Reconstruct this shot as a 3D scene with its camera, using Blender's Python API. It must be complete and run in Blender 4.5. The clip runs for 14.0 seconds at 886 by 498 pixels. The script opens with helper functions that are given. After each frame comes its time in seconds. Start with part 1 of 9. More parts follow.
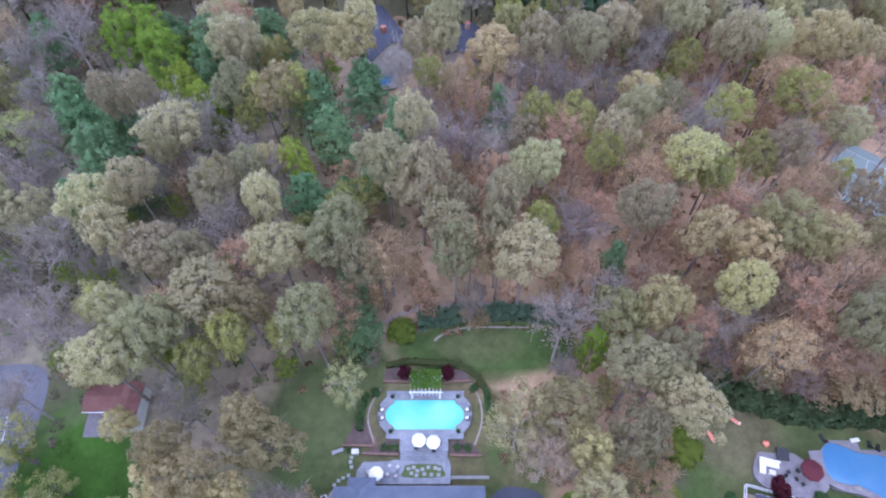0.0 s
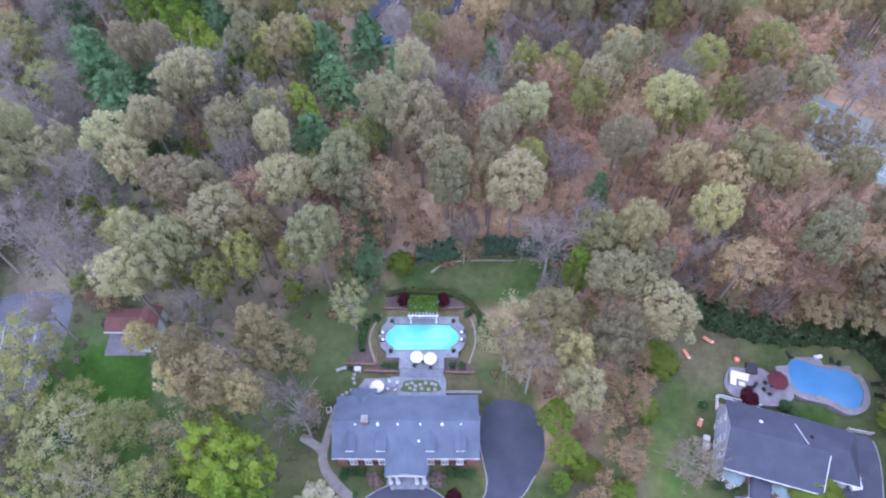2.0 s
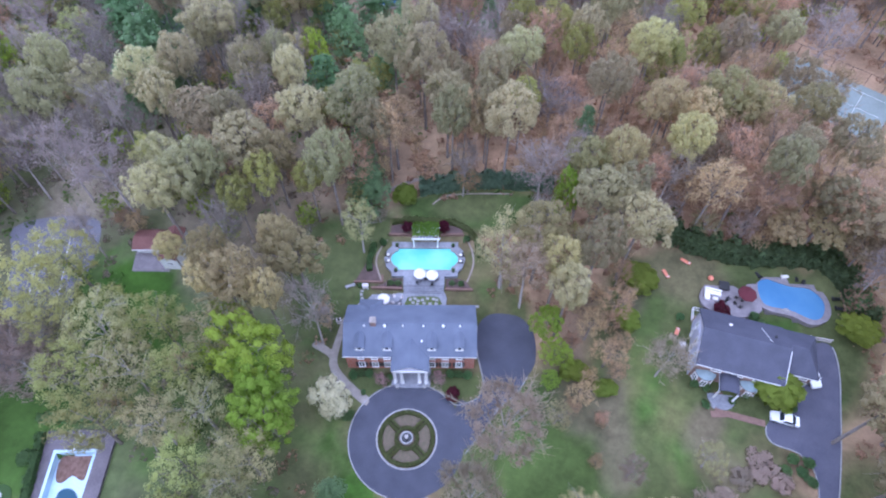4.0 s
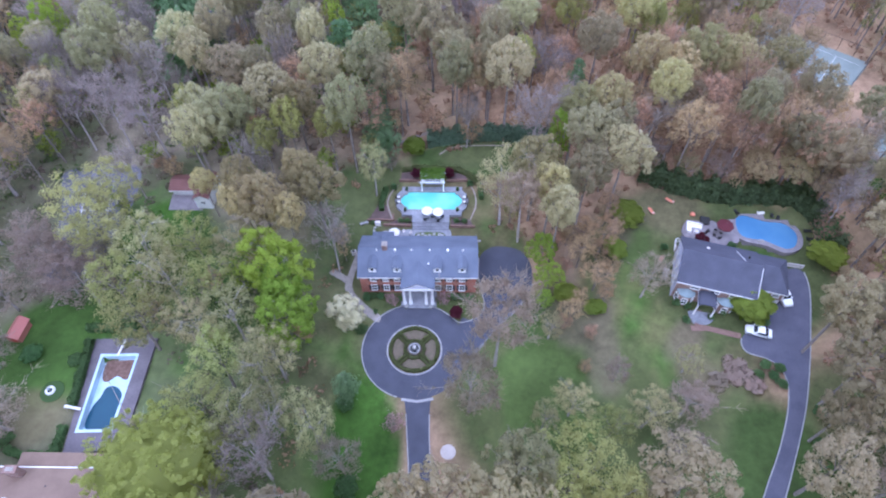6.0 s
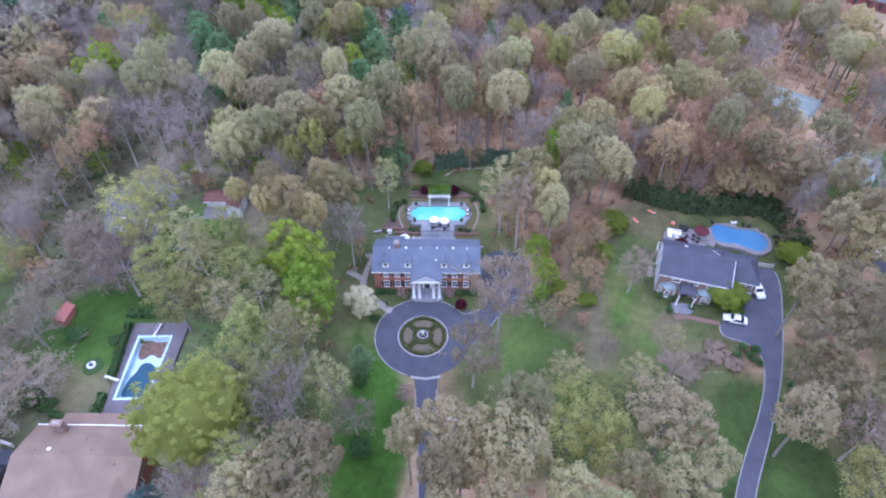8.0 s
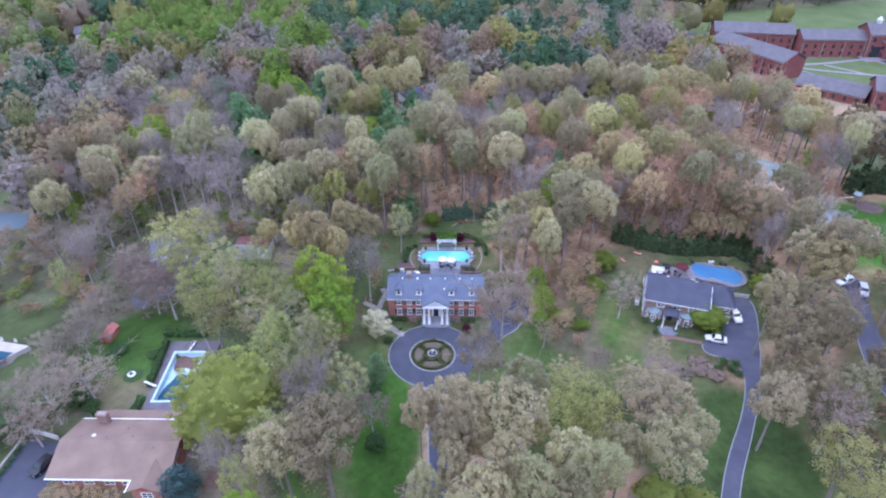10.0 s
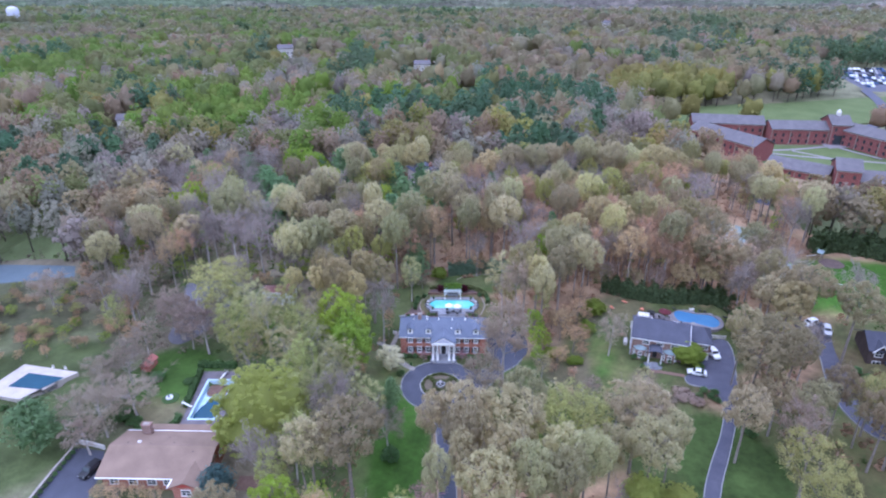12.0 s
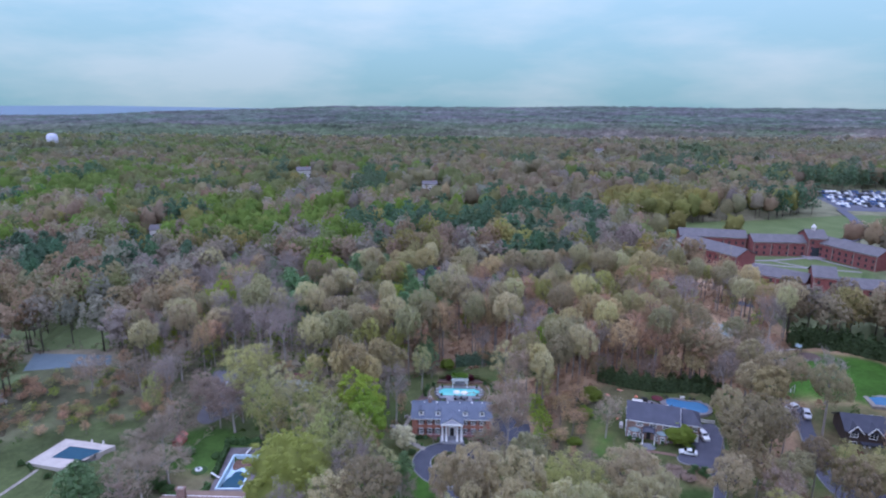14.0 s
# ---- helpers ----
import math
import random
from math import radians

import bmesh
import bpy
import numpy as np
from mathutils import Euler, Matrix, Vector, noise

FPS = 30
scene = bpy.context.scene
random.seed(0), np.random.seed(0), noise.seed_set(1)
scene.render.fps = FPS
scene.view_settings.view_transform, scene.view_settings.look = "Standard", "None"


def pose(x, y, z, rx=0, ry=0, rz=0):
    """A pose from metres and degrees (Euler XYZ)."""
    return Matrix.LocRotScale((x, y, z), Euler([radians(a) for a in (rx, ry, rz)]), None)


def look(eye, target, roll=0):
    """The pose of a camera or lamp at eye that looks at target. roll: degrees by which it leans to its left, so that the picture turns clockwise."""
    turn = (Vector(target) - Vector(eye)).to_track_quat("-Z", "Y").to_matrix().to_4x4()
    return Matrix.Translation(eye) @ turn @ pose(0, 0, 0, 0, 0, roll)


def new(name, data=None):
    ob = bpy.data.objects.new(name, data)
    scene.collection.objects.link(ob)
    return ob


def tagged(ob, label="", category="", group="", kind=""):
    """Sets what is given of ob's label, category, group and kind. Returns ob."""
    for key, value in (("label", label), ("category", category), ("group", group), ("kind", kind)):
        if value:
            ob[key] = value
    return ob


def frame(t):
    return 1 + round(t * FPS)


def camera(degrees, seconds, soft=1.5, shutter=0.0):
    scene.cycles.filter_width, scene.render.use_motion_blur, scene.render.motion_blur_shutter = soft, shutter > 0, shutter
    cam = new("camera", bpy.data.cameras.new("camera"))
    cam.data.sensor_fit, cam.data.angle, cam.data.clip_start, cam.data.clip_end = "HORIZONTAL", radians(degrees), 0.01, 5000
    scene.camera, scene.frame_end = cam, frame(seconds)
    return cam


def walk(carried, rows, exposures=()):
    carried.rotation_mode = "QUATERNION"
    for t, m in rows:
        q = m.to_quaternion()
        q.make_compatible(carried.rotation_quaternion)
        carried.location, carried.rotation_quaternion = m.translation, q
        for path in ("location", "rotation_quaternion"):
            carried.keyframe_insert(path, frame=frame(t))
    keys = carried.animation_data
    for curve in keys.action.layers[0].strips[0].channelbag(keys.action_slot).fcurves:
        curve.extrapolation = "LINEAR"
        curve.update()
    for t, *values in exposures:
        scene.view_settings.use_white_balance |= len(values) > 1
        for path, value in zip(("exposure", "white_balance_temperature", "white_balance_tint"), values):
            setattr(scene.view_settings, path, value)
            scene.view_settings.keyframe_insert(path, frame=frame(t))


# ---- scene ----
cam = camera(73.1, 14.0, soft=2.1)
PATH = [
    (0, (6.759, 1.599, 97.834), (6.729, 2.712, 96.173), -1.6),
    (0.5, (6.845, -1.761, 97.78), (6.819, -0.644, 96.121), -1.4),
    (1, (6.908, -5.207, 97.727), (6.885, -4.089, 96.069), -1.3),
    (1.5, (6.954, -8.823, 97.619), (6.933, -7.703, 95.962), -1.2),
    (2, (6.864, -12.693, 97.477), (6.845, -11.569, 95.823), -1.0),
    (2.5, (6.573, -16.784, 97.31), (6.562, -15.655, 95.659), -0.6),
    (3, (6.118, -21.081, 97.164), (6.114, -19.947, 95.517), -0.1),
    (3.5, (5.773, -25.514, 97.017), (5.774, -24.375, 95.374), 0.3),
    (4, (5.635, -30.106, 96.875), (5.636, -28.962, 95.235), 0.4),
    (4.2, (5.681, -32.046, 96.843), (5.68, -30.898, 95.206), 0.5),
    (6.3, (7.158, -53.154, 96.141), (7.115, -51.923, 94.566), -1.3),
    (6.5, (7.162, -55.164, 96.094), (7.118, -53.913, 94.535), -1.3),
    (7, (6.871, -60.228, 95.805), (6.827, -58.922, 94.291), -1.1),
    (7.5, (6.465, -65.469, 95.453), (6.423, -64.109, 93.988), -0.9),
    (8, (6.147, -70.886, 95.044), (6.107, -69.471, 93.631), -0.7),
    (10.3, (5.179, -96.667, 91.09), (5.128, -94.99, 90.002), -0.6),
    (10.5, (5.058, -98.807, 90.966), (5.008, -97.114, 89.901), -0.5),
    (11, (4.633, -104.043, 90.552), (4.583, -102.313, 89.55), -0.4),
    (11.5, (4.22, -109.237, 90.194), (4.169, -107.471, 89.259), -0.3),
    (12, (3.896, -114.424, 89.874), (3.845, -112.615, 89.021), -0.2),
    (12.5, (3.647, -119.666, 89.646), (3.594, -117.82, 88.88), -0.1),
    (13, (3.372, -124.815, 89.444), (3.315, -122.933, 88.768), -0.1),
    (13.5, (3.085, -129.759, 89.305), (3.025, -127.845, 88.727), 0.1),
    (14, (2.681, -134.569, 89.253), (2.617, -132.628, 88.776), 0.1),
]
walk(cam, [(t, look(eye, target, roll)) for t, eye, target, roll in PATH],
     [(0.0, 0.31, 5000, 24), (12.0, 0.25, 5000, 24), (13.0, 0.1, 5000, 24), (14.0, -0.29, 5000, 24)])

# ---- terrain: gentle rolling ground through a few levels estimated from the camera's views ----
LEVELS_NEAR = [(0, 0, 0), (0, -13, 0), (-10, 10, .3), (11, 10, .3), (-10, 21, .8), (11, 21, .8), (-8, 25, 1.6), (6, 25, 1.6),
               (-7, 30, 2.7), (8, 30, 2.7), (-7, 39, 2.9), (8, 39, 2.9), (8, 48, 5), (20, 70, 8), (-8, 100, 12), (30, 8, .8)]
LEVELS_ROUND = [(60, 0, 2.3), (64, -12, 2.0), (55, 25, 4.6), (72, 25, 4.6), (50, 10, 2.8), (75, 8, 2.8), (47, 32, 5.2), (100, 24, 11),
                (93, 67, 11), (161, 171, 8.4), (170, 215, 9), (-50, -4, 3.2), (-50, -14, 3.2), (-60, -10, 3.3), (-85, -6, 5.4),
                (-66, 2, 3.6), (-57, -30, 3), (0, -70, 0), (60, -70, 1), (-60, -90, 2), (-90, 60, 8), (120, -40, 5), (0, 200, 11)]
LEVELS = np.array(LEVELS_NEAR + LEVELS_ROUND, dtype=float)


# low rises added so that the camera sees the far houses above the treetops: place, height, width
KNOLLS = [(-139, 397, 11, 34), (-23, 329, 10, 30), (-165, 194, 5, 24), (-213, 190, 7, 24), (175, 646, 9, 45), (-68, 250, 6, 24), (9, 266, 7, 26), (-600, 742, 10, 50), (66, 400, 7, 40)]


def _kernel(x, y):
    d = np.sqrt((x[:, None] - LEVELS[None, :, 0]) ** 2 + (y[:, None] - LEVELS[None, :, 1]) ** 2)
    return np.sqrt(d * d + 36.0)


_K = _kernel(LEVELS[:, 0], LEVELS[:, 1])
_N = len(LEVELS)
_SYS = np.zeros((_N + 1, _N + 1))
_SYS[:_N, :_N] = _K - np.eye(_N) * 1.5
_SYS[:_N, _N] = _SYS[_N, :_N] = 1.0
_W = np.linalg.solve(_SYS, np.append(LEVELS[:, 2], 0.0))


def ramp(a, b, v):
    s = np.clip((v - a) / (b - a), 0, 1)
    return s * s * (3 - 2 * s)


def terrain_many(x, y):
    x, y = np.asarray(x, dtype=float), np.asarray(y, dtype=float)
    near = _kernel(x.ravel(), y.ravel()) @ _W[:_N] + _W[_N]
    x, y = x.ravel(), y.ravel()
    far = 9.0 + 5 * np.sin(x / 310 + 1) * np.sin(y / 270) + 30 * ramp(1800, 4600, y) * ramp(-2700, -900, x) - 22 * ramp(1500, 4500, y) * (1 - ramp(-2700, -900, x))
    for hx, hy, rise, wide in KNOLLS:
        far = far + rise * np.exp(-((x - hx) ** 2 + (y - hy) ** 2) / wide ** 2)
    d = np.hypot(x - 20, y - 40)
    k = ramp(170, 330, d)
    return near * (1 - k) + far * k


def terrain(x, y):
    return float(terrain_many([x], [y])[0])
# ---- end terrain

# ---- light: a thinly clouded spring sky with a weak veiled sun ----
SUN_HEIGHT, SUN_ROUND = 48.0, 215.0
world = bpy.data.worlds.new("sky")
scene.world = world
world.use_nodes = True
wn, wl = world.node_tree.nodes, world.node_tree.links
wn.clear()
w_out = wn.new("ShaderNodeOutputWorld")
w_bg = wn.new("ShaderNodeBackground")
w_sky = wn.new("ShaderNodeTexSky")
w_sky.sky_type = "NISHITA"
w_sky.sun_disc = False
w_sky.sun_elevation, w_sky.sun_rotation = radians(SUN_HEIGHT), radians(SUN_ROUND)
w_sky.air_density, w_sky.dust_density, w_sky.ozone_density = 1.0, 1.2, 1.6
w_co = wn.new("ShaderNodeTexCoord")
w_map = wn.new("ShaderNodeMapping")
w_map.inputs["Scale"].default_value = (1.2, 1.2, 4.5)
w_noise = wn.new("ShaderNodeTexNoise")
w_noise.inputs["Scale"].default_value = 2.3
w_noise.inputs["Detail"].default_value = 6
w_noise.inputs["Roughness"].default_value = 0.55
w_ramp = wn.new("ShaderNodeMapRange")
w_ramp.inputs["From Min"].default_value, w_ramp.inputs["From Max"].default_value = 0.42, 0.66
w_ramp.inputs["To Min"].default_value, w_ramp.inputs["To Max"].default_value = 0.05, 0.55
w_veil = wn.new("ShaderNodeMix")
w_veil.data_type = "RGBA"
w_veil.inputs[0].default_value = 0.85
w_veil.inputs[7].default_value = (4.9, 8.0, 6.85, 1)
w_mix = wn.new("ShaderNodeMix")
w_mix.data_type = "RGBA"
w_mix.inputs[7].default_value = (10.6, 10.6, 8.4, 1)
wl.new(w_co.outputs["Generated"], w_map.inputs["Vector"])
wl.new(w_map.outputs["Vector"], w_noise.inputs["Vector"])
wl.new(w_noise.outputs["Fac"], w_ramp.inputs["Value"])
# the cloud veil thickens overhead
w_xyz = wn.new("ShaderNodeSeparateXYZ")
w_thick = wn.new("ShaderNodeMath")
w_thick.operation, w_thick.inputs[1].default_value, w_thick.use_clamp = "MULTIPLY", 1.5, True
w_top = wn.new("ShaderNodeMix")
w_top.data_type = "RGBA"
w_top.inputs[7].default_value = (9.0, 9.15, 10.35, 1)
wl.new(w_co.outputs["Generated"], w_xyz.inputs[0])
wl.new(w_xyz.outputs["Z"], w_thick.inputs[0])
wl.new(w_ramp.outputs["Result"], w_mix.inputs[0])
wl.new(w_thick.outputs[0], w_top.inputs[0])
wl.new(w_mix.outputs[2], w_top.inputs[6])
wl.new(w_sky.outputs["Color"], w_veil.inputs[6])
wl.new(w_veil.outputs[2], w_mix.inputs[6])
# a veiled sky is about three times as bright overhead as at the horizon
w_up = wn.new("ShaderNodeMath")
w_up.operation, w_up.inputs[1].default_value, w_up.inputs[2].default_value = "MULTIPLY_ADD", 1.9, 0.78
w_up.use_clamp = False
w_scale = wn.new("ShaderNodeVectorMath")
w_scale.operation = "SCALE"
wl.new(w_xyz.outputs["Z"], w_up.inputs[0])
wl.new(w_top.outputs[2], w_scale.inputs[0])
wl.new(w_up.outputs[0], w_scale.inputs["Scale"])
wl.new(w_scale.outputs[0], w_bg.inputs["Color"])
w_bg.inputs["Strength"].default_value = 0.1
wl.new(w_bg.outputs["Background"], w_out.inputs["Surface"])

sun_data = bpy.data.lights.new("sun", "SUN")
sun_data.energy, sun_data.angle, sun_data.color = 0.8, radians(60), (1.0, 0.95, 0.88)
sun = new("sun", sun_data)
_az = radians(SUN_ROUND)
sun.matrix_world = look((0, 0, 400), (-math.sin(_az) * math.cos(radians(SUN_HEIGHT)) * 400, -math.cos(_az) * math.cos(radians(SUN_HEIGHT)) * 400, 400 - 400 * math.sin(radians(SUN_HEIGHT))))


# ---- materials ----
def shader(name):
    m = bpy.data.materials.new(name)
    m.use_nodes = True
    return m, m.node_tree.nodes, m.node_tree.links, m.node_tree.nodes["Principled BSDF"]


def surface(name, low, high, size=1.0, rough=0.8, bump=0.0, spread=0.0, fine=8.0, metal=0.0, spec=0.3):
    """A surface whose colour wanders between two tones at two scales; spread varies it from object to object."""
    m, n, l, b = shader(name)
    co = n.new("ShaderNodeTexCoord")
    big, small = n.new("ShaderNodeTexNoise"), n.new("ShaderNodeTexNoise")
    big.inputs["Scale"].default_value, small.inputs["Scale"].default_value = 1.0 / size, fine / size
    big.inputs["Detail"].default_value, small.inputs["Detail"].default_value = 4, 3
    l.new(co.outputs["Object"], big.inputs["Vector"])
    l.new(co.outputs["Object"], small.inputs["Vector"])
    add = n.new("ShaderNodeMath")
    add.operation = "MULTIPLY_ADD"
    add.inputs[1].default_value = 0.45
    l.new(small.outputs["Fac"], add.inputs[0])
    half = n.new("ShaderNodeMath")
    half.operation = "MULTIPLY"
    half.inputs[1].default_value = 0.6
    l.new(big.outputs["Fac"], half.inputs[0])
    l.new(half.outputs[0], add.inputs[2])
    rng = n.new("ShaderNodeMapRange")
    rng.inputs["From Min"].default_value, rng.inputs["From Max"].default_value = 0.36, 0.68
    l.new(add.outputs[0], rng.inputs["Value"])
    mix = n.new("ShaderNodeMix")
    mix.data_type = "RGBA"
    mix.inputs[6].default_value, mix.inputs[7].default_value = (*low, 1), (*high, 1)
    l.new(rng.outputs["Result"], mix.inputs[0])
    last = mix.outputs[2]
    if spread:
        info, hsv, mr = n.new("ShaderNodeObjectInfo"), n.new("ShaderNodeHueSaturation"), n.new("ShaderNodeMapRange")
        mr.inputs["To Min"].default_value, mr.inputs["To Max"].default_value = 1 - spread, 1 + spread
        l.new(info.outputs["Random"], mr.inputs["Value"])
        l.new(mr.outputs["Result"], hsv.inputs["Value"])
        l.new(last, hsv.inputs["Color"])
        last = hsv.outputs["Color"]
    l.new(last, b.inputs["Base Color"])
    b.inputs["Roughness"].default_value, b.inputs["Metallic"].default_value = rough, metal
    b.inputs["Specular IOR Level"].default_value = spec
    if bump:
        bp = n.new("ShaderNodeBump")
        bp.inputs["Strength"].default_value, bp.inputs["Distance"].default_value = bump, 0.05 * size
        l.new(small.outputs["Fac"], bp.inputs["Height"])
        l.new(bp.outputs["Normal"], b.inputs["Normal"])
    return m


def translucent(m, colour, share):
    """Thin leaves and twigs let part of the light through."""
    n, l = m.node_tree.nodes, m.node_tree.links
    b, o, t, x = n["Principled BSDF"], n["Material Output"], n.new("ShaderNodeBsdfTranslucent"), n.new("ShaderNodeMixShader")
    x.inputs[0].default_value = share
    l.new(colour, t.inputs["Color"])
    l.new(b.outputs["BSDF"], x.inputs[1])
    l.new(t.outputs["BSDF"], x.inputs[2])
    l.new(x.outputs["Shader"], o.inputs["Surface"])


def foliage(name, tones, wander=0.09):
    """Leaf clumps: every clump takes its own tone, and every tree its own cast."""
    m, n, l, b = shader(name)
    geo, info = n.new("ShaderNodeNewGeometry"), n.new("ShaderNodeObjectInfo")
    ramp_node = n.new("ShaderNodeValToRGB")
    els = ramp_node.color_ramp.elements
    while len(els) < len(tones):
        els.new(0.5)
    for i, tone in enumerate(tones):
        els[i].position, els[i].color = i / (len(tones) - 1), (*tone, 1)
    l.new(geo.outputs["Random Per Island"], ramp_node.inputs["Fac"])
    hsv = n.new("ShaderNodeHueSaturation")
    mh, mv = n.new("ShaderNodeMapRange"), n.new("ShaderNodeMapRange")
    mh.inputs["To Min"].default_value, mh.inputs["To Max"].default_value = 0.5 - wander * 0.18, 0.5 + wander * 0.2
    mv.inputs["To Min"].default_value, mv.inputs["To Max"].default_value = 1 - 2.2 * wander, 1 + 2.2 * wander
    frac = n.new("ShaderNodeMath")
    frac.operation = "FRACT"
    mul = n.new("ShaderNodeMath")
    mul.operation, mul.inputs[1].default_value = "MULTIPLY", 7.31
    l.new(info.outputs["Random"], mh.inputs["Value"])
    l.new(info.outputs["Random"], mul.inputs[0])
    l.new(mul.outputs[0], frac.inputs[0])
    l.new(frac.outputs[0], mv.inputs["Value"])
    l.new(mh.outputs["Result"], hsv.inputs["Hue"])
    l.new(mv.outputs["Result"], hsv.inputs["Value"])
    l.new(ramp_node.outputs["Color"], hsv.inputs["Color"])
    l.new(hsv.outputs["Color"], b.inputs["Base Color"])
    b.inputs["Roughness"].default_value, b.inputs["Specular IOR Level"].default_value = 0.75, 0.15
    translucent(m, hsv.outputs["Color"], 0.7)
    return m


def tinted(name, attribute, grain=1.5, rough=0.9, amount=0.35, island=False, bump=0.0):
    """Colour from the mesh's own attribute (species, soil, or far treetops with haze in the tint), broken up by grain.
    """
    m, n, l, b = shader(name)
    at = n.new("ShaderNodeAttribute")
    at.attribute_name = attribute
    hsv, mr = n.new("ShaderNodeHueSaturation"), n.new("ShaderNodeMapRange")
    mr.inputs["To Min"].default_value, mr.inputs["To Max"].default_value = 1 - amount, 1 + amount
    if island:
        geo = n.new("ShaderNodeNewGeometry")
        co, ns, sc = n.new("ShaderNodeTexCoord"), n.new("ShaderNodeTexNoise"), n.new("ShaderNodeMath")
        ns.inputs["Scale"].default_value, ns.inputs["Detail"].default_value, ns.inputs["Roughness"].default_value = 0.55, 4, 0.65
        sc.operation, sc.inputs[1].default_value = "MULTIPLY_ADD", 0.4
        l.new(co.outputs["Object"], ns.inputs["Vector"])
        l.new(geo.outputs["Random Per Island"], sc.inputs[0])
        l.new(ns.outputs["Fac"], sc.inputs[2])
        mr.inputs["From Min"].default_value, mr.inputs["From Max"].default_value = 0.35, 1.05
        l.new(sc.outputs[0], mr.inputs["Value"])
    else:
        co = n.new("ShaderNodeTexCoord")
        a, c = n.new("ShaderNodeTexNoise"), n.new("ShaderNodeTexNoise")
        a.inputs["Scale"].default_value, c.inputs["Scale"].default_value = 1 / grain, 0.13 / grain
        a.inputs["Detail"].default_value = 6
        a.inputs["Roughness"].default_value = 0.7
        l.new(co.outputs["Object"], a.inputs["Vector"])
        l.new(co.outputs["Object"], c.inputs["Vector"])
        add = n.new("ShaderNodeMath")
        add.operation = "ADD"
        l.new(a.outputs["Fac"], add.inputs[0])
        l.new(c.outputs["Fac"], add.inputs[1])
        mr.inputs["From Min"].default_value, mr.inputs["From Max"].default_value = 0.7, 1.3
        l.new(add.outputs[0], mr.inputs["Value"])
        if bump:
            bp = n.new("ShaderNodeBump")
            bp.inputs["Strength"].default_value, bp.inputs["Distance"].default_value = bump, 0.3
            l.new(a.outputs["Fac"], bp.inputs["Height"])
            l.new(bp.outputs["Normal"], b.inputs["Normal"])
    l.new(mr.outputs["Result"], hsv.inputs["Value"])
    l.new(at.outputs["Color"], hsv.inputs["Color"])
    l.new(hsv.outputs["Color"], b.inputs["Base Color"])
    b.inputs["Roughness"].default_value, b.inputs["Specular IOR Level"].default_value = rough, 0.15
    if island:
        translucent(m, hsv.outputs["Color"], 0.6)
    return m


def bricks(name, c1, c2, mortar, scale):
    m, n, l, b = shader(name)
    co, br = n.new("ShaderNodeTexCoord"), n.new("ShaderNodeTexBrick")
    br.inputs["Color1"].default_value, br.inputs["Color2"].default_value, br.inputs["Mortar"].default_value = (*c1, 1), (*c2, 1), (*mortar, 1)
    br.inputs["Scale"].default_value, br.inputs["Mortar Size"].default_value = scale, 0.012
    mp = n.new("ShaderNodeMapping")
    mp.inputs["Rotation"].default_value = (radians(90), 0, 0)
    l.new(co.outputs["Object"], mp.inputs["Vector"])
    l.new(mp.outputs["Vector"], br.inputs["Vector"])
    ns, hsv, mr = n.new("ShaderNodeTexNoise"), n.new("ShaderNodeHueSaturation"), n.new("ShaderNodeMapRange")
    ns.inputs["Scale"].default_value, ns.inputs["Detail"].default_value = 0.7, 5
    mr.inputs["To Min"].default_value, mr.inputs["To Max"].default_value = 0.7, 1.3
    l.new(co.outputs["Object"], ns.inputs["Vector"])
    l.new(ns.outputs["Fac"], mr.inputs["Value"])
    l.new(mr.outputs["Result"], hsv.inputs["Value"])
    l.new(br.outputs["Color"], hsv.inputs["Color"])
    l.new(hsv.outputs["Color"], b.inputs["Base Color"])
    b.inputs["Roughness"].default_value = 0.85
    return m


def plain(name, colour, rough=0.5, metal=0.0, spec=0.5):
    m, n, l, b = shader(name)
    ns, hsv, mr, co = n.new("ShaderNodeTexNoise"), n.new("ShaderNodeHueSaturation"), n.new("ShaderNodeMapRange"), n.new("ShaderNodeTexCoord")
    ns.inputs["Scale"].default_value, ns.inputs["Detail"].default_value = 1.7, 4
    mr.inputs["To Min"].default_value, mr.inputs["To Max"].default_value = 0.86, 1.1
    l.new(co.outputs["Object"], ns.inputs["Vector"])
    l.new(ns.outputs["Fac"], mr.inputs["Value"])
    l.new(mr.outputs["Result"], hsv.inputs["Value"])
    hsv.inputs["Color"].default_value = (*colour, 1)
    l.new(hsv.outputs["Color"], b.inputs["Base Color"])
    b.inputs["Roughness"].default_value, b.inputs["Metallic"].default_value = rough, metal
    b.inputs["Specular IOR Level"].default_value = spec
    return m


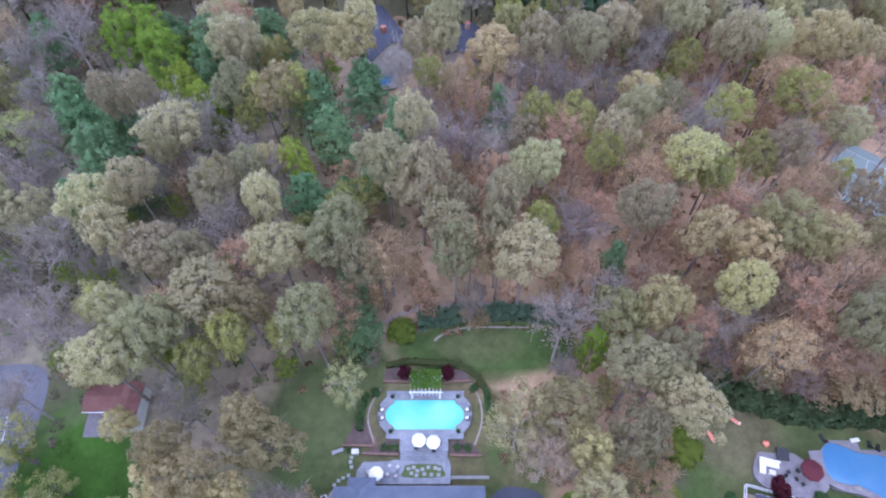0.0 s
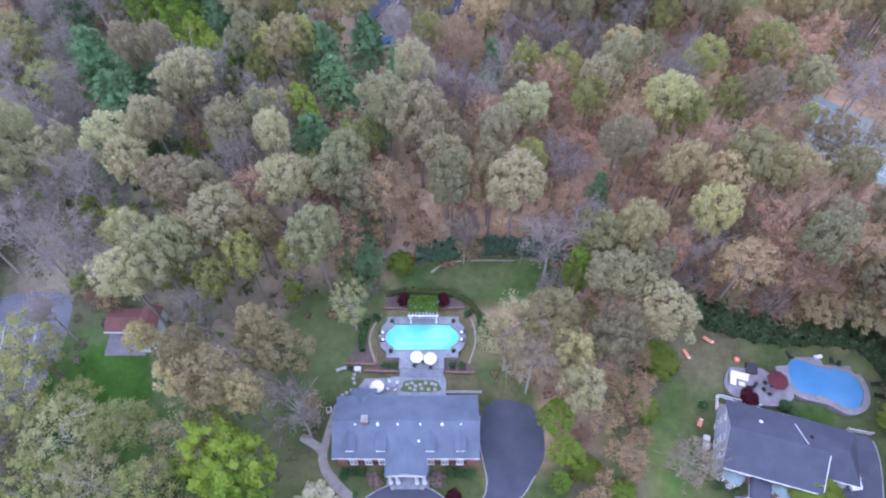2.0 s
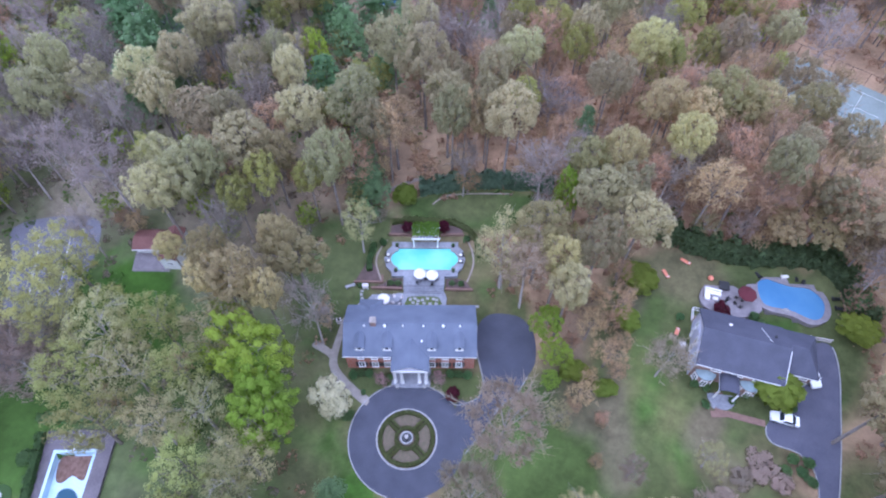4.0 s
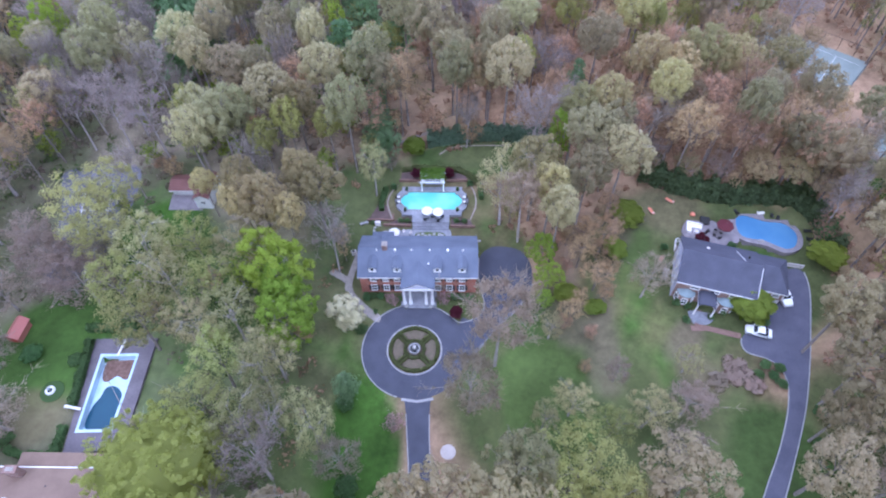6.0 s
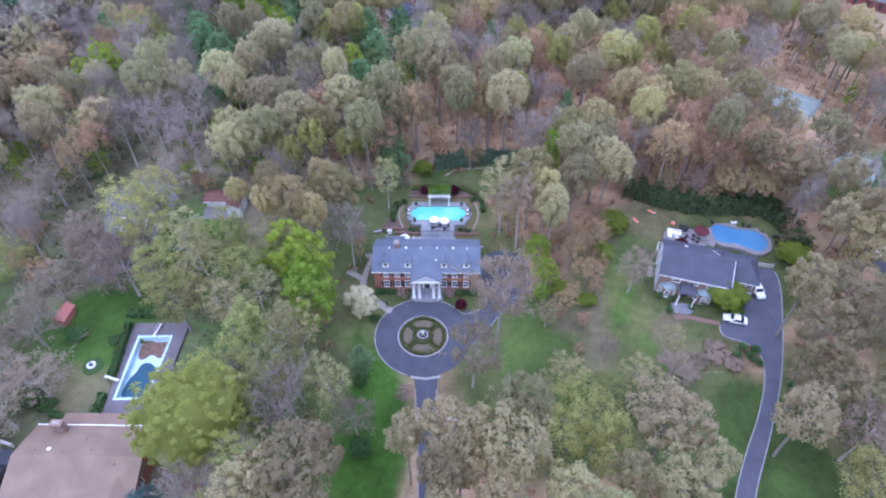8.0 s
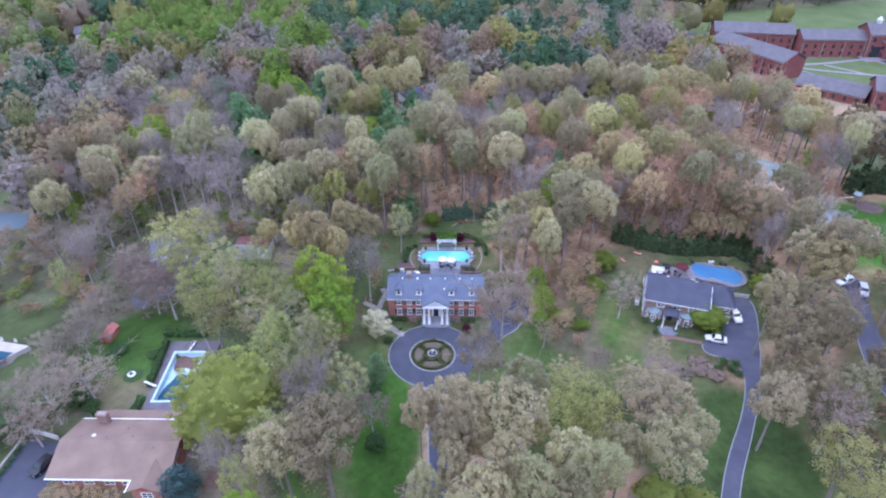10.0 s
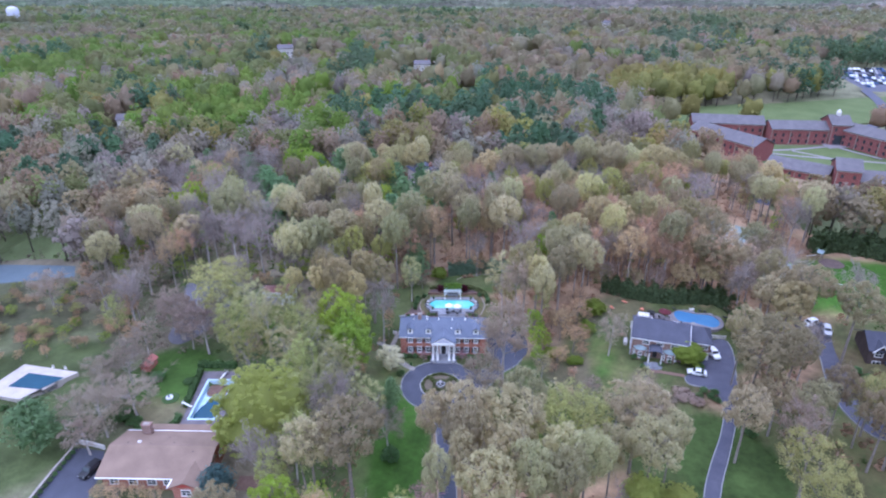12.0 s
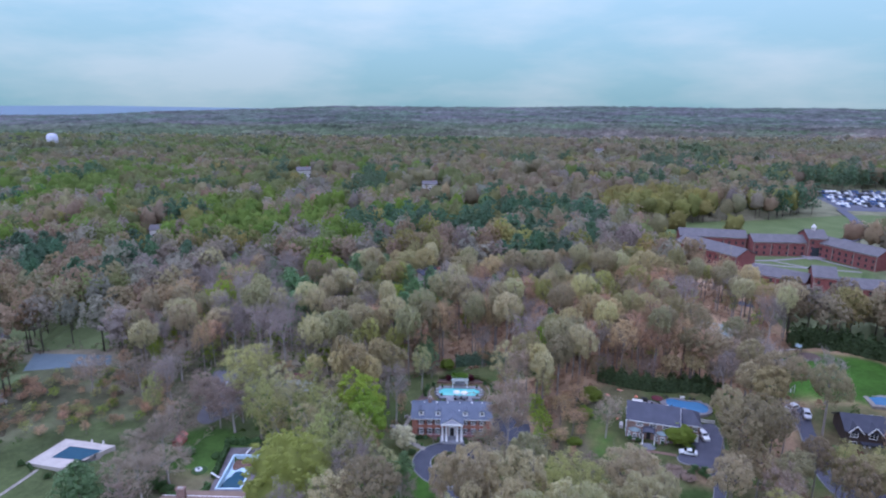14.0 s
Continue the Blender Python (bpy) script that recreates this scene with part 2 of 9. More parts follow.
def water(name, shallow, deep, bumpy=0.15, rough=0.06):
    m, n, l, b = shader(name)
    co, ns, mix = n.new("ShaderNodeTexCoord"), n.new("ShaderNodeTexNoise"), n.new("ShaderNodeMix")
    mix.data_type = "RGBA"
    mix.inputs[6].default_value, mix.inputs[7].default_value = (*shallow, 1), (*deep, 1)
    ns.inputs["Scale"].default_value, ns.inputs["Detail"].default_value = 0.16, 3
    fine = n.new("ShaderNodeTexNoise")
    fine.inputs["Scale"].default_value = 2.2
    l.new(co.outputs["Object"], ns.inputs["Vector"])
    l.new(co.outputs["Object"], fine.inputs["Vector"])
    mr = n.new("ShaderNodeMapRange")
    mr.inputs["From Min"].default_value, mr.inputs["From Max"].default_value = 0.35, 0.65
    l.new(ns.outputs["Fac"], mr.inputs["Value"])
    l.new(mr.outputs["Result"], mix.inputs[0])
    l.new(mix.outputs[2], b.inputs["Base Color"])
    bp = n.new("ShaderNodeBump")
    bp.inputs["Strength"].default_value, bp.inputs["Distance"].default_value = bumpy, 0.02
    l.new(fine.outputs["Fac"], bp.inputs["Height"])
    l.new(bp.outputs["Normal"], b.inputs["Normal"])
    b.inputs["Roughness"].default_value, b.inputs["IOR"].default_value = rough, 1.33
    return m


BARK = surface("bark", (0.17, 0.145, 0.13), (0.31, 0.27, 0.245), 0.5, 0.9)
BARK_PALE = surface("pale grey bark", (0.29, 0.26, 0.245), (0.46, 0.42, 0.4), 0.5, 0.9)
TWIG_GREY = foliage("grey twigs", [(0.333, 0.284, 0.252), (0.370, 0.315, 0.280), (0.407, 0.347, 0.308)], 0.1)
TWIG_TAN = foliage("tan budding twigs", [(0.405, 0.329, 0.248), (0.450, 0.365, 0.275), (0.495, 0.402, 0.303)], 0.08)
TWIG_RED = foliage("budding red twigs", [(0.477, 0.338, 0.211), (0.530, 0.375, 0.235), (0.583, 0.413, 0.259)], 0.1)
TWIG_MAUVE = foliage("mauve-brown twigs", [(0.360, 0.293, 0.234), (0.400, 0.325, 0.260), (0.440, 0.358, 0.286)], 0.1)
LEAF_OAK = foliage("pale catkins and young oak leaves", [(0.413, 0.374, 0.224), (0.480, 0.435, 0.260), (0.547, 0.496, 0.296)], 0.12)
LEAF_DULL = foliage("dull tan young oak leaves", [(0.391, 0.351, 0.215), (0.455, 0.408, 0.250), (0.519, 0.465, 0.285)], 0.12)
LEAF_GOLD = foliage("tan-gold young oak leaves", [(0.421, 0.368, 0.198), (0.490, 0.428, 0.230), (0.559, 0.488, 0.262)], 0.12)
LEAF_UMBER = foliage("brownish olive young leaves", [(0.331, 0.280, 0.172), (0.385, 0.325, 0.200), (0.439, 0.370, 0.228)], 0.1)
LEAF_YELLOW = foliage("yellow-green young leaves", [(0.373, 0.360, 0.135), (0.415, 0.400, 0.150), (0.457, 0.440, 0.165)], 0.09)
LEAF_MAPLE = foliage("bright green young leaves", [(0.285, 0.361, 0.060), (0.335, 0.425, 0.070), (0.385, 0.489, 0.081)], 0.07)
LEAF_OLIVE = foliage("olive green young leaves", [(0.391, 0.391, 0.157), (0.460, 0.460, 0.185), (0.529, 0.529, 0.213)], 0.1)
LEAF_VEIL = foliage("thin grey-olive budding leaves", [(0.399, 0.374, 0.200), (0.470, 0.440, 0.235), (0.540, 0.506, 0.270)], 0.12)
LEAF_PINE = foliage("dark green needles", [(0.179, 0.269, 0.133), (0.230, 0.345, 0.170), (0.281, 0.421, 0.207)], 0.08)
LEAF_SPRUCE = foliage("blue-green needles", [(0.098, 0.154, 0.147), (0.14, 0.22, 0.21), (0.182, 0.286, 0.273)], 0.05)
LEAF_WHITE = foliage("white blossom", [(0.6, 0.56, 0.38), (0.7, 0.66, 0.48), (0.8, 0.76, 0.6)], 0.05)
LEAF_PINK = foliage("pink blossom", [(0.414, 0.243, 0.27), (0.46, 0.27, 0.3), (0.506, 0.297, 0.33)], 0.05)
LEAF_WINE = foliage("wine-red leaves", [(0.075, 0.014, 0.025), (0.12, 0.024, 0.04), (0.16, 0.04, 0.06)], 0.08)
LEAF_LIME = foliage("fresh yellow-green leaves", [(0.410, 0.432, 0.126), (0.455, 0.480, 0.140), (0.501, 0.528, 0.154)], 0.05)
LEAF_BUSH = foliage("mid-green bush leaves", [(0.270, 0.333, 0.059), (0.300, 0.370, 0.065), (0.330, 0.407, 0.072)], 0.06)
LEAF_BOX = foliage("clipped box leaves", [(0.153, 0.176, 0.068), (0.17, 0.195, 0.075), (0.187, 0.215, 0.083)], 0.06)
LEAF_SCREEN = foliage("dark evergreen leaves", [(0.088, 0.120, 0.055), (0.135, 0.185, 0.085), (0.182, 0.250, 0.115)], 0.06)
LEAF_BRUSH = foliage("dry tan brush", [(0.450, 0.365, 0.288), (0.500, 0.405, 0.320), (0.550, 0.446, 0.352)], 0.08)
LEAF_HEDGE = foliage("clipped evergreen leaves", [(0.098, 0.164, 0.063), (0.14, 0.235, 0.09), (0.182, 0.305, 0.117)], 0.08)
LEAF_NORTH = foliage("blue-green evergreen leaves", [(0.152, 0.224, 0.144), (0.190, 0.280, 0.180), (0.228, 0.336, 0.216)], 0.06)
LEAF_VINE = foliage("bright green vine leaves", [(0.126, 0.217, 0.035), (0.180, 0.310, 0.050), (0.234, 0.403, 0.065)], 0.05)
GROUND = tinted("leaf litter and grass", "soil", 1.6, 0.95, 0.42, bump=0.6)
WOODS = tinted("mixed spring foliage", "tint", island=True, amount=0.14)
CANOPY = tinted("far treetops", "tint", 9.0, 0.95, 0.45)
ASPHALT = surface("asphalt", (0.05, 0.053, 0.072), (0.075, 0.079, 0.102), 3.0, 0.85, 0.2, fine=30)
ASPHALT_OLD = surface("worn asphalt", (0.068, 0.069, 0.094), (0.106, 0.106, 0.136), 3.0, 0.9, 0.2, fine=20)
GRASS = surface("mown grass", (0.07, 0.098, 0.028), (0.11, 0.138, 0.048), 9.0, 0.95, 0.2, fine=14)
COURT = surface("faded court paint", (0.12, 0.118, 0.138), (0.17, 0.167, 0.188), 5.0, 0.9, fine=12)
COURT_GREEN = surface("green court paint", (0.19, 0.225, 0.205), (0.26, 0.3, 0.28), 5.0, 0.9, fine=12)
COURT_BLUE = surface("blue-grey court paint", (0.11, 0.15, 0.175), (0.16, 0.2, 0.225), 5.0, 0.9, fine=12)
STONE = surface("bluestone paving", (0.17, 0.176, 0.2), (0.29, 0.297, 0.325), 1.2, 0.8, 0.2, fine=5)
STONE_WARM = surface("warm stone", (0.21, 0.185, 0.163), (0.33, 0.3, 0.268), 0.8, 0.85, 0.3)
TERRACE = surface("pinkish grey flagstone", (0.165, 0.148, 0.156), (0.26, 0.236, 0.243), 1.0, 0.85, 0.2, fine=6)
KERB = surface("granite kerb", (0.22, 0.22, 0.225), (0.36, 0.355, 0.345), 0.4, 0.85, 0.3)
DECK_PALE = surface("weathered pale concrete", (0.36, 0.32, 0.29), (0.47, 0.42, 0.38), 2.0, 0.9, 0.1)
CONCRETE = surface("pale concrete", (0.5, 0.47, 0.46), (0.64, 0.6, 0.58), 2.0, 0.85, 0.1)
BRICK = bricks("red brick", (0.3, 0.1, 0.07), (0.38, 0.15, 0.1), (0.4, 0.33, 0.28), 3.0)
BRICK_BROWN = bricks("brown brick", (0.2, 0.12, 0.1), (0.27, 0.17, 0.14), (0.3, 0.27, 0.25), 3.0)
BRICK_DARK = bricks("deep red brick", (0.165, 0.045, 0.043), (0.215, 0.065, 0.06), (0.24, 0.13, 0.11), 2.0)
STONE_PATH = surface("tan stone edging", (0.22, 0.18, 0.15), (0.33, 0.28, 0.24), 0.8, 0.9, 0.2)
BRICK_FLAT = surface("brick paving", (0.14, 0.086, 0.068), (0.22, 0.14, 0.11), 0.5, 0.9, 0.2)
ROOF_GREY = surface("grey-blue shingles", (0.092, 0.108, 0.148), (0.136, 0.155, 0.202), 2.5, 0.85, 0.3, fine=22)
ROOF_DARK = surface("slate-grey shingles", (0.055, 0.057, 0.078), (0.081, 0.084, 0.112), 2.5, 0.85, 0.3, fine=22)
ROOF_BROWN = surface("pinkish brown shingles", (0.172, 0.12, 0.09), (0.24, 0.17, 0.128), 3.0, 0.88, 0.3, fine=24)
ROOF_DULL = surface("dull grey-brown shingles", (0.1, 0.092, 0.1), (0.15, 0.138, 0.145), 2.5, 0.9, 0.3, fine=22)
ROOF_RED = surface("rust-brown roof", (0.13, 0.06, 0.05), (0.2, 0.1, 0.085), 2.0, 0.85, 0.2)
WHITE = plain("white paint", (0.8, 0.8, 0.8), 0.5)
SIDING = surface("pale lilac siding", (0.45, 0.45, 0.55), (0.56, 0.56, 0.66), 2.0, 0.7)
SIDING_DARK = surface("dark brown shingle siding", (0.06, 0.045, 0.045), (0.1, 0.075, 0.07), 1.0, 0.85)
GREY_STONE = surface("grey fieldstone wall", (0.2, 0.19, 0.185), (0.36, 0.34, 0.32), 0.8, 0.9, 0.4)
RED_PAINT = plain("faded red paint", (0.42, 0.06, 0.05), 0.6)
RED_FADED = plain("sun-bleached red panels", (0.42, 0.15, 0.12), 0.6)
ORANGE = plain("faded orange plastic", (0.62, 0.22, 0.13), 0.5)
GLASS = plain("dark window glass", (0.03, 0.035, 0.045), 0.08, 0.0, 0.8)
BLACK = plain("black paint", (0.02, 0.02, 0.022), 0.5)
CAR_WHITE = plain("white car paint", (0.82, 0.83, 0.84), 0.2)
CAR_BLACK = plain("black car paint", (0.02, 0.021, 0.025), 0.15)
RUBBER = plain("tyre rubber", (0.02, 0.02, 0.02), 0.8)
STEEL = plain("galvanised steel", (0.5, 0.5, 0.52), 0.35, 0.9)
COPPER = surface("weathered copper", (0.16, 0.21, 0.225), (0.24, 0.3, 0.31), 0.8, 0.6)
CANVAS_RED = plain("burgundy canvas", (0.085, 0.014, 0.02), 0.9)
CANVAS = plain("white canvas", (0.72, 0.7, 0.66), 0.9)
WOOD = surface("weathered wood", (0.2, 0.15, 0.11), (0.33, 0.27, 0.21), 0.6, 0.85)
MULCH = surface("reddish mulch", (0.08, 0.056, 0.05), (0.135, 0.096, 0.086), 1.2, 0.95, 0.4)
WATER_POOL = water("turquoise pool water", (0.12, 0.5, 0.49), (0.24, 0.6, 0.55))
WATER_BLUE = water("blue pool water", (0.08, 0.19, 0.34), (0.11, 0.24, 0.39))
WATER_DARK = water("standing dark water", (0.012, 0.05, 0.085), (0.02, 0.075, 0.115), rough=0.3)
COVER = surface("teal pool cover", (0.012, 0.05, 0.085), (0.022, 0.075, 0.115), 2.0, 0.75)
FOUNTAIN_WATER = plain("dark fountain water", (0.012, 0.014, 0.016), 0.25)
ISLAND_SOIL = surface("moss and bark mulch", (0.085, 0.08, 0.045), (0.15, 0.115, 0.085), 0.8, 0.95, 0.3)
DECK_WORN = surface("worn violet-brown concrete", (0.11, 0.098, 0.108), (0.17, 0.15, 0.16), 2.0, 0.9, 0.2)
POOL_SHELL = surface("pale blue pool plaster", (0.38, 0.53, 0.64), (0.54, 0.68, 0.77), 1.6, 0.7)
DEBRIS = surface("wet leaves and silt", (0.09, 0.045, 0.03), (0.2, 0.13, 0.1), 0.7, 0.8)


# ---- mesh helpers ----
def part(name, bm, material, parent=None, label="", smooth=False):
    me = bpy.data.meshes.new(name)
    bmesh.ops.recalc_face_normals(bm, faces=bm.faces[:])
    bm.to_mesh(me)
    bm.free()
    me.materials.append(material)
    if smooth:
        me.polygons.foreach_set("use_smooth", [True] * len(me.polygons))
    ob = new(name, me)
    ob.parent = parent
    return tagged(ob, label)


def thing(name, label, category, m=None, group="", kind=""):
    ob = tagged(new(name), label, category, group, kind)
    ob.matrix_basis = m or Matrix()
    return ob


def box(bm, x0, x1, y0, y1, z0, z1, turn=None):
    vs = [bm.verts.new((x, y, z)) for z in (z0, z1) for x, y in ((x0, y0), (x1, y0), (x1, y1), (x0, y1))]
    if turn:
        for v in vs:
            v.co = turn @ v.co
    for f in ((0, 3, 2, 1), (4, 5, 6, 7), (0, 1, 5, 4), (1, 2, 6, 5), (2, 3, 7, 6), (3, 0, 4, 7)):
        bm.faces.new([vs[i] for i in f])
    return vs


def boxes(name, specs, material, parent=None, label="", bevel=0.0):
    bm = bmesh.new()
    for s in specs:
        box(bm, *s)
    if bevel:
        bmesh.ops.bevel(bm, geom=bm.edges[:], offset=bevel, segments=1, affect="EDGES")
    return part(name, bm, material, parent, label)


def lathe(bm, profile, n=12, cx=0.0, cy=0.0):
    """profile: (radius, height) from the bottom up."""
    rings = [[bm.verts.new((cx + r * math.cos(2 * math.pi * i / n), cy + r * math.sin(2 * math.pi * i / n), z)) for i in range(n)] for r, z in profile]
    for a, b in zip(rings, rings[1:]):
        for i in range(n):
            bm.faces.new((a[i], a[(i + 1) % n], b[(i + 1) % n], b[i]))
    bm.faces.new(rings[0][::-1])
    bm.faces.new(rings[-1])


def tube(bm, a, b, r0, r1=None, n=6):
    a, b = Vector(a), Vector(b)
    r1 = r0 if r1 is None else r1
    q = (b - a).to_track_quat("Z", "Y")
    ring = lambda c, r: [bm.verts.new(c + q @ Vector((r * math.cos(2 * math.pi * i / n), r * math.sin(2 * math.pi * i / n), 0))) for i in range(n)]
    p, s = ring(a, r0), ring(b, r1)
    for i in range(n):
        bm.faces.new((p[i], p[(i + 1) % n], s[(i + 1) % n], s[i]))
    bm.faces.new(p[::-1])
    bm.faces.new(s)


def slab_mesh(bm, outline, z0, z1, hole=None):
    """An upright prism over an outline, with an opening where hole is given (same point count order not needed)."""
    if hole is None:
        lo, hi = [bm.verts.new((x, y, z0)) for x, y in outline], [bm.verts.new((x, y, z1)) for x, y in outline]
        bm.faces.new(lo[::-1])
        bm.faces.new(hi)
        for i in range(len(lo)):
            j = (i + 1) % len(lo)
            bm.faces.new((lo[i], lo[j], hi[j], hi[i]))
        return
    loops = []
    for z in (z0, z1):
        o, h = [bm.verts.new((x, y, z)) for x, y in outline], [bm.verts.new((x, y, z)) for x, y in hole]
        edges = [bm.edges.new((l[i], l[(i + 1) % len(l)])) for l in (o, h) for i in range(len(l))]
        bmesh.ops.triangle_fill(bm, use_beauty=True, edges=edges)
        loops.append((o, h))
    for k in (0, 1):
        a, b = loops[0][k], loops[1][k]
        for i in range(len(a)):
            j = (i + 1) % len(a)
            bm.faces.new((a[i], a[j], b[j], b[i]))


def smooth_loop(points, steps=6, closed=True):
    """A Catmull-Rom line through the points."""
    pts, out, n = [Vector((*p, 0)) for p in points], [], len(points)
    spans = n if closed else n - 1
    for i in range(spans):
        g = (lambda k: pts[k % n]) if closed else (lambda k: pts[max(0, min(n - 1, k))])
        p0, p1, p2, p3 = g(i - 1), g(i), g(i + 1), g(i + 2)
        for s in range(steps):
            u = s / steps
            v = 0.5 * (2 * p1 + (p2 - p0) * u + (2 * p0 - 5 * p1 + 4 * p2 - p3) * u * u + (3 * p1 - p0 - 3 * p2 + p3) * u ** 3)
            out.append((v.x, v.y))
    if not closed:
        out.append((pts[-1].x, pts[-1].y))
    return out


def drape(name, outline, material, lift=0.05, cell=2.0, hole=None, label="", category="", parent=None):
    """A surface that follows the ground inside an outline."""
    bm = bmesh.new()
    if hole:
        o, h = [bm.verts.new((x, y, 0)) for x, y in outline], [bm.verts.new((x, y, 0)) for x, y in hole]
        bmesh.ops.triangle_fill(bm, use_beauty=True, edges=[bm.edges.new((l[i], l[(i + 1) % len(l)])) for l in (o, h) for i in range(len(l))])
    else:
        bm.faces.new([bm.verts.new((x, y, 0)) for x, y in outline])
    xs, ys = [p[0] for p in outline], [p[1] for p in outline]
    for axis, lo, hi in ((0, min(xs), max(xs)), (1, min(ys), max(ys))):
        k = lo + cell
        while k < hi:
            bmesh.ops.bisect_plane(bm, geom=bm.verts[:] + bm.edges[:] + bm.faces[:], plane_co=(k, 0, 0) if axis == 0 else (0, k, 0), plane_no=(1, 0, 0) if axis == 0 else (0, 1, 0))
            k += cell
    for v in bm.verts:
        v.co.z = terrain(v.co.x, v.co.y) + lift
    bmesh.ops.recalc_face_normals(bm, faces=bm.faces[:])
    if bm.faces and sum(f.normal.z for f in bm.faces) < 0:
        bmesh.ops.reverse_faces(bm, faces=bm.faces[:])
    me = bpy.data.meshes.new(name)
    bm.to_mesh(me)
    bm.free()
    me.materials.append(material)
    ob = new(name, me)
    ob.parent = parent
    return tagged(ob, label, category, kind="" if parent else "structure")


def ribbon(name, line, width, material, lift=0.05, height=0.0, closed=False, label="", category="", kind="structure", parent=None):
    """A strip along a line on the ground; with height it becomes a raised kerb or low wall."""
    bm = bmesh.new()
    n, rows = len(line), []
    for i in range(n):
        a = Vector(line[i - 1] if closed or i else line[0])
        b = Vector(line[(i + 1) % n] if closed or i < n - 1 else line[-1])
        d = (b - a).normalized()
        s = Vector((-d.y, d.x)) * width / 2
        p = Vector(line[i])
        z = terrain(p.x, p.y) + lift
        l, r = p + s, p - s
        rows.append([bm.verts.new((l.x, l.y, z - (0.3 if height else 0))), bm.verts.new((l.x, l.y, z + height)), bm.verts.new((r.x, r.y, z + height)), bm.verts.new((r.x, r.y, z - (0.3 if height else 0)))] if height
                    else [bm.verts.new((l.x, l.y, z)), bm.verts.new((r.x, r.y, z))])
    for i in range(n if closed else n - 1):
        a, b = rows[i], rows[(i + 1) % n]
        for k in range(len(a) - 1):
            bm.faces.new((a[k], b[k], b[k + 1], a[k + 1]))
    if height and not closed:
        bm.faces.new(rows[0])
        bm.faces.new(rows[-1][::-1])
    ob = part(name, bm, material, parent, "" if parent else label)
    if not parent:
        tagged(ob, label, category, kind=kind)
    return ob


def inside(x, y, poly):
    hit = np.zeros(np.shape(x), dtype=bool)
    n = len(poly)
    for i in range(n):
        (x0, y0), (x1, y1) = poly[i], poly[(i + 1) % n]
        cross = ((y0 > y) != (y1 > y)) & (x < (x1 - x0) * (y - y0) / ((y1 - y0) or 1e-9) + x0)
        hit ^= cross
    return hit


def circle(cx, cy, r, n=40, a0=0.0, a1=360.0):
    return [(cx + r * math.cos(radians(a0 + (a1 - a0) * i / n)), cy + r * math.sin(radians(a0 + (a1 - a0) * i / n))) for i in range(n)]


def lump_noise(x, y, size, seed=0):
    return np.array([noise.noise(Vector((a / size, b / size, seed * 7.7))) for a, b in zip(np.ravel(x), np.ravel(y))])


# ---- plan: outlines of paved and open places ----
MAIN_POOL = [(-2.8, 30.6), (7.2, 30.6), (7.2, 31.2), (7.9, 31.6), (8.5, 32.5), (8.6, 33.1), (8.5, 33.7), (7.9, 34.6), (7.2, 35.0), (7.2, 35.5), (-2.8, 35.5), (-2.8, 35.0),
             (-3.5, 34.6), (-4.1, 33.7), (-4.2, 33.1), (-4.1, 32.5), (-3.5, 31.6), (-2.8, 31.2)]
MAIN_DECK = [(-1.6, 27.3), (6.0, 27.3), (6.0, 29.2), (8.4, 29.2), (8.5, 30.2), (9.4, 31.2), (9.9, 33.1), (9.5, 35.0), (8.6, 36.0), (8.6, 37.0), (-4.1, 37.0), (-4.1, 36.0),
             (-5.0, 35.0), (-5.4, 33.1), (-4.9, 31.2), (-3.9, 30.2), (-3.8, 29.2), (-1.6, 29.2)]
NEXT_POOL = smooth_loop([(62.9, 27.3), (64.6, 28.0), (66.6, 27.2), (68.6, 26.4), (71.8, 25.9), (73.4, 23.4), (72.4, 20.6), (70.2, 19.6), (66.8, 21.5), (63.0, 22.5), (62.3, 24.8)], 4)
NEXT_COPING = smooth_loop([(60.7, 27.3), (63.4, 29.0), (66.8, 28.8), (69.7, 28.1), (73.0, 26.5), (74.3, 23.4), (73.2, 19.9), (69.8, 18.6), (66.8, 20.3), (63.3, 21.3), (61.0, 23.4)], 4)
WEST_POOL = [(-54.1, -3.1), (-47.4, -2.9), (-47.3, -16.8), (-53.3, -17.0)]
WEST_DECK = [(-56.0, -0.2), (-45.2, 0.1), (-44.9, -19.5), (-53.9, -20.4)]
FAR_POOL = [(-94.0, -5.5), (-84.8, -7.0), (-86.7, -11.4), (-95.4, -10.5)]
FAR_COPING = [(-97.1, -2.3), (-82.8, -5.0), (-90.0, -14.7), (-99.8, -12.8)]
NORTH_POOL = [(-12.0, 105.8), (-5.4, 105.6), (-6.2, 101.2), (-11.2, 100.2)]
POOLS = [MAIN_POOL, NEXT_POOL, WEST_POOL, FAR_POOL, NORTH_POOL]
RING_OUT, RING_IN = 9.4, 4.85
APRON = smooth_loop([(11.9, 19.8), (11.7, 15.7), (12.3, 12.1), (12.7, 9.5), (12.0, 7.2), (10.2, 6.1), (8.3, 6.2), (7.5, 0.0), (9.6, -1.6), (12.6, 1.6), (15.4, 5.4), (18.2, 7.6), (20.2, 10.4),
                     (21.8, 13.2), (22.0, 17.6), (20.8, 20.4), (18.6, 21.9), (14.4, 22.2)], 4)
STEM = [(-1.4, -9.0), (3.2, -8.8), (3.0, -12.0), (3.1, -16.0), (3.4, -20.0), (3.7, -26.0), (4.0, -33.0), (4.6, -45.0), (6.0, -70.0), (9.0, -110.0), (14.0, -160.0),
        (10.0, -160.0), (5.2, -110.0), (2.4, -70.0), (1.3, -45.0), (0.7, -33.0), (0.3, -26.0), (-0.1, -20.0), (-0.5, -16.0), (-0.9, -12.0)]
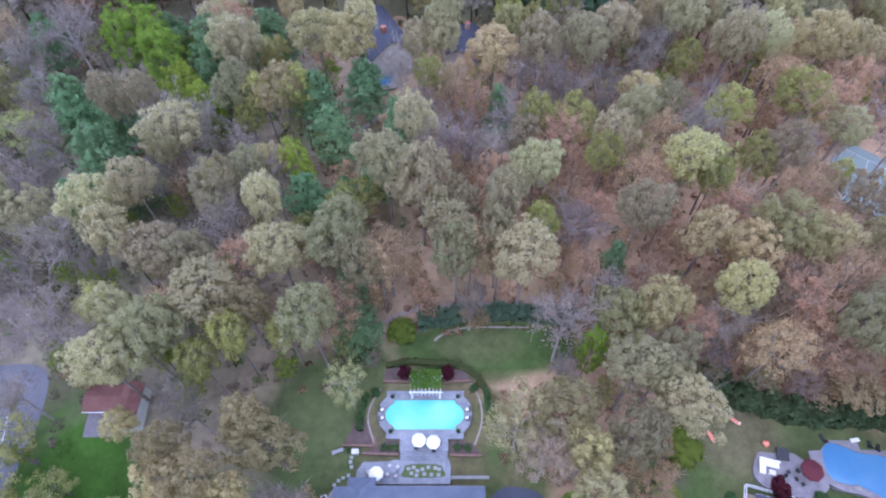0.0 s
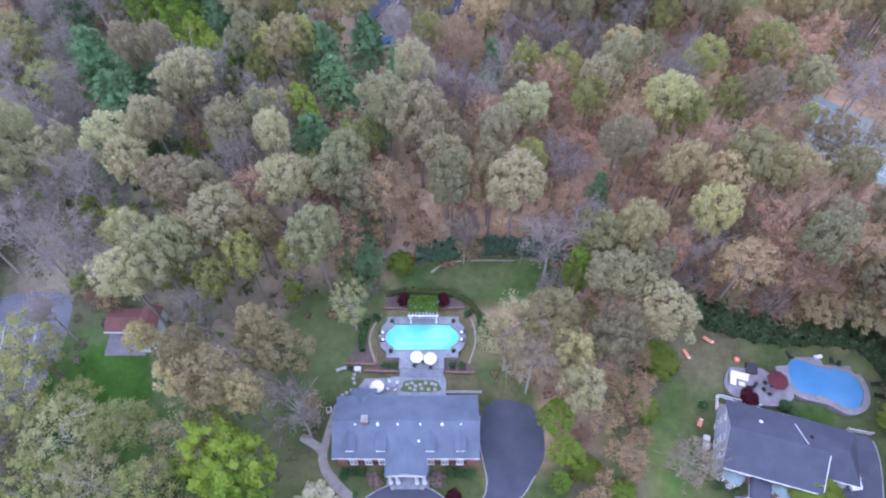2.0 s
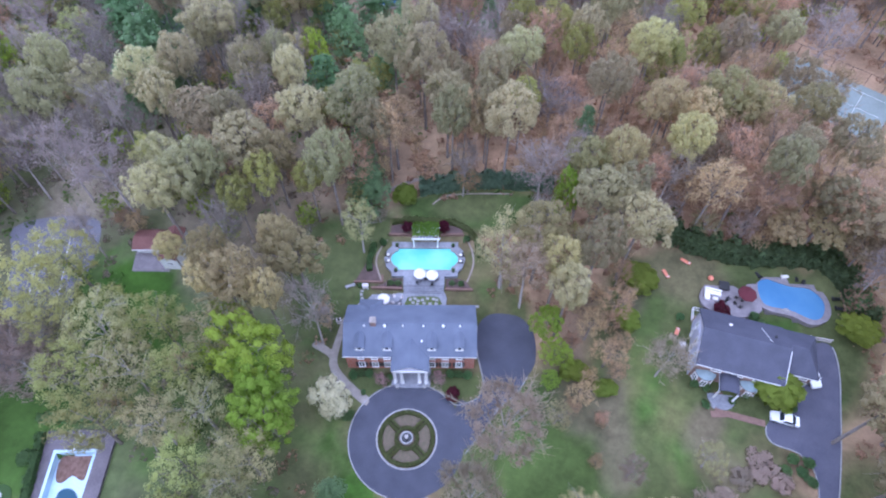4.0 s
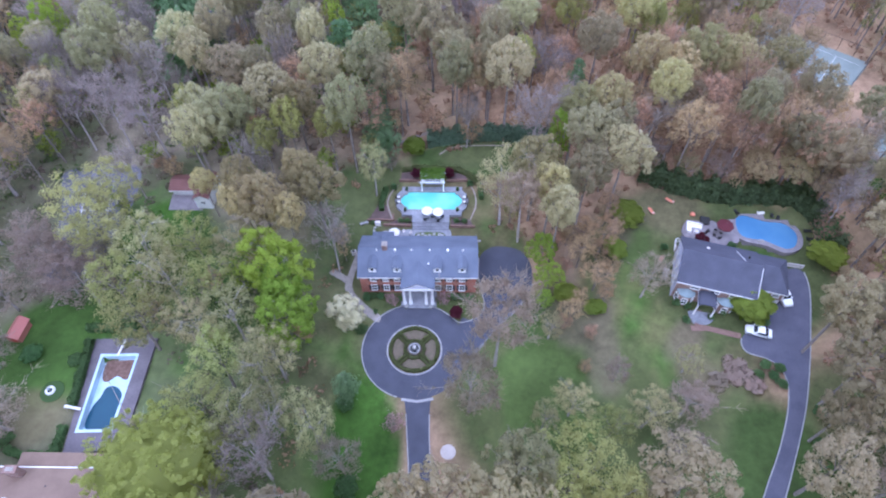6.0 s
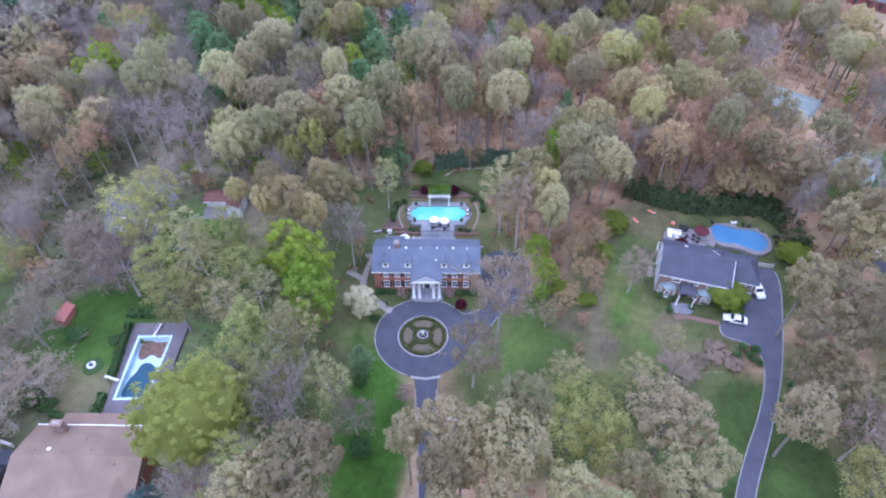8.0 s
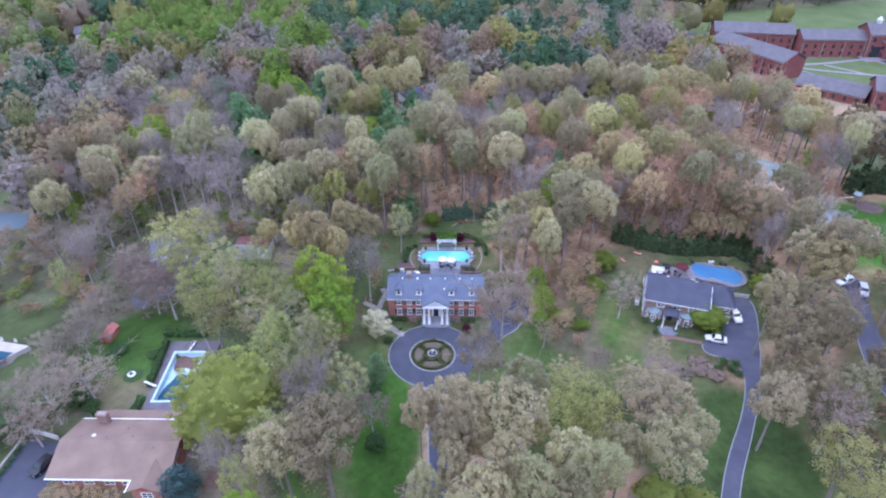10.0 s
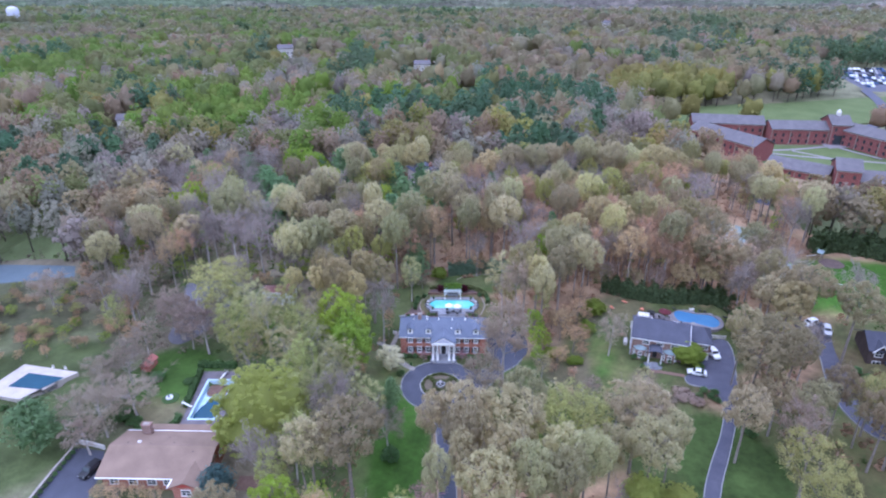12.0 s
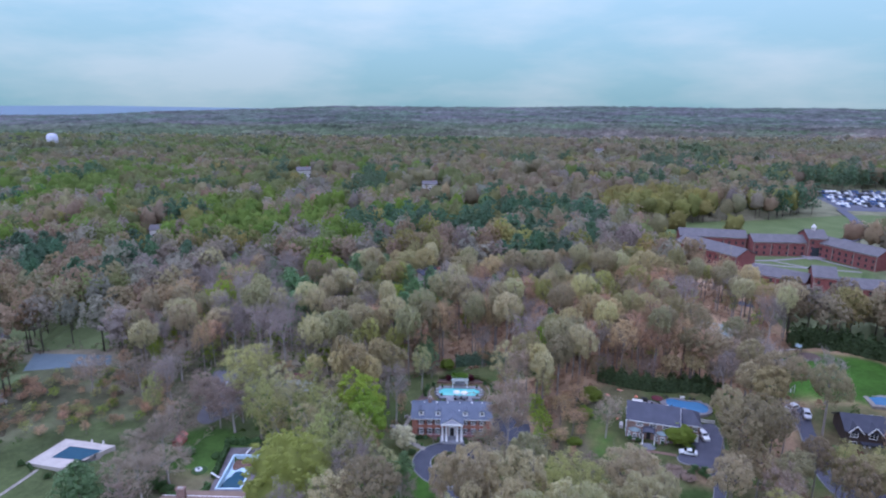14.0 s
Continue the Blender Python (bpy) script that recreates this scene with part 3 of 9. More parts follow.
NEXT_DRIVE = smooth_loop([(72.0, 15.6), (67.4, 14.8), (65.2, 9.2), (61.0, 4.5), (57.6, 1.6), (57.8, -1.0), (61.4, -2.6), (63.0, -5.6), (61.9, -10.6), (58.4, -17.6), (54.0, -24.6), (49.6, -33.0),
                          (44.0, -48.0), (38.0, -80.0), (41.5, -80.0), (47.2, -48.0), (52.6, -33.0), (58.6, -22.2), (63.8, -12.6), (67.0, -5.2), (70.0, 3.0), (72.4, 11.0)], 4)
EAST_DRIVE = smooth_loop([(89.5, 17.5), (91.2, 11.0), (89.9, 5.0), (88.2, -0.6), (86.6, -8.0), (86.6, -14.0), (88.6, -19.5), (95.0, -22.0), (100.0, -17.0), (97.0, -8.0), (93.2, -2.0),
                          (93.6, 5.0), (95.4, 12.0), (95.6, 16.5)], 4)
WEST_DRIVE = [(-71.6, -25.8), (-65.6, -26.4), (-63.2, -33.4), (-62.0, -45.0), (-62.0, -62.0), (-71.4, -62.0), (-72.2, -45.0), (-72.2, -36.0)]
HARD_COURT = smooth_loop([(-75.5, 37.5), (-67.0, 40.5), (-60.2, 39.5), (-58.9, 32.0), (-59.8, 24.0), (-61.0, 17.0), (-66.0, 10.0), (-70.0, 12.0), (-71.0, 20.0), (-73.0, 30.0)], 4)
TENNIS_A = [(76.0, 73.0), (82.7, 86.4), (102.1, 68.3), (91.8, 56.7)]
TENNIS_B = [(90.5, 39.0), (97.0, 47.5), (104.0, 42.0), (97.5, 33.5)]
FAR_COURT = [(-139.0, 45.5), (-113.0, 45.5), (-109.5, 39.0), (-134.0, 33.0)]
GREY_COURT = [(-68.0, 95.0), (-58.2, 99.5), (-47.0, 97.5), (-58.0, 89.5)]
PARKING = [(279.0, 303.0), (330.0, 296.0), (400.0, 400.0), (300.0, 392.0)]

# ground without trees, open or cleared for the camera's sight lines: centre, half widths
CLEAR_A = [(1, 32, 14, 15), (16, 43, 15, 4.5), (1, 15, 15, 11), (0, 0, 13, 13), (15, 13, 9, 11), (-8, -20, 9, 26), (-22, 26, 9, 12), (5, -18, 10, 12), (30, -8, 22, 24), (41, 6, 9, 26),
           (47, 28, 10, 7), (58, 14, 19, 18), (68, 24, 8, 7), (54, -24, 14, 14), (-62, -8, 20, 15), (-52, -30, 14, 12)]
CLEAR_B = [(-66, -42, 9, 20), (-47, 23, 6, 8), (-66, 26, 9, 17), (-92, -9, 18, 18), (-46, 30, 8, 7), (-44, 21, 5, 7), (-12, 2, 4, 7), (-91, -24, 12, 10), (-81, -26, 7, 9), (52, -6, 8, 8), (-37, 15, 4.5, 5), (-39.5, 26, 5, 5.5), (-14, 28, 6, 9), (-100, -32, 16, 16), (-83, -41, 15, 15), (88.1, 71.1, 13, 15), (92.1, 59.1, 10, 10), (-8, 96, 7, 8), (97, 40, 9, 9), (114, 32, 24, 17), (92, -2, 9, 20), (104, 2, 12, 12),
           (-124, 39, 17, 10), (-114, 27, 15, 12), (-8, 108, 11, 12), (9, 108, 6, 7), (-14, 84, 7, 4), (-57, 95, 13, 7)]
CLEAR_C = [(150, 116, 26, 17), (178, 98, 28, 14), (130, 138, 27, 22), (116, 160, 20, 26), (86, 54, 11, 13), (79, 61, 8, 10), (-14, 6, 6, 9), (118, 158, 18, 24), (112, 180, 14, 22), (150, 104, 22, 12), (172, 160, 48, 48), (160, 125, 32, 14), (172, 136, 34, 22), (180, 113, 34, 17), (140, 185, 26, 26), (214, 214, 44, 18), (255, 222, 36, 20), (190, 235, 90, 26), (250, 255, 40, 30), (330, 350, 70, 60), (300, 292, 50, 30), (4, -90, 9, 80), (44, -60, 10, 25), (-104, 10, 25, 12), (70, -42, 16, 18), (62, -8, 9, 14), (59, 3, 10, 9), (34, 16, 5, 14), (-41, -14, 7, 9), (-48, -46, 18, 12), (-37, -31, 6, 6), (-60, 16, 9, 8)]
# sight-line gaps between the camera and the far houses
CLEAR_D = [(-139, 380, 12, 20), (-23, 313, 11, 18), (-165, 180, 17, 14), (-160, 154, 11, 12), (-213, 178, 11, 12), (-68, 238, 10, 13), (-42, 222, 14, 14), (9, 252, 10, 13), (-72, 270, 9, 12), (-158, 44, 14, 12), (175, 622, 14, 24), (60, 385, 9, 22)]
CLEAR = np.array(CLEAR_A + CLEAR_B + CLEAR_C + CLEAR_D, dtype=float)


def cleared(x, y, grow=1.0):
    d = ((np.asarray(x)[:, None] - CLEAR[None, :, 0]) / (CLEAR[None, :, 2] * grow)) ** 2 + ((np.asarray(y)[:, None] - CLEAR[None, :, 1]) / (CLEAR[None, :, 3] * grow)) ** 2
    return d.min(axis=1)


# grass: centre, half widths, how green, how vivid
LAWN_A = [(-9, 40, 5.5, 7, .9, .3), (14, 22, 8, 8, .85, .35), (64.6, 19.2, 4.2, 2.0, 1, .6), (75.2, 26.5, 3.5, 4.5, .9, .2), (12, 44, 17, 5.5, 1, .35), (-15, 31, 9, 13, .9, .25), (-14, 20, 8, 8, .8, .25), (13, 30, 3, 8, .7, .3), (-7, 9, 5, 3.5, .9, .4), (8, 9, 5, 3.5, .9, .4), (-8, -22, 7, 20, 1, .9), (-10, -3, 5, 10, .85, .8),
          (24, -6, 11, 18, .95, .6), (40, 0, 9, 22, .85, .65), (41, 24, 5, 9, .95, .45), (48, 28, 8, 6, .95, .2), (46, -20, 10, 15, .95, .4), (57, -26, 12, 18, 1, .4)]
LAWN_B = [(-62, -2, 12, 12, .95, .9), (-62, -13, 8, 8, .6, .1), (-50, 22, 9, 11, 1, .9), (-90, -16, 24, 28, .95, .15), (-104, 10, 28, 14, .6, .25), (112, 32, 26, 16, 1, 1), (124, 24, 20, 12, 1, .9), (72, -28, 16, 20, .75, .35),
          (176, 158, 34, 26, 1, .6), (190, 236, 90, 26, .9, .35), (250, 250, 36, 26, .9, .35), (-124, 30, 22, 10, .6, .4), (104, 2, 16, 16, .8, .2), (92, -16, 12, 18, .8, .3), (70, -24, 10, 22, .85, .3), (62, -34, 20, 14, .85, .3), (-80, 30, 10, 30, .5, .5), (-20, 26, 9, 12, .5, .2)]
LAWN_C = [(0, 16, 22, 26, .7, .3), (25, -8, 20, 22, .9, .4), (45, 4, 16, 30, .85, .35), (60, 16, 20, 18, .92, .3), (-30, 0, 22, 24, .72, .75), (-18, -24, 12, 16, .8, .8), (-50, 10, 18, 22, .7, .8), (-62, -30, 16, 20, .6, .25), (0, -118, 170, 62, .92, .25)]
LAWN = np.array(LAWN_A + LAWN_B + LAWN_C, dtype=float)


# worn earth lanes and dry patches in the grass
EARTH = [([(41.1, 27.4), (36.3, 16.7), (33.2, 4.7), (33.0, -6.5)], 3.0), ([(30.5, 25.0), (28.5, 14.0), (28.0, 4.0)], 3.2), ([(49.2, 3.9), (46.1, -0.9), (49.6, -5.7)], 2.6)]
DRY = [(-61.5, -14.5, 6, 5, .75), (52, -5, 7, 4, .5), (50, 29, 8, 6, .75), (12, 45, 9, 4, .35), (46, -14, 6, 8, .3)]


def soil_colour(x, y):
    """Base colour of the ground: russet leaf litter, lawn or rough grass."""
    n1, n2, n3 = lump_noise(x, y, 14, 1), lump_noise(x, y, 4.5, 2), lump_noise(x, y, 60, 3)
    east = ramp(-45, 20, x)
    litter = np.outer(1 - east, (0.215, 0.185, 0.13)) + np.outer(east, (0.35, 0.235, 0.145))
    away = ramp(120, 190, np.hypot(x - 10, y - 50))[:, None]
    litter = litter * (1 - away) + np.array((0.17, 0.165, 0.1)) * away
    litter *= (1 + 0.35 * n1 + 0.25 * n2)[:, None]
    green, vivid = np.zeros(len(x)), np.zeros(len(x))
    for cx, cy, rx, ry, g, v in LAWN:
        d = np.sqrt(((x - cx) / rx) ** 2 + ((y - cy) / ry) ** 2)
        k = (1 - ramp(0.8, 1.15, d + 0.12 * n2)) * g
        vivid = np.where(k > green, v, vivid)
        green = np.maximum(green, k)
    wild = ramp(0.12, 0.5, n1 * 0.8 + n3 * 0.5) * 0.85 * (1 - 0.6 * east)
    grass = np.outer(1 - vivid, (0.059, 0.072, 0.028)) + np.outer(vivid, (0.045, 0.1, 0.013))
    grass *= (1 + 0.22 * n2 + 0.22 * n1)[:, None]
    k = np.clip(green + wild * (1 - green), 0, 1)
    k = np.clip(k + 0.25 * n2 * (k > 0.05) * (k < 0.9), 0, 1)[:, None]
    out = litter * (1 - k) + grass * k
    for line, w in EARTH:
        d = np.full(len(x), 99.0)
        for (x0, y0), (x1, y1) in zip(line, line[1:]):
            u = np.clip(((x - x0) * (x1 - x0) + (y - y0) * (y1 - y0)) / ((x1 - x0) ** 2 + (y1 - y0) ** 2), 0, 1)
            d = np.minimum(d, np.hypot(x - x0 - u * (x1 - x0), y - y0 - u * (y1 - y0)))
        m = ((1 - ramp(0.5 * w, 1.3 * w, d + 1.2 * n2 + 1.5 * n1)) * 0.62)[:, None]
        out = out * (1 - m) + np.array((0.15, 0.118, 0.082)) * m
    for cx, cy, rx, ry, g in DRY:
        m = ((1 - ramp(0.6, 1.2, np.sqrt(((x - cx) / rx) ** 2 + ((y - cy) / ry) ** 2) + 0.2 * n2 + 0.2 * n1)) * g)[:, None]
        out = out * (1 - m) + np.array((0.14, 0.122, 0.064)) * m
    return np.clip(out, 0.01, 1)


# ---- ground: one sheet to the horizon, finer where the camera passes ----
def axis_lines(lo, hi, step, end):
    mid = list(np.arange(lo, hi + step / 2, step))
    out, s = [], step
    p = hi
    while p < end:
        s = min(s * 1.35, 500)
        p = min(p + s, end)
        out.append(p)
    low, s, p = [], step, lo
    while p > -end:
        s = min(s * 1.35, 500)
        p = max(p - s, -end)
        low.append(p)
    return np.array(low[::-1] + mid + out)


gx, gy = axis_lines(-110, 132, 1.5, 4990), axis_lines(-66, 130, 1.5, 4990)
GX, GY = np.meshgrid(gx, gy)
fx, fy = GX.ravel(), GY.ravel()
gz = terrain_many(fx, fy)
gz = np.where(inside(fx, fy, [(-91.3 + (x + 91.3) * 1.2, -8.7 + (y + 8.7) * 1.2) for x, y in FAR_COPING]), np.minimum(gz, 6.0), gz)
for outline in POOLS:
    gz = np.where(inside(fx, fy, outline), gz - 2.4, gz)
nx, ny = len(gx), len(gy)
idx = np.arange(nx * ny).reshape(ny, nx)
quads = np.stack([idx[:-1, :-1], idx[:-1, 1:], idx[1:, 1:], idx[1:, :-1]], axis=-1).reshape(-1, 4)


def grid_object(name, co, faces, colours, attribute, material, smooth=True):
    me = bpy.data.meshes.new(name)
    k = faces.shape[1]
    me.vertices.add(len(co))
    me.vertices.foreach_set("co", np.asarray(co, dtype=np.float32).ravel())
    me.loops.add(faces.size)
    me.loops.foreach_set("vertex_index", faces.ravel().astype(np.int32))
    me.polygons.add(len(faces))
    me.polygons.foreach_set("loop_start", np.arange(0, faces.size, k, dtype=np.int32))
    me.polygons.foreach_set("loop_total", np.full(len(faces), k, dtype=np.int32))
    at = me.attributes.new(attribute, "FLOAT_COLOR", "POINT")
    at.data.foreach_set("color", np.column_stack([colours, np.ones(len(colours))]).astype(np.float32).ravel())
    me.materials.append(material)
    me.polygons.foreach_set("use_smooth", [smooth] * len(me.polygons))
    me.update(calc_edges=True)
    me.validate()
    return new(name, me)


ground = grid_object("ground", np.column_stack([fx, fy, gz]), quads, soil_colour(fx, fy), "soil", GROUND)
tagged(ground, "gently rolling ground with russet leaf litter and lawns", "ground", kind="structure")

# ---- drives, courts, kerbs ----
drape("road_ring_drive", circle(0, 0, RING_OUT, 56), ASPHALT, 0.05, 2.5, circle(0, 0, RING_IN, 40), "dark asphalt turning circle before the brick house", "driveway")
drape("road_east_apron", APRON, ASPHALT, 0.062, 2.5, None, "dark asphalt parking apron beside the brick house", "driveway")
drape("road_front_drive", STEM, ASPHALT, 0.056, 4.0, None, "dark asphalt front drive with granite edges", "driveway")
drape("road_neighbour_drive", NEXT_DRIVE, ASPHALT_OLD, 0.05, 3.0, None, "long grey asphalt drive curving to the neighbour's garage", "driveway")
drape("road_east_drive", EAST_DRIVE, ASPHALT_OLD, 0.05, 3.0, None, "grey asphalt drive with two parked vans", "driveway")
drape("road_west_drive", WEST_DRIVE, ASPHALT, 0.05, 3.0, None, "dark asphalt drive beside the brown-roofed house", "driveway")
drape("court_west", HARD_COURT, COURT, 0.05, 3.0, None, "faded grey-violet hard court under the trees", "court")
drape("court_tennis", TENNIS_A, COURT_GREEN, 0.06, 4.0, None, "pale green tennis courts in the woods", "tennis court")
drape("court_small", TENNIS_B, COURT_GREEN, 0.06, 4.0, None, "small pale green sports court", "court")
drape("court_far", FAR_COURT, COURT_BLUE, 0.06, 5.0, None, "blue-grey hard court behind bare trees", "court")
drape("court_grey", GREY_COURT, COURT, 0.06, 4.0, None, "grey gravel court under tall trees", "court")
drape("ground_college_green", [(140, 146), (158, 134), (186, 136), (197, 150), (190, 178), (158, 180), (146, 170)], GRASS, 0.35, 6.0, None, "mown green between the college halls", "lawn")
drape("ground_college_field", smooth_loop([(96, 222), (130, 214), (180, 220), (222, 216), (262, 232), (300, 262), (285, 284), (220, 268), (150, 258), (104, 246)], 4), GRASS, 0.5, 9.0, None, "wide mown field behind the college halls", "lawn")
drape("road_parking", PARKING, ASPHALT_OLD, 0.1, 12.0, None, "distant car park full of parked cars", "car park")


def kerb(line, closed=False, label="pale granite kerb along the drive", w=0.17):
    return ribbon("kerb", line, w, KERB, 0.03, 0.11, closed, label, "kerb")


kerb(circle(0, 0, RING_IN, 40), True, "granite kerb round the planted island", 0.28)
kerb(circle(0, 0, RING_OUT, 36, 100, 258), False)
kerb(circle(0, 0, RING_OUT, 10, 42, 80), False)
kerb(STEM[11:][::-1])
kerb(STEM[2:11])
kerb(smooth_loop([(11.9, 19.8), (11.7, 15.7), (12.3, 12.1), (12.7, 9.5), (12.0, 7.2), (10.2, 6.1), (8.0, 5.6), (6.6, 6.8)], 4, False))
kerb(smooth_loop([(9.4, -2.4), (12.6, 1.6), (15.4, 5.4), (18.2, 7.6), (20.2, 10.4)], 4, False))
kerb(NEXT_DRIVE[16:52], False, "pale granite kerb along the neighbour's drive", 0.16)
kerb(NEXT_DRIVE[56:], False, "pale granite kerb along the neighbour's drive", 0.16)
kerb(EAST_DRIVE[4:28], False, "pale kerb along the east drive", 0.16)
ribbon("road_stone_band", [(-1.8, -9.4), (0.9, -9.75), (3.6, -9.2)], 0.5, KERB, 0.075, label="pale stone band across the drive mouth", category="paving")
drape("pavement_front_walk", smooth_loop([(-12.2, 21.5), (-13.4, 16.7), (-13.9, 12.6), (-12.0, 9.2), (-9.4, 7.0), (-7.0, 5.4), (-6.4, 6.6), (-8.4, 8.2), (-10.6, 10.2), (-12.5, 12.8), (-12.2, 16.8), (-11.3, 21.2)], 3), STONE_WARM,
      0.05, 2.0, None, "curving pale stone walk beside the house", "path")
drape("pavement_side_walk", smooth_loop([(-13.4, 13.4), (-15.0, 14.6), (-17.2, 15.8), (-16.4, 16.8), (-14.2, 15.6), (-12.8, 14.6)], 3), STONE_WARM, 0.058, 2.0, None, "pale trodden path branching into the trees", "path")
for k, line in enumerate((((-69.6, 34.0), (-67.2, 21.0)), ((-64.6, 36.6), (-62.4, 22.0)), ((-69.4, 28.0), (-61.6, 28.6)))):
    ribbon("court_line", [tuple(np.array(line[0]) + (np.array(line[1]) - np.array(line[0])) * s / 6) for s in range(7)], 0.12, WHITE, 0.064, label="white painted court line", category="court line")
for a, b in (((78.0, 74.0), (84.5, 67.4)), ((82.8, 83.3), (90.4, 76.2)), ((81.3, 70.7), (86.6, 79.8)), ((80.4, 78.7), (87.4, 71.8)), ((85.8, 66.1), (92.4, 59.4)), ((91.9, 74.8), (99.4, 67.6)), ((89.1, 62.7), (95.7, 71.2)), ((88.9, 70.4), (95.9, 63.5))):
    ribbon("court_line", [tuple(np.array(a) + (np.array(b) - np.array(a)) * s / 6) for s in range(7)], 0.07, WHITE, 0.078, label="white painted tennis court line", category="court line")


# ---- trees ----
def leaf_tris(rng, pos, out, size, lean=0.42):
    """One ragged triangle a clump, roughly facing outwards."""
    n = len(pos)
    nrm = out + lean * rng.normal(size=(n, 3))
    nrm /= np.linalg.norm(nrm, axis=1)[:, None] + 1e-9
    ref = rng.normal(size=(n, 3))
    u = np.cross(nrm, ref)
    u /= np.linalg.norm(u, axis=1)[:, None] + 1e-9
    v = np.cross(nrm, u)
    s = (size * rng.uniform(0.6, 1.35, n))[:, None]
    tri = np.stack([pos + u * s * 0.62, pos - u * s * 0.42 + v * s * 0.5, pos - u * s * 0.36 - v * s * 0.54], axis=1)
    # leaves are lit as part of the head they belong to
    soft = 0.6 * out + 0.45 * nrm + np.array((0, 0, 0.4))
    soft /= np.linalg.norm(soft, axis=1)[:, None] + 1e-9
    return np.column_stack([tri.reshape(-1, 3), np.repeat(soft, 3, axis=0)])


def with_normals(tris):
    """Flat normals beside the corners of plain triangles."""
    t = np.asarray(tris, dtype=float).reshape(-1, 3, 3)
    nrm = np.cross(t[:, 1] - t[:, 0], t[:, 2] - t[:, 0])
    nrm /= np.linalg.norm(nrm, axis=1)[:, None] + 1e-9
    return np.column_stack([t.reshape(-1, 3), np.repeat(nrm, 3, axis=0)])


def crown_round(rng, count, size, r=5.0, h=17.0, lobes=20, open_=0.0, base=0.38, low=-0.55, lean=0.42, wild=1.0):
    """A lumpy broad crown: many leafy heads on the ends of the limbs."""
    c0, pts, outs = np.array((0, 0, h * (base + 1) / 2 * 0.97)), [], []
    hz = h * (1 - base) / 2
    per = count // lobes
    p1, p2, p3 = rng.uniform(0, 6.28, 3)
    for i in range(lobes):
        a = 2.399963 * i + rng.uniform(-0.4, 0.4)
        up = 1 - (1 - low) * (i + 0.5) / lobes
        ring = math.sqrt(max(0.0, 1 - up * up))
        d = np.array((ring * math.cos(a), ring * math.sin(a), up))
        lr = r * rng.uniform(0.65, 1.3) * 1.5 / math.sqrt(lobes)
        swell = 1 + wild * (0.2 * math.sin(2 * a + p1) + 0.15 * math.sin(3 * a + p2))
        rise = 1 + wild * (0.16 * math.sin(a + p3) + 0.1 * math.sin(2 * a + p2))
        c = c0 + d * np.array(((r - lr) * swell, (r - lr) * swell, (hz - lr * 0.6) * rise)) * rng.uniform(0.8, 1.1)
        v = rng.normal(size=(per, 3))
        v += d * 0.75 + np.array((0, 0, 0.35 if low < -0.3 else 0.75))
        v /= np.linalg.norm(v, axis=1)[:, None]
        pts.append(c + v * (lr * rng.uniform(0.8 - open_, 1.08, per))[:, None] * np.array((1, 1, 0.85)))
        outs.append(v)
    pts, outs = np.concatenate(pts), np.concatenate(outs)
    return leaf_tris(rng, pts, outs, size, lean)


def crown_hull(rng, level, r, h, base, lobes=13, ragged=0.07):
    """The leafy body of a distant crown: a dome swollen into soft heads, with a ragged skin."""
    bm = bmesh.new()
    bmesh.ops.create_icosphere(bm, subdivisions=level, radius=1.0)
    v = np.array([q.co[:] for q in bm.verts])
    f = np.array([[q.index for q in t.verts] for t in bm.faces])
    bm.free()
    k = np.arange(lobes)
    up = 1 - 1.5 * (k + 0.5) / lobes
    ring, a = np.sqrt(np.maximum(0, 1 - up * up)), 2.399963 * k + rng.uniform(-0.4, 0.4, lobes)
    d = np.column_stack([ring * np.cos(a), ring * np.sin(a), up]) + rng.normal(size=(lobes, 3)) * 0.12
    d /= np.linalg.norm(d, axis=1)[:, None]
    swell = np.exp(-(1 - v @ d.T) / (1.15 / lobes)) * rng.uniform(0.65, 1.2, lobes)
    rad = 0.66 + 0.36 * swell.max(axis=1) + rng.normal(size=len(v)) * ragged
    hz = h * (1 - base) / 2
    co = v * rad[:, None] * np.array((r, r, hz)) + np.array((0, 0, h * (base + 1) / 2))
    t = co[f]
    fn = np.cross(t[:, 1] - t[:, 0], t[:, 2] - t[:, 0])
    vn = np.zeros_like(co)
    for i in range(3):
        np.add.at(vn, f[:, i], fn)
    vn /= np.linalg.norm(vn, axis=1)[:, None] + 1e-9
    return np.column_stack([t.reshape(-1, 3), vn[f].reshape(-1, 3)])


def prism(a, b, r0, r1, n=3):
    d = b - a
    d = d / (np.linalg.norm(d) + 1e-9)
    ref = np.array((1.0, 0, 0)) if abs(d[2]) > 0.7 else np.array((0, 0, 1.0))
    u = np.cross(d, ref)
    u /= np.linalg.norm(u)
    v = np.cross(d, u)
    ang = [2 * math.pi * i / n for i in range(n)]
    lo = [a + r0 * (math.cos(t) * u + math.sin(t) * v) for t in ang]
    hi = [b + r1 * (math.cos(t) * u + math.sin(t) * v) for t in ang]
    tris = []
    for i in range(n):
        j = (i + 1) % n
        tris += [lo[i], lo[j], hi[j], lo[i], hi[j], hi[i]]
    return tris


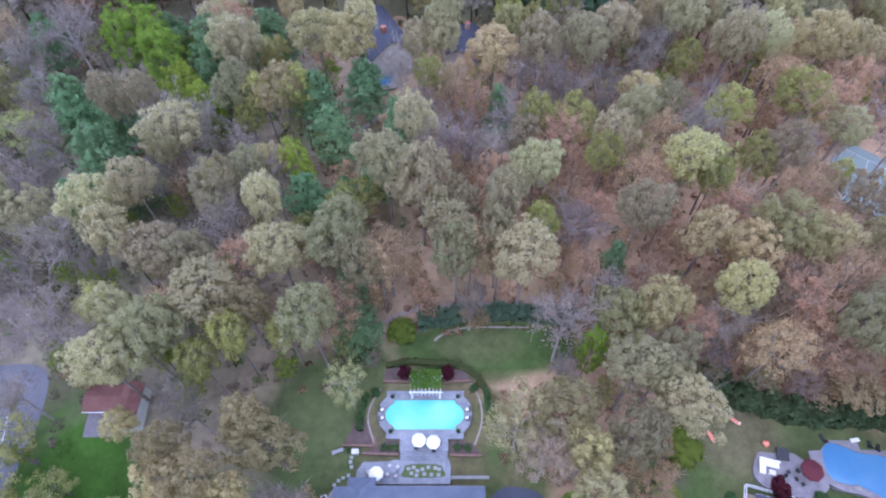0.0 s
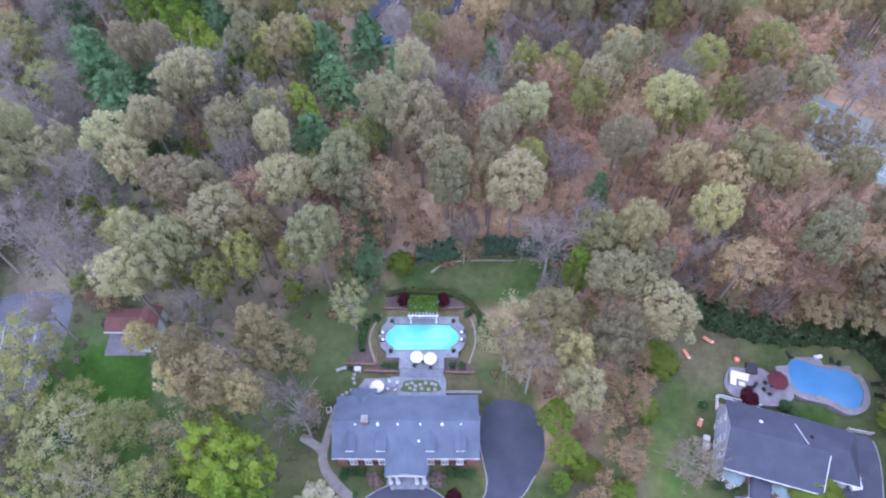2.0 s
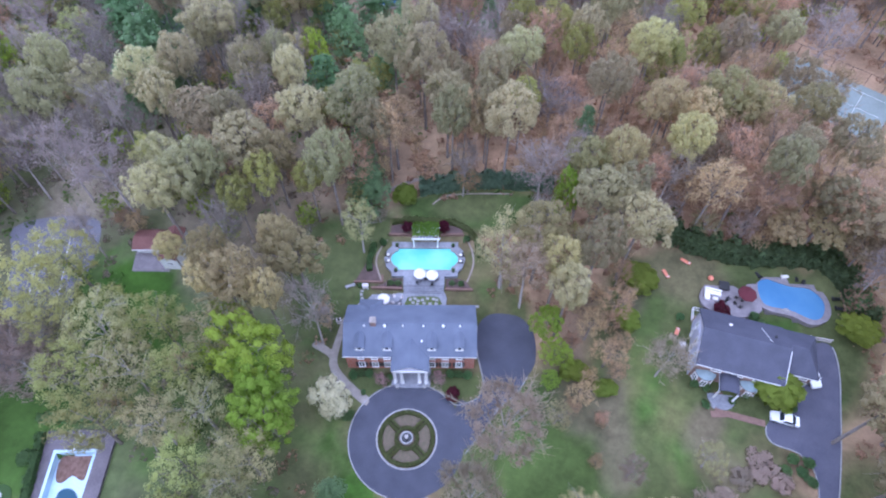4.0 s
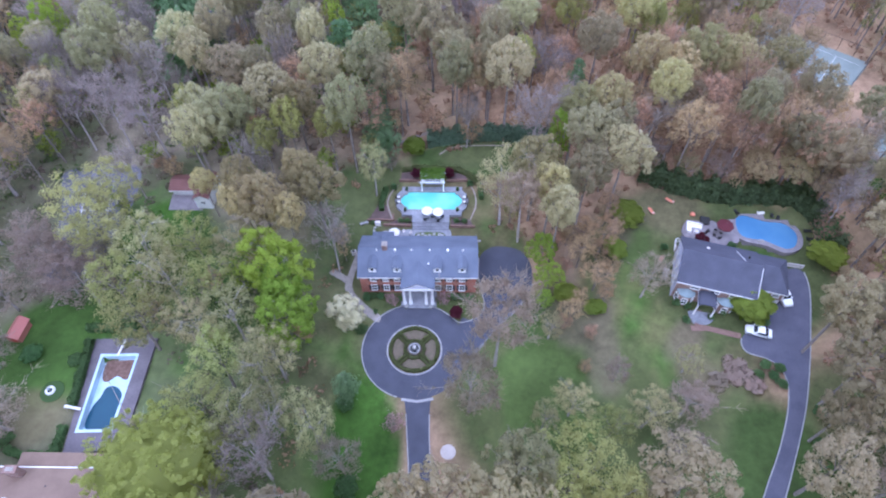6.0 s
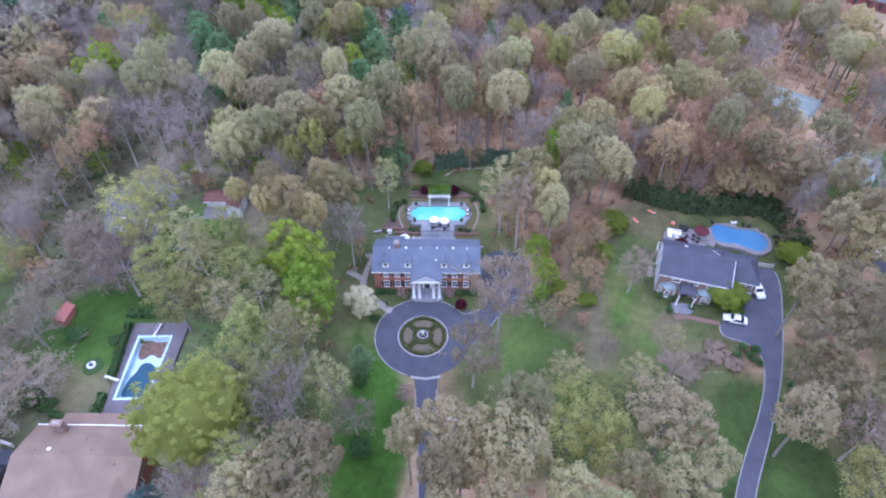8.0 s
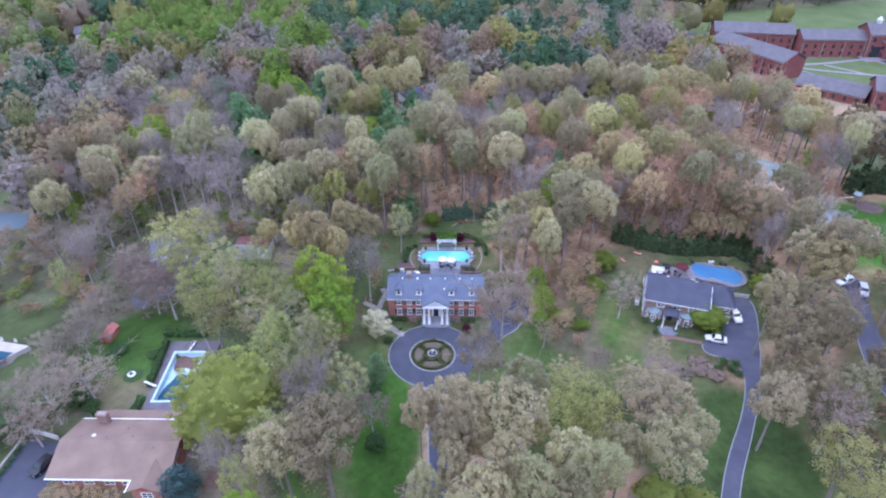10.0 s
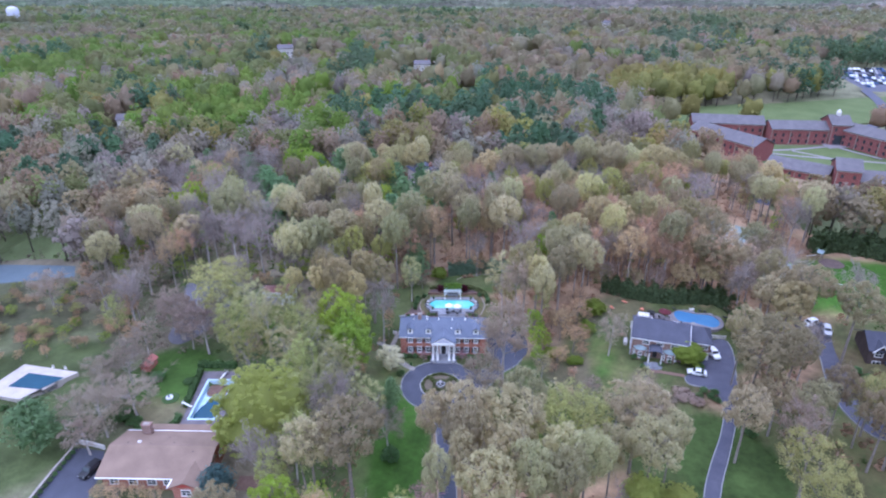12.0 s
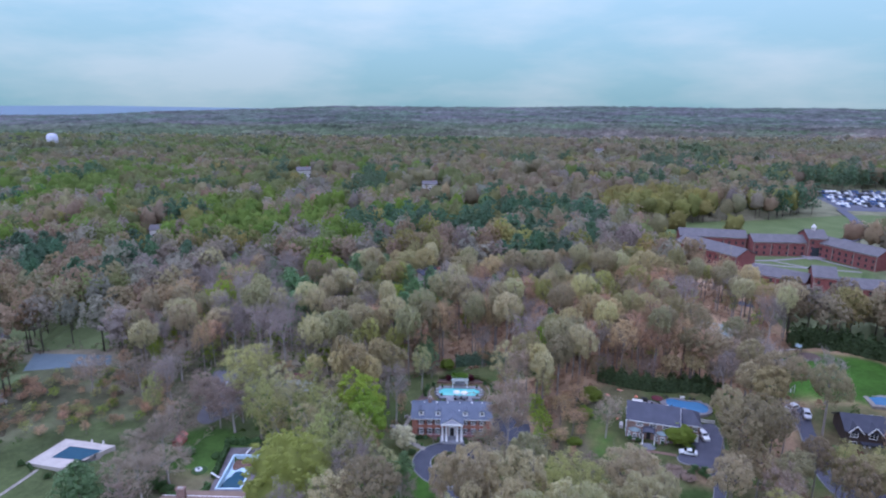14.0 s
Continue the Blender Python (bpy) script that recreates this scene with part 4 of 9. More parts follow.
def limbs(rng, h, r, forks=7, base=0.34, thick=0.24, second=4, twigs=0, third=0, lean=0.0):
    """Trunk and limbs as tapered prisms; returns wood triangles and fine twig triangles."""
    wood, fine = [], []
    top = np.array((rng.uniform(-1, 1) * lean, rng.uniform(-1, 1) * lean, h * 0.78))
    fork = np.array((top[0] * 0.4, top[1] * 0.4, h * base))
    wood += prism(np.zeros(3) - (0, 0, 0.3), fork, thick * 1.25, thick * 0.8, 6)
    wood += prism(fork, top, thick * 0.75, thick * 0.2, 5)
    tips = []
    for i in range(forks):
        a = 2.4 * i + rng.uniform(-0.4, 0.4)
        k = rng.uniform(0.05, 0.75)
        p = fork + (top - fork) * k
        q = p + np.array((math.cos(a), math.sin(a), 0)) * r * rng.uniform(0.5, 0.85) * (1 - 0.35 * k) + np.array((0, 0, h * rng.uniform(0.14, 0.32)))
        q[2] = min(q[2], h * 0.93)
        wood += prism(p, q, thick * 0.42, thick * 0.12, 4)
        for _ in range(second):
            s = p + (q - p) * rng.uniform(0.35, 0.95)
            e = s + (q - p) / np.linalg.norm(q - p) * r * 0.3 + rng.normal(size=3) * r * 0.22
            wood += prism(s, e, thick * 0.16, thick * 0.06, 3)
            tips.append((s, e))
            for _ in range(third):
                s2 = s + (e - s) * rng.uniform(0.2, 1.0)
                e2 = s2 + (e - s) * 0.35 + rng.normal(size=3) * r * 0.13 + np.array((0, 0, r * 0.07))
                wood += prism(s2, e2, thick * 0.075, thick * 0.03, 3)
                tips.append((s2, e2))
    for _ in range(twigs):
        s, e = tips[rng.integers(len(tips))]
        p = s + (e - s) * rng.uniform(0.2, 1.1)
        d = (e - s) * 0.25 + rng.normal(size=3) * r * 0.13 + np.array((0, 0, r * 0.05))
        w = np.cross(d, rng.normal(size=3))
        w *= 0.05 / (np.linalg.norm(w) + 1e-9)
        fine += [p - w, p + w, p + d]
    return np.array(wood), (np.array(fine) if fine else np.zeros((0, 3)))


def crown_conifer(rng, count, size, r=4.6, h=16.0):
    """Open tiers of long, level boughs with gaps between them, under a blunt top."""
    tiers, pos, out = 11, [], []
    for t in range(tiers):
        k = (t + rng.uniform(0.2, 0.8)) / tiers
        reach = r * (1.05 - k ** 2.6) ** 0.7 * rng.uniform(0.82, 1.12)
        boughs = 7 if k < 0.8 else 4
        per = count // (tiers * 7)
        spin = rng.uniform(0, 6.28)
        for i in range(boughs):
            a = spin + 6.283 * i / boughs + rng.uniform(-0.25, 0.25)
            ln = reach * rng.uniform(0.62, 1.12)
            u = rng.uniform(0.12, 1.0, per) ** 0.7
            w = rng.normal(size=per) * 0.17 * reach * (0.35 + 0.65 * u)
            z = h * (0.22 + 0.76 * k) + 0.5 * ln * u * (0.25 - 0.3 * u) + rng.normal(size=per) * 0.22
            pos.append(np.column_stack([ln * u * math.cos(a) - w * math.sin(a), ln * u * math.sin(a) + w * math.cos(a), z]))
            out.append(np.column_stack([np.full(per, math.cos(a) * 0.5), np.full(per, math.sin(a) * 0.5), np.full(per, 0.85)]))
    return leaf_tris(rng, np.concatenate(pos), np.concatenate(out), size, 0.5)


def soft_normals(me, normals):
    me.polygons.foreach_set("use_smooth", [True] * len(me.polygons))
    at = me.attributes.new("custom_normal", "FLOAT_VECTOR", "POINT")
    at.data.foreach_set("vector", np.asarray(normals, dtype=np.float32).ravel())


def tri_mesh(name, tris, material):
    me = bpy.data.meshes.new(name)
    n = len(tris) // 3
    me.vertices.add(len(tris))
    me.vertices.foreach_set("co", np.asarray(tris[:, :3], dtype=np.float32).ravel())
    me.loops.add(len(tris))
    me.loops.foreach_set("vertex_index", np.arange(len(tris), dtype=np.int32))
    me.polygons.add(n)
    me.polygons.foreach_set("loop_start", np.arange(0, 3 * n, 3, dtype=np.int32))
    me.polygons.foreach_set("loop_total", np.full(n, 3, dtype=np.int32))
    me.materials.append(material)
    me.update(calc_edges=True)
    if tris.shape[1] == 6:
        soft_normals(me, tris[:, 3:])
    return me


R_REF, H_REF = 5.0, 17.0
SPECIES = {
    # name, leaf material, wood material, label, count, leaf size, lobes, openness, crown base
    "oak": ("oak_tree", LEAF_OAK, BARK, "tall oak with a lumpy crown of pale catkins", 3300, 0.36, 60, 0.16, 0.62),
    "dull": ("brown_oak_tree", LEAF_DULL, BARK, "tall oak with a dull tan and pinkish spring crown", 3000, 0.35, 56, 0.22, 0.6),
    "gold": ("golden_oak_tree", LEAF_GOLD, BARK, "tall oak with tan-gold young leaves", 3100, 0.36, 56, 0.2, 0.6),
    "yellow": ("yellow_tree", LEAF_YELLOW, BARK, "broadleaf tree with a yellow-green spring crown", 2200, 0.38, 40, 0.25, 0.6),
    "maple": ("maple_tree", LEAF_MAPLE, BARK, "maple in bright fresh green leaf", 5200, 0.31, 80, 0.35, 0.22),
    "olive": ("broadleaf_tree", LEAF_OLIVE, BARK, "broad tree with a thin haze of olive-green young leaves", 3300, 0.24, 40, 0.65, 0.32),
    "veil": ("veiled_tree", LEAF_VEIL, BARK_PALE, "broad tree in a soft grey-olive veil of buds", 3600, 0.22, 40, 0.7, 0.3),
    "red": ("budding_tree", TWIG_RED, BARK, "half-bare tree with russet spring buds", 1600, 0.3, 30, 0.5, 0.48),
    "bare": ("bare_tree", TWIG_GREY, BARK_PALE, "leafless tree with a haze of grey-mauve twigs", 900, 0.27, 16, 0.55, 0.42),
    "tall": ("tall_tree", TWIG_TAN, BARK_PALE, "very tall pale-barked tree with a high tan-mauve crown", 3400, 0.26, 34, 0.5, 0.48),
    "haze": ("bare_tree", TWIG_MAUVE, BARK_PALE, "leafless tree with a dense haze of mauve-brown twigs", 1500, 0.3, 26, 0.55, 0.3),
    "limebush": ("round_bush", LEAF_BUSH, BARK, "dense round green bush", 4200, 0.5, 34, 0.08, 0.02),
    "umber": ("brown_tree", LEAF_UMBER, BARK, "broad tree with a brownish olive spring crown", 2800, 0.36, 50, 0.28, 0.58),
    "lime": ("broadleaf_tree", LEAF_LIME, BARK, "broad tree in fresh yellow-green leaf", 16000, 0.19, 300, 0.3, 0.04),
    "sapling": ("sapling", LEAF_OLIVE, BARK, "slender young tree in thin olive leaf under the oaks", 420, 0.62, 9, 0.45, 0.2),
    "russet": ("sapling", TWIG_RED, BARK, "slender young tree with russet buds under the oaks", 420, 0.62, 9, 0.45, 0.2),
    "bright": ("sapling", LEAF_BUSH, BARK, "young tree in fresh green leaf under the bare trees", 420, 0.66, 9, 0.4, 0.15),
    "brush": ("brush_pile", LEAF_BRUSH, BARK, "low heap of dry tan brush on the lawn", 700, 0.8, 12, 0.3, 0.0),
    "pine": ("pine_tree", LEAF_PINE, BARK, "dark green conifer with drooping boughs", 1900, 0.6, 0, 0, 0),
    "blossom": ("blossom_tree", LEAF_WHITE, BARK, "small tree covered in white blossom beside the walk", 2600, 0.5, 26, 0.2, 0.14),
    "pink": ("pink_tree", LEAF_PINK, BARK, "small flowering tree in pink blossom", 520, 0.42, 12, 0.3, 0.2),
    "spruce": ("blue_spruce", LEAF_SPRUCE, BARK, "dense blue spruce beside the low house", 1900, 0.6, 0, 0, 0),
    "wine": ("red_maple_shrub", LEAF_WINE, BARK, "rounded wine-red Japanese maple", 1200, 0.95, 10, 0.15, 0.06),
    "shrub": ("shrub", LEAF_HEDGE, BARK, "rounded dark green shrub", 800, 1.0, 9, 0.15, 0.02),
}
TEMPLATES = {}
for s_i, (key, (nm, leaf, wood, lab, count, size, lobes, open_, base)) in enumerate(SPECIES.items()):
    TEMPLATES[key] = []
    for v in range(4 if key in ("oak", "dull", "gold", "bare", "red", "olive", "pine") else 2):
        rng = np.random.default_rng(100 + s_i * 10 + v)
        if key in ("pine", "spruce"):
            crown, timber, fine = crown_conifer(rng, count, size), np.array(prism(np.zeros(3), np.array((0, 0, H_REF * 0.95)), 0.24, 0.04, 5)), np.zeros((0, 3))
        else:
            bare = key in ("bare", "red", "tall", "haze")
            even = 0.25 if key in ("lime", "limebush", "wine", "shrub", "blossom") else 0.6
            crown = crown_round(rng, count, size, R_REF, H_REF, lobes, open_, base, wild=even)
            timber, fine = limbs(rng, H_REF, R_REF, 9 if bare else 7, max(base - 0.05, 0.05), 0.22 if bare else 0.24, 5 if bare else 3, 1100 if key in ("bare", "tall", "haze") else (520 if key == "red" else 0), 1 if bare else 0, 0.8)
            if not bare:
                # twiggy leaves within the crown close most of the gaps between its heads
                crown = np.concatenate([crown_round(rng, count // 4, size * 1.15, R_REF * 0.72, H_REF * 0.86, max(6, lobes // 3), 0.5, base + 0.05, -0.8, 0.9, even), crown])
            if key in ("lime", "limebush"):
                crown = np.concatenate([crown_hull(rng, 3, R_REF * 0.95, H_REF * 0.95, base, 70, 0.05), crown])
            if len(fine):
                crown = np.concatenate([crown, with_normals(fine)])
        TEMPLATES[key].append((tri_mesh("crown", crown, leaf), tri_mesh("trunk", timber, wood), crown, timber))


def tree(key, x, y, r, h, label="", sink=0.0):
    nm, leaf, wood, lab = SPECIES[key][:4]
    pick = TEMPLATES[key][int(abs(x * 7.3 + y * 3.1)) % len(TEMPLATES[key])]
    r_ref = 4.6 if key in ("pine", "spruce") else R_REF
    top = thing(nm, label or lab, nm.replace("_", " "), pose(x, y, terrain(x, y) - sink, 0, 0, (x * 37 + y * 61) % 360))
    lean = 1 + 0.14 * math.sin(x * 5.1 + y * 2.3)
    top.scale = (r / r_ref * lean, r / r_ref / lean, h / H_REF)
    for i, pname in ((0, "crown"), (1, "trunk")):
        ob = new(pname, pick[i])
        ob.parent = top
    return top


TREES = []


def plant(key, x, y, r, h, label="", sink=0.0):
    TREES.append((x, y, r))
    return tree(key, x, y, r, h, label, sink)


OAK_A = [
    (-33.4, 95.6, 4.1), (-46.6, 81.0, 2.5), (-42.1, 72.0, 2.7), (-31.9, 93.2, 3.2), (-9.9, 99.4, 3.2), (58.6, 93.4, 4.2), (64.2, 94.8, 3.3), (49.6, 100.2, 4.1),
    (31.5, 94.0, 4.2), (37.5, 98.7, 4.1), (23.1, 93.9, 4.2), (-42.1, 34.7, 3.8), (-38.0, 37.8, 4.4), (-35.3, 39.8, 3.7), (-29.9, 45.6, 4.9), (-14.0, 40.8, 4.1),
    (-19.9, 52.2, 4.2), (-22.8, 60.1, 3.0), (1.9, 63.5, 4.9), (-3.9, 66.5, 4.3), (6.5, 56.3, 3.8), (7.4, 51.5, 3.9), (15.0, 60.1, 3.7), (17.6, 50.1, 4.4),
    (36.1, 57.4, 3.6), (34.1, 73.2, 3.2), (20.5, 67.1, 3.7), (-50.4, 60.2, 4.0), (-46.2, 55.2, 3.7), (-44.0, 62.9, 3.1),
]
OAK_B = [
    (-67.0, 60.7, 3.2), (-66.3, 53.3, 4.4), (-52.7, 81.7, 3.3), (37.7, 76.5, 3.0), (30.6, 24.6, 3.7), (37.3, 28.3, 4.1), (25.2, 17.6, 3.1), (62.7, 38.4, 3.6),
    (-15.0, -35.5, 6.0), (5.2, -30.4, 4.4), (5.0, -35.4, 3.2), (13.8, -31.4, 5.4), (16.0, -25.9, 4.0), (8.9, -45.6, 4.6), (16.0, -44.5, 3.9), (21.7, -38.6, 3.8),
    (25.2, -41.5, 3.3), (7.2, -34.1, 3.2), (12.5, -39.9, 3.6), (21.1, -45.3, 3.4),
]
GOLD_A = [
    (-18.9, 99.6, 4.9), (-12.0, 95.2, 4.3), (-23.6, 84.5, 4.1), (14.8, 94.1, 4.8), (75.2, 94.7, 4.7), (81.1, 93.7, 4.0), (-18.7, 24.5, 4.5), (-27.0, 19.1, 4.2),
    (-31.2, 20.4, 3.4), (-22.3, 17.9, 2.8), (-31.1, 23.0, 3.1), (-21.6, 27.2, 3.2), (21.9, 28.2, 4.2),
    (24.4, 23.0, 3.2), (14.2, 52.6, 3.4), (30.6, 40.9, 4.1), (36.3, 42.3, 3.7), (45.7, 53.9, 3.9), (57.4, 54.6, 4.7), (62.4, 51.9, 3.5), (51.6, 52.1, 3.7),
    (71.9, 52.5, 3.8), (48.0, 44.0, 3.4), (45.1, 67.3, 3.8), (82.1, 8.8, 5.0),
]
YELLOW_A = [
    (-27.2, 84.9, 3.3), (-20.8, 84.6, 3.1), (22.3, 100.9, 2.8), (50.4, 94.2, 3.4), (68.0, 82.4, 4.5), (54.9, 79.9, 3.3), (57.5, 69.8, 3.4), (28.8, 79.9, 4.2),
    (21.5, 79.0, 2.9), (32.2, 70.2, 2.8), (-9.2, 62.6, 4.0), (20.8, 58.1, 2.7), (-18.3, 41.2, 2.7), (-25.6, 39.5, 3.0), (-30.3, 36.2, 3.1), (49.2, 64.7, 2.7),
]
MAPLE_A = [
    (-49.8, 98.7, 5.1), (-55.1, 105.7, 4.1), (-39.3, 86.1, 3.0), (-59.9, 104.2, 3.5), (-20.2, 71.9, 3.0), (27.3, 38.2, 2.1), (-25.4, -45.3, 3.5),
    (-18.4, -45.9, 2.6),
]
PINE_A = [
    (-40.3, 100.3, 4.2), (-39.2, 92.4, 3.0), (-17.5, 85.6, 3.6), (-9.5, 90.8, 3.7), (-64.2, 87.2, 4.3), (-2.8, 80.2, 2.5), (15.5, 85.5, 2.6), (-21.6, 90.0, 2.6),
    (-55.1, 73.8, 5.2), (-62.5, 83.4, 3.8), (-55.3, 85.0, 4.1), (-49.5, 69.4, 3.0), (-56.5, 64.3, 3.3), (-14.8, 79.5, 3.7), (-17.5, 65.1, 3.5), (-11.3, 65.8, 2.9),
    (-9.4, 50.2, 2.2), (31.9, 52.1, 2.0),
]
BARE_A = [
    (-43.9, 80.5, 4.6), (-37.4, 79.1, 4.1), (-75.9, 97.7, 5.1), (-68.5, 102.6, 5.1), (43.9, 95.0, 4.8), (24.2, 90.6, 4.0), (34.2, 86.2, 3.7), (17.3, 79.6, 4.0),
    (-3.3, 91.6, 3.2), (-30.0, 57.0, 4.4), (23.3, 41.6, 4.5), (26.3, 58.6, 4.6), (-53.2, 40.8, 4.9), (-60.8, 48.7, 4.1), (-42.9, 76.2, 4.2), (-79.8, 81.0, 4.7),
    (13.5, 73.1, 3.7), (3.8, 74.0, 3.9), (-15.3, 16.4, 3.7), (46.0, 41.6, 3.7), (-62.5, 44.1, 3.8), (-55.2, 54.1, 4.0), (48.5, 73.4, 4.1), (83.3, 73.9, 4.8),
    (-21.0, -23.0, 4.5), 
]
BARE_B = [
    (-63.6, -16.8, 5.0), (-67.0, -22.6, 5.0), (-70.1, -6.2, 4.8), (-57.5, 6.8, 5.4), (-65.6, 11.9, 5.0), (-104.0, 20.7, 5.5), (-90.1, 21.8, 6.2), (-82.8, 31.2, 6.4),
    (41.5, 10.1, 3.3), (-10.2, -21.5, 3.4),
]
RED_A = [
    (7.2, 86.2, 3.9), (10.3, 82.2, 3.1), (68.7, 79.3, 3.9), (79.3, 87.5, 4.1), (74.4, 81.8, 3.5), (64.9, 86.7, 3.6), (-3.5, 53.6, 4.2), (-4.6, 50.6, 3.3),
    (57.3, 37.7, 4.5), (51.6, 36.2, 4.1), (57.0, 43.7, 3.9), (64.2, 46.8, 4.0), (41.6, 40.0, 3.3), (43.6, 75.9, 3.7), (61.4, 36.1, 4.1), (13.9, 67.7, 3.4),
    (9.6, 53.4, 2.9), (39.0, 67.2, 3.6), (51.0, 59.8, 3.6), (70.9, 38.8, 4.1), (74.1, 32.6, 3.9), (27.0, 49.6, 3.5), (61.4, 62.0, 3.5),
]
DULL_A = [
    (-10.8, 54.6, 4.6), (-7.6, 50.7, 3.5), (-38.3, 52.3, 4.7), (-33.3, 51.3, 3.3), (-31.4, 63.5, 4.3), (32.1, 33.4, 4.1), (36.6, 34.5, 3.4), (0.6, 75.4, 3.4),
    (13.9, 54.9, 2.9), (-40.8, 75.1, 4.3), (66.4, 42.4, 2.9), (-20.8, -37.4, 4.2), (-0.6, -29.7, 2.6), (0.8, -44.2, 2.4),
    (37.4, -26.8, 5.3), (37.0, -36.7, 4.2), (4.8, -40.1, 2.7),
]
UMBER_A = [
    (61.3, 69.5, 3.8), (76.4, 30.4, 4.4), (75.5, 42.7, 4.1), (52.4, 43.8, 3.2), (72.0, 33.7, 4.0), (71.9, 60.6, 3.4),
    (74.7, -1.4, 5.7), (66.5, -10.7, 5.2), (67.2, -1.0, 4.0), (72.9, -11.1, 4.0), (87.4, 12.2, 5.2), (93.2, 2.7, 4.8),
]
OLIVE_A = [
    (-56.9, 25.2, 5.2), (-55.5, 14.3, 4.9), (-47.1, 12.8, 4.9), (-38.7, 13.9, 3.7), (-49.6, 4.7, 4.6), (-41.9, 6.4, 4.7), (-34.4, 6.6, 3.9),
    (-44.3, -1.9, 4.4), (-35.8, -1.7, 4.1), (65.4, -35.0, 5.2), (64.1, -42.4, 4.3), (-29.7, 0.3, 5.1), (-30.5, -15.6, 4.5), (-59.0, 18.5, 6.4),
    (-30.1, 14.3, 5.5), (-30.1, -8.1, 4.0),
]

STANDS = (("oak", OAK_A + OAK_B, 22.0, 24.5), ("dull", DULL_A, 21.5, 24.0), ("gold", GOLD_A, 20.0, 23.0), ("umber", UMBER_A, 18.5, 21.5), ("yellow", YELLOW_A, 17.5, 20.5), ("pine", PINE_A, 17.0, 20.5),
          ("maple", MAPLE_A, 16.0, 19.0), ("bare", BARE_A, 18.5, 21.5), ("haze", BARE_B, 10.0, 13.0), ("red", RED_A, 18.0, 21.0), ("olive", OLIVE_A[::3] + OLIVE_A[1::3], 16.0, 19.0), ("veil", OLIVE_A[2::3], 15.0, 17.5))
for key, places, low, high in STANDS:
    for x, y, r in places:
        plant(key, x, y, r * (1.35 if key == "pine" else 1.14), low + (high - low) * (0.5 + 0.5 * math.sin(x * 3.7 + y)))

for x, y, r, h in ((-24.2, 9.6, 6.2, 19.5), (-20.4, 0.2, 5.4, 17.5), (-22.4, 5.0, 4.6, 17.0)):
    plant("maple", x, y, r, h, "tall maple in bright fresh green leaf")
for x, y, r, h in ((-50.5, 20.6, 3.4, 8.5), (-46.0, 15.0, 3.6, 9.0), (-41.5, 17.6, 2.6, 7.0)):
    plant("olive", x, y, r, h, "low tree in thin yellow-green leaf on the garden lawn")
for x, y, r, h in ((-66.5, 12.5, 4.6, 12.0), (-62.0, 8.5, 4.8, 12.5), (-70.4, 16.8, 4.2, 11.5), (-57.0, 11.8, 4.4, 12.0), (-70.5, -14.5, 4.2, 9.0), (-73.5, -20.5, 4.2, 9.5), (-75.0, -9.0, 3.8, 9.0), (-67.8, -27.5, 4.0, 9.0), (-72.8, -1.5, 3.6, 9.0), (-71.6, 5.0, 4.0, 9.5)):
    plant("haze", x, y, r, h)
# the russet wood behind the evergreen screen
for x, y, r, h in ((44.6, 47.0, 3.8, 15.0), (50.2, 40.0, 3.8, 14.0), (54.4, 48.4, 4.0, 16.0), (59.6, 41.2, 3.8, 14.5), (66.0, 38.0, 3.8, 14.0), (60.0, 48.0, 3.8, 16.0), (68.4, 46.6, 3.8, 15.5), (73.0, 37.4, 3.6, 14.0), (78.0, 35.2, 3.8, 14.5), (80.4, 43.0, 4.0, 15.5), (74.8, 48.6, 3.8, 16.0), (48.0, 56.6, 3.8, 16.0), (55.0, 62.6, 3.8, 16.0), (65.6, 56.8, 3.8, 16.5), (67.0, 66.0, 3.8, 16.0), (41.0, 47.4, 3.4, 14.0), (38.0, 51.0, 3.6, 15.0), (24.4, 63.4, 3.6, 15.0), (30.2, 63.0, 3.6, 15.0), (41.6, 60.6, 3.6, 16.0), (82.0, 29.0, 3.8, 14.0), (84.6, 36.0, 3.8, 15.0), (76.6, 56.0, 3.8, 16.0), (81.0, 62.0, 3.6, 15.0)):
    plant("red" if int(x * 10 + y) % 3 else "haze", x, y, r, h, "slim half-bare tree with russet twigs in the thick wood")
for x, y, r in ((25.0, -23.6, 5.8), (29.0, -28.4, 4.6), (21.6, -27.6, 4.4)):
    plant("olive", x, y, r * 1.1, 19.0, "broad tree in thin yellow-olive leaf on the front lawn")
for key, x, y, r, h in (("gold", 66.0, 33.6, 4.0, 10.0), ("gold", 72.4, 32.6, 4.4, 11.0), ("umber", 77.6, 28.4, 4.0, 10.0), ("bare", 47.4, 39.2, 3.4, 8.0), ("veil", 53.4, 36.2, 2.8, 8.0), ("veil", 44.8, 36.4, 3.0, 9.0), ("haze", 59.4, 35.0, 3.0, 9.0)):
    plant(key, x, y, r, h, "low spreading tree at the evergreen screen")
for x, y, r, h in ((-51.6, 37.6, 2.6, 5.5), (-54.4, 38.6, 2.2, 5.0)):
    plant("russet", x, y, r, h, "reddish budding bush beside the shed")
plant("veil", -9.4, 34.6, 3.7, 15.0, "soft grey-olive budding tree beside the pool garden")
plant("haze", -6.6, 41.4, 1.7, 3.6, "small pinkish-brown shrub beside the hedge")
plant("veil", 16.1, 27.4, 5.4, 21.0, "tall tree in a thin tan-olive veil beside the pool garden")
plant("veil", -14.8, -17.2, 4.8, 15.0, "soft grey-green budding tree on the front lawn")
plant("veil", -20.4, -15.6, 4.2, 15.0, "soft grey-green budding tree on the front lawn")
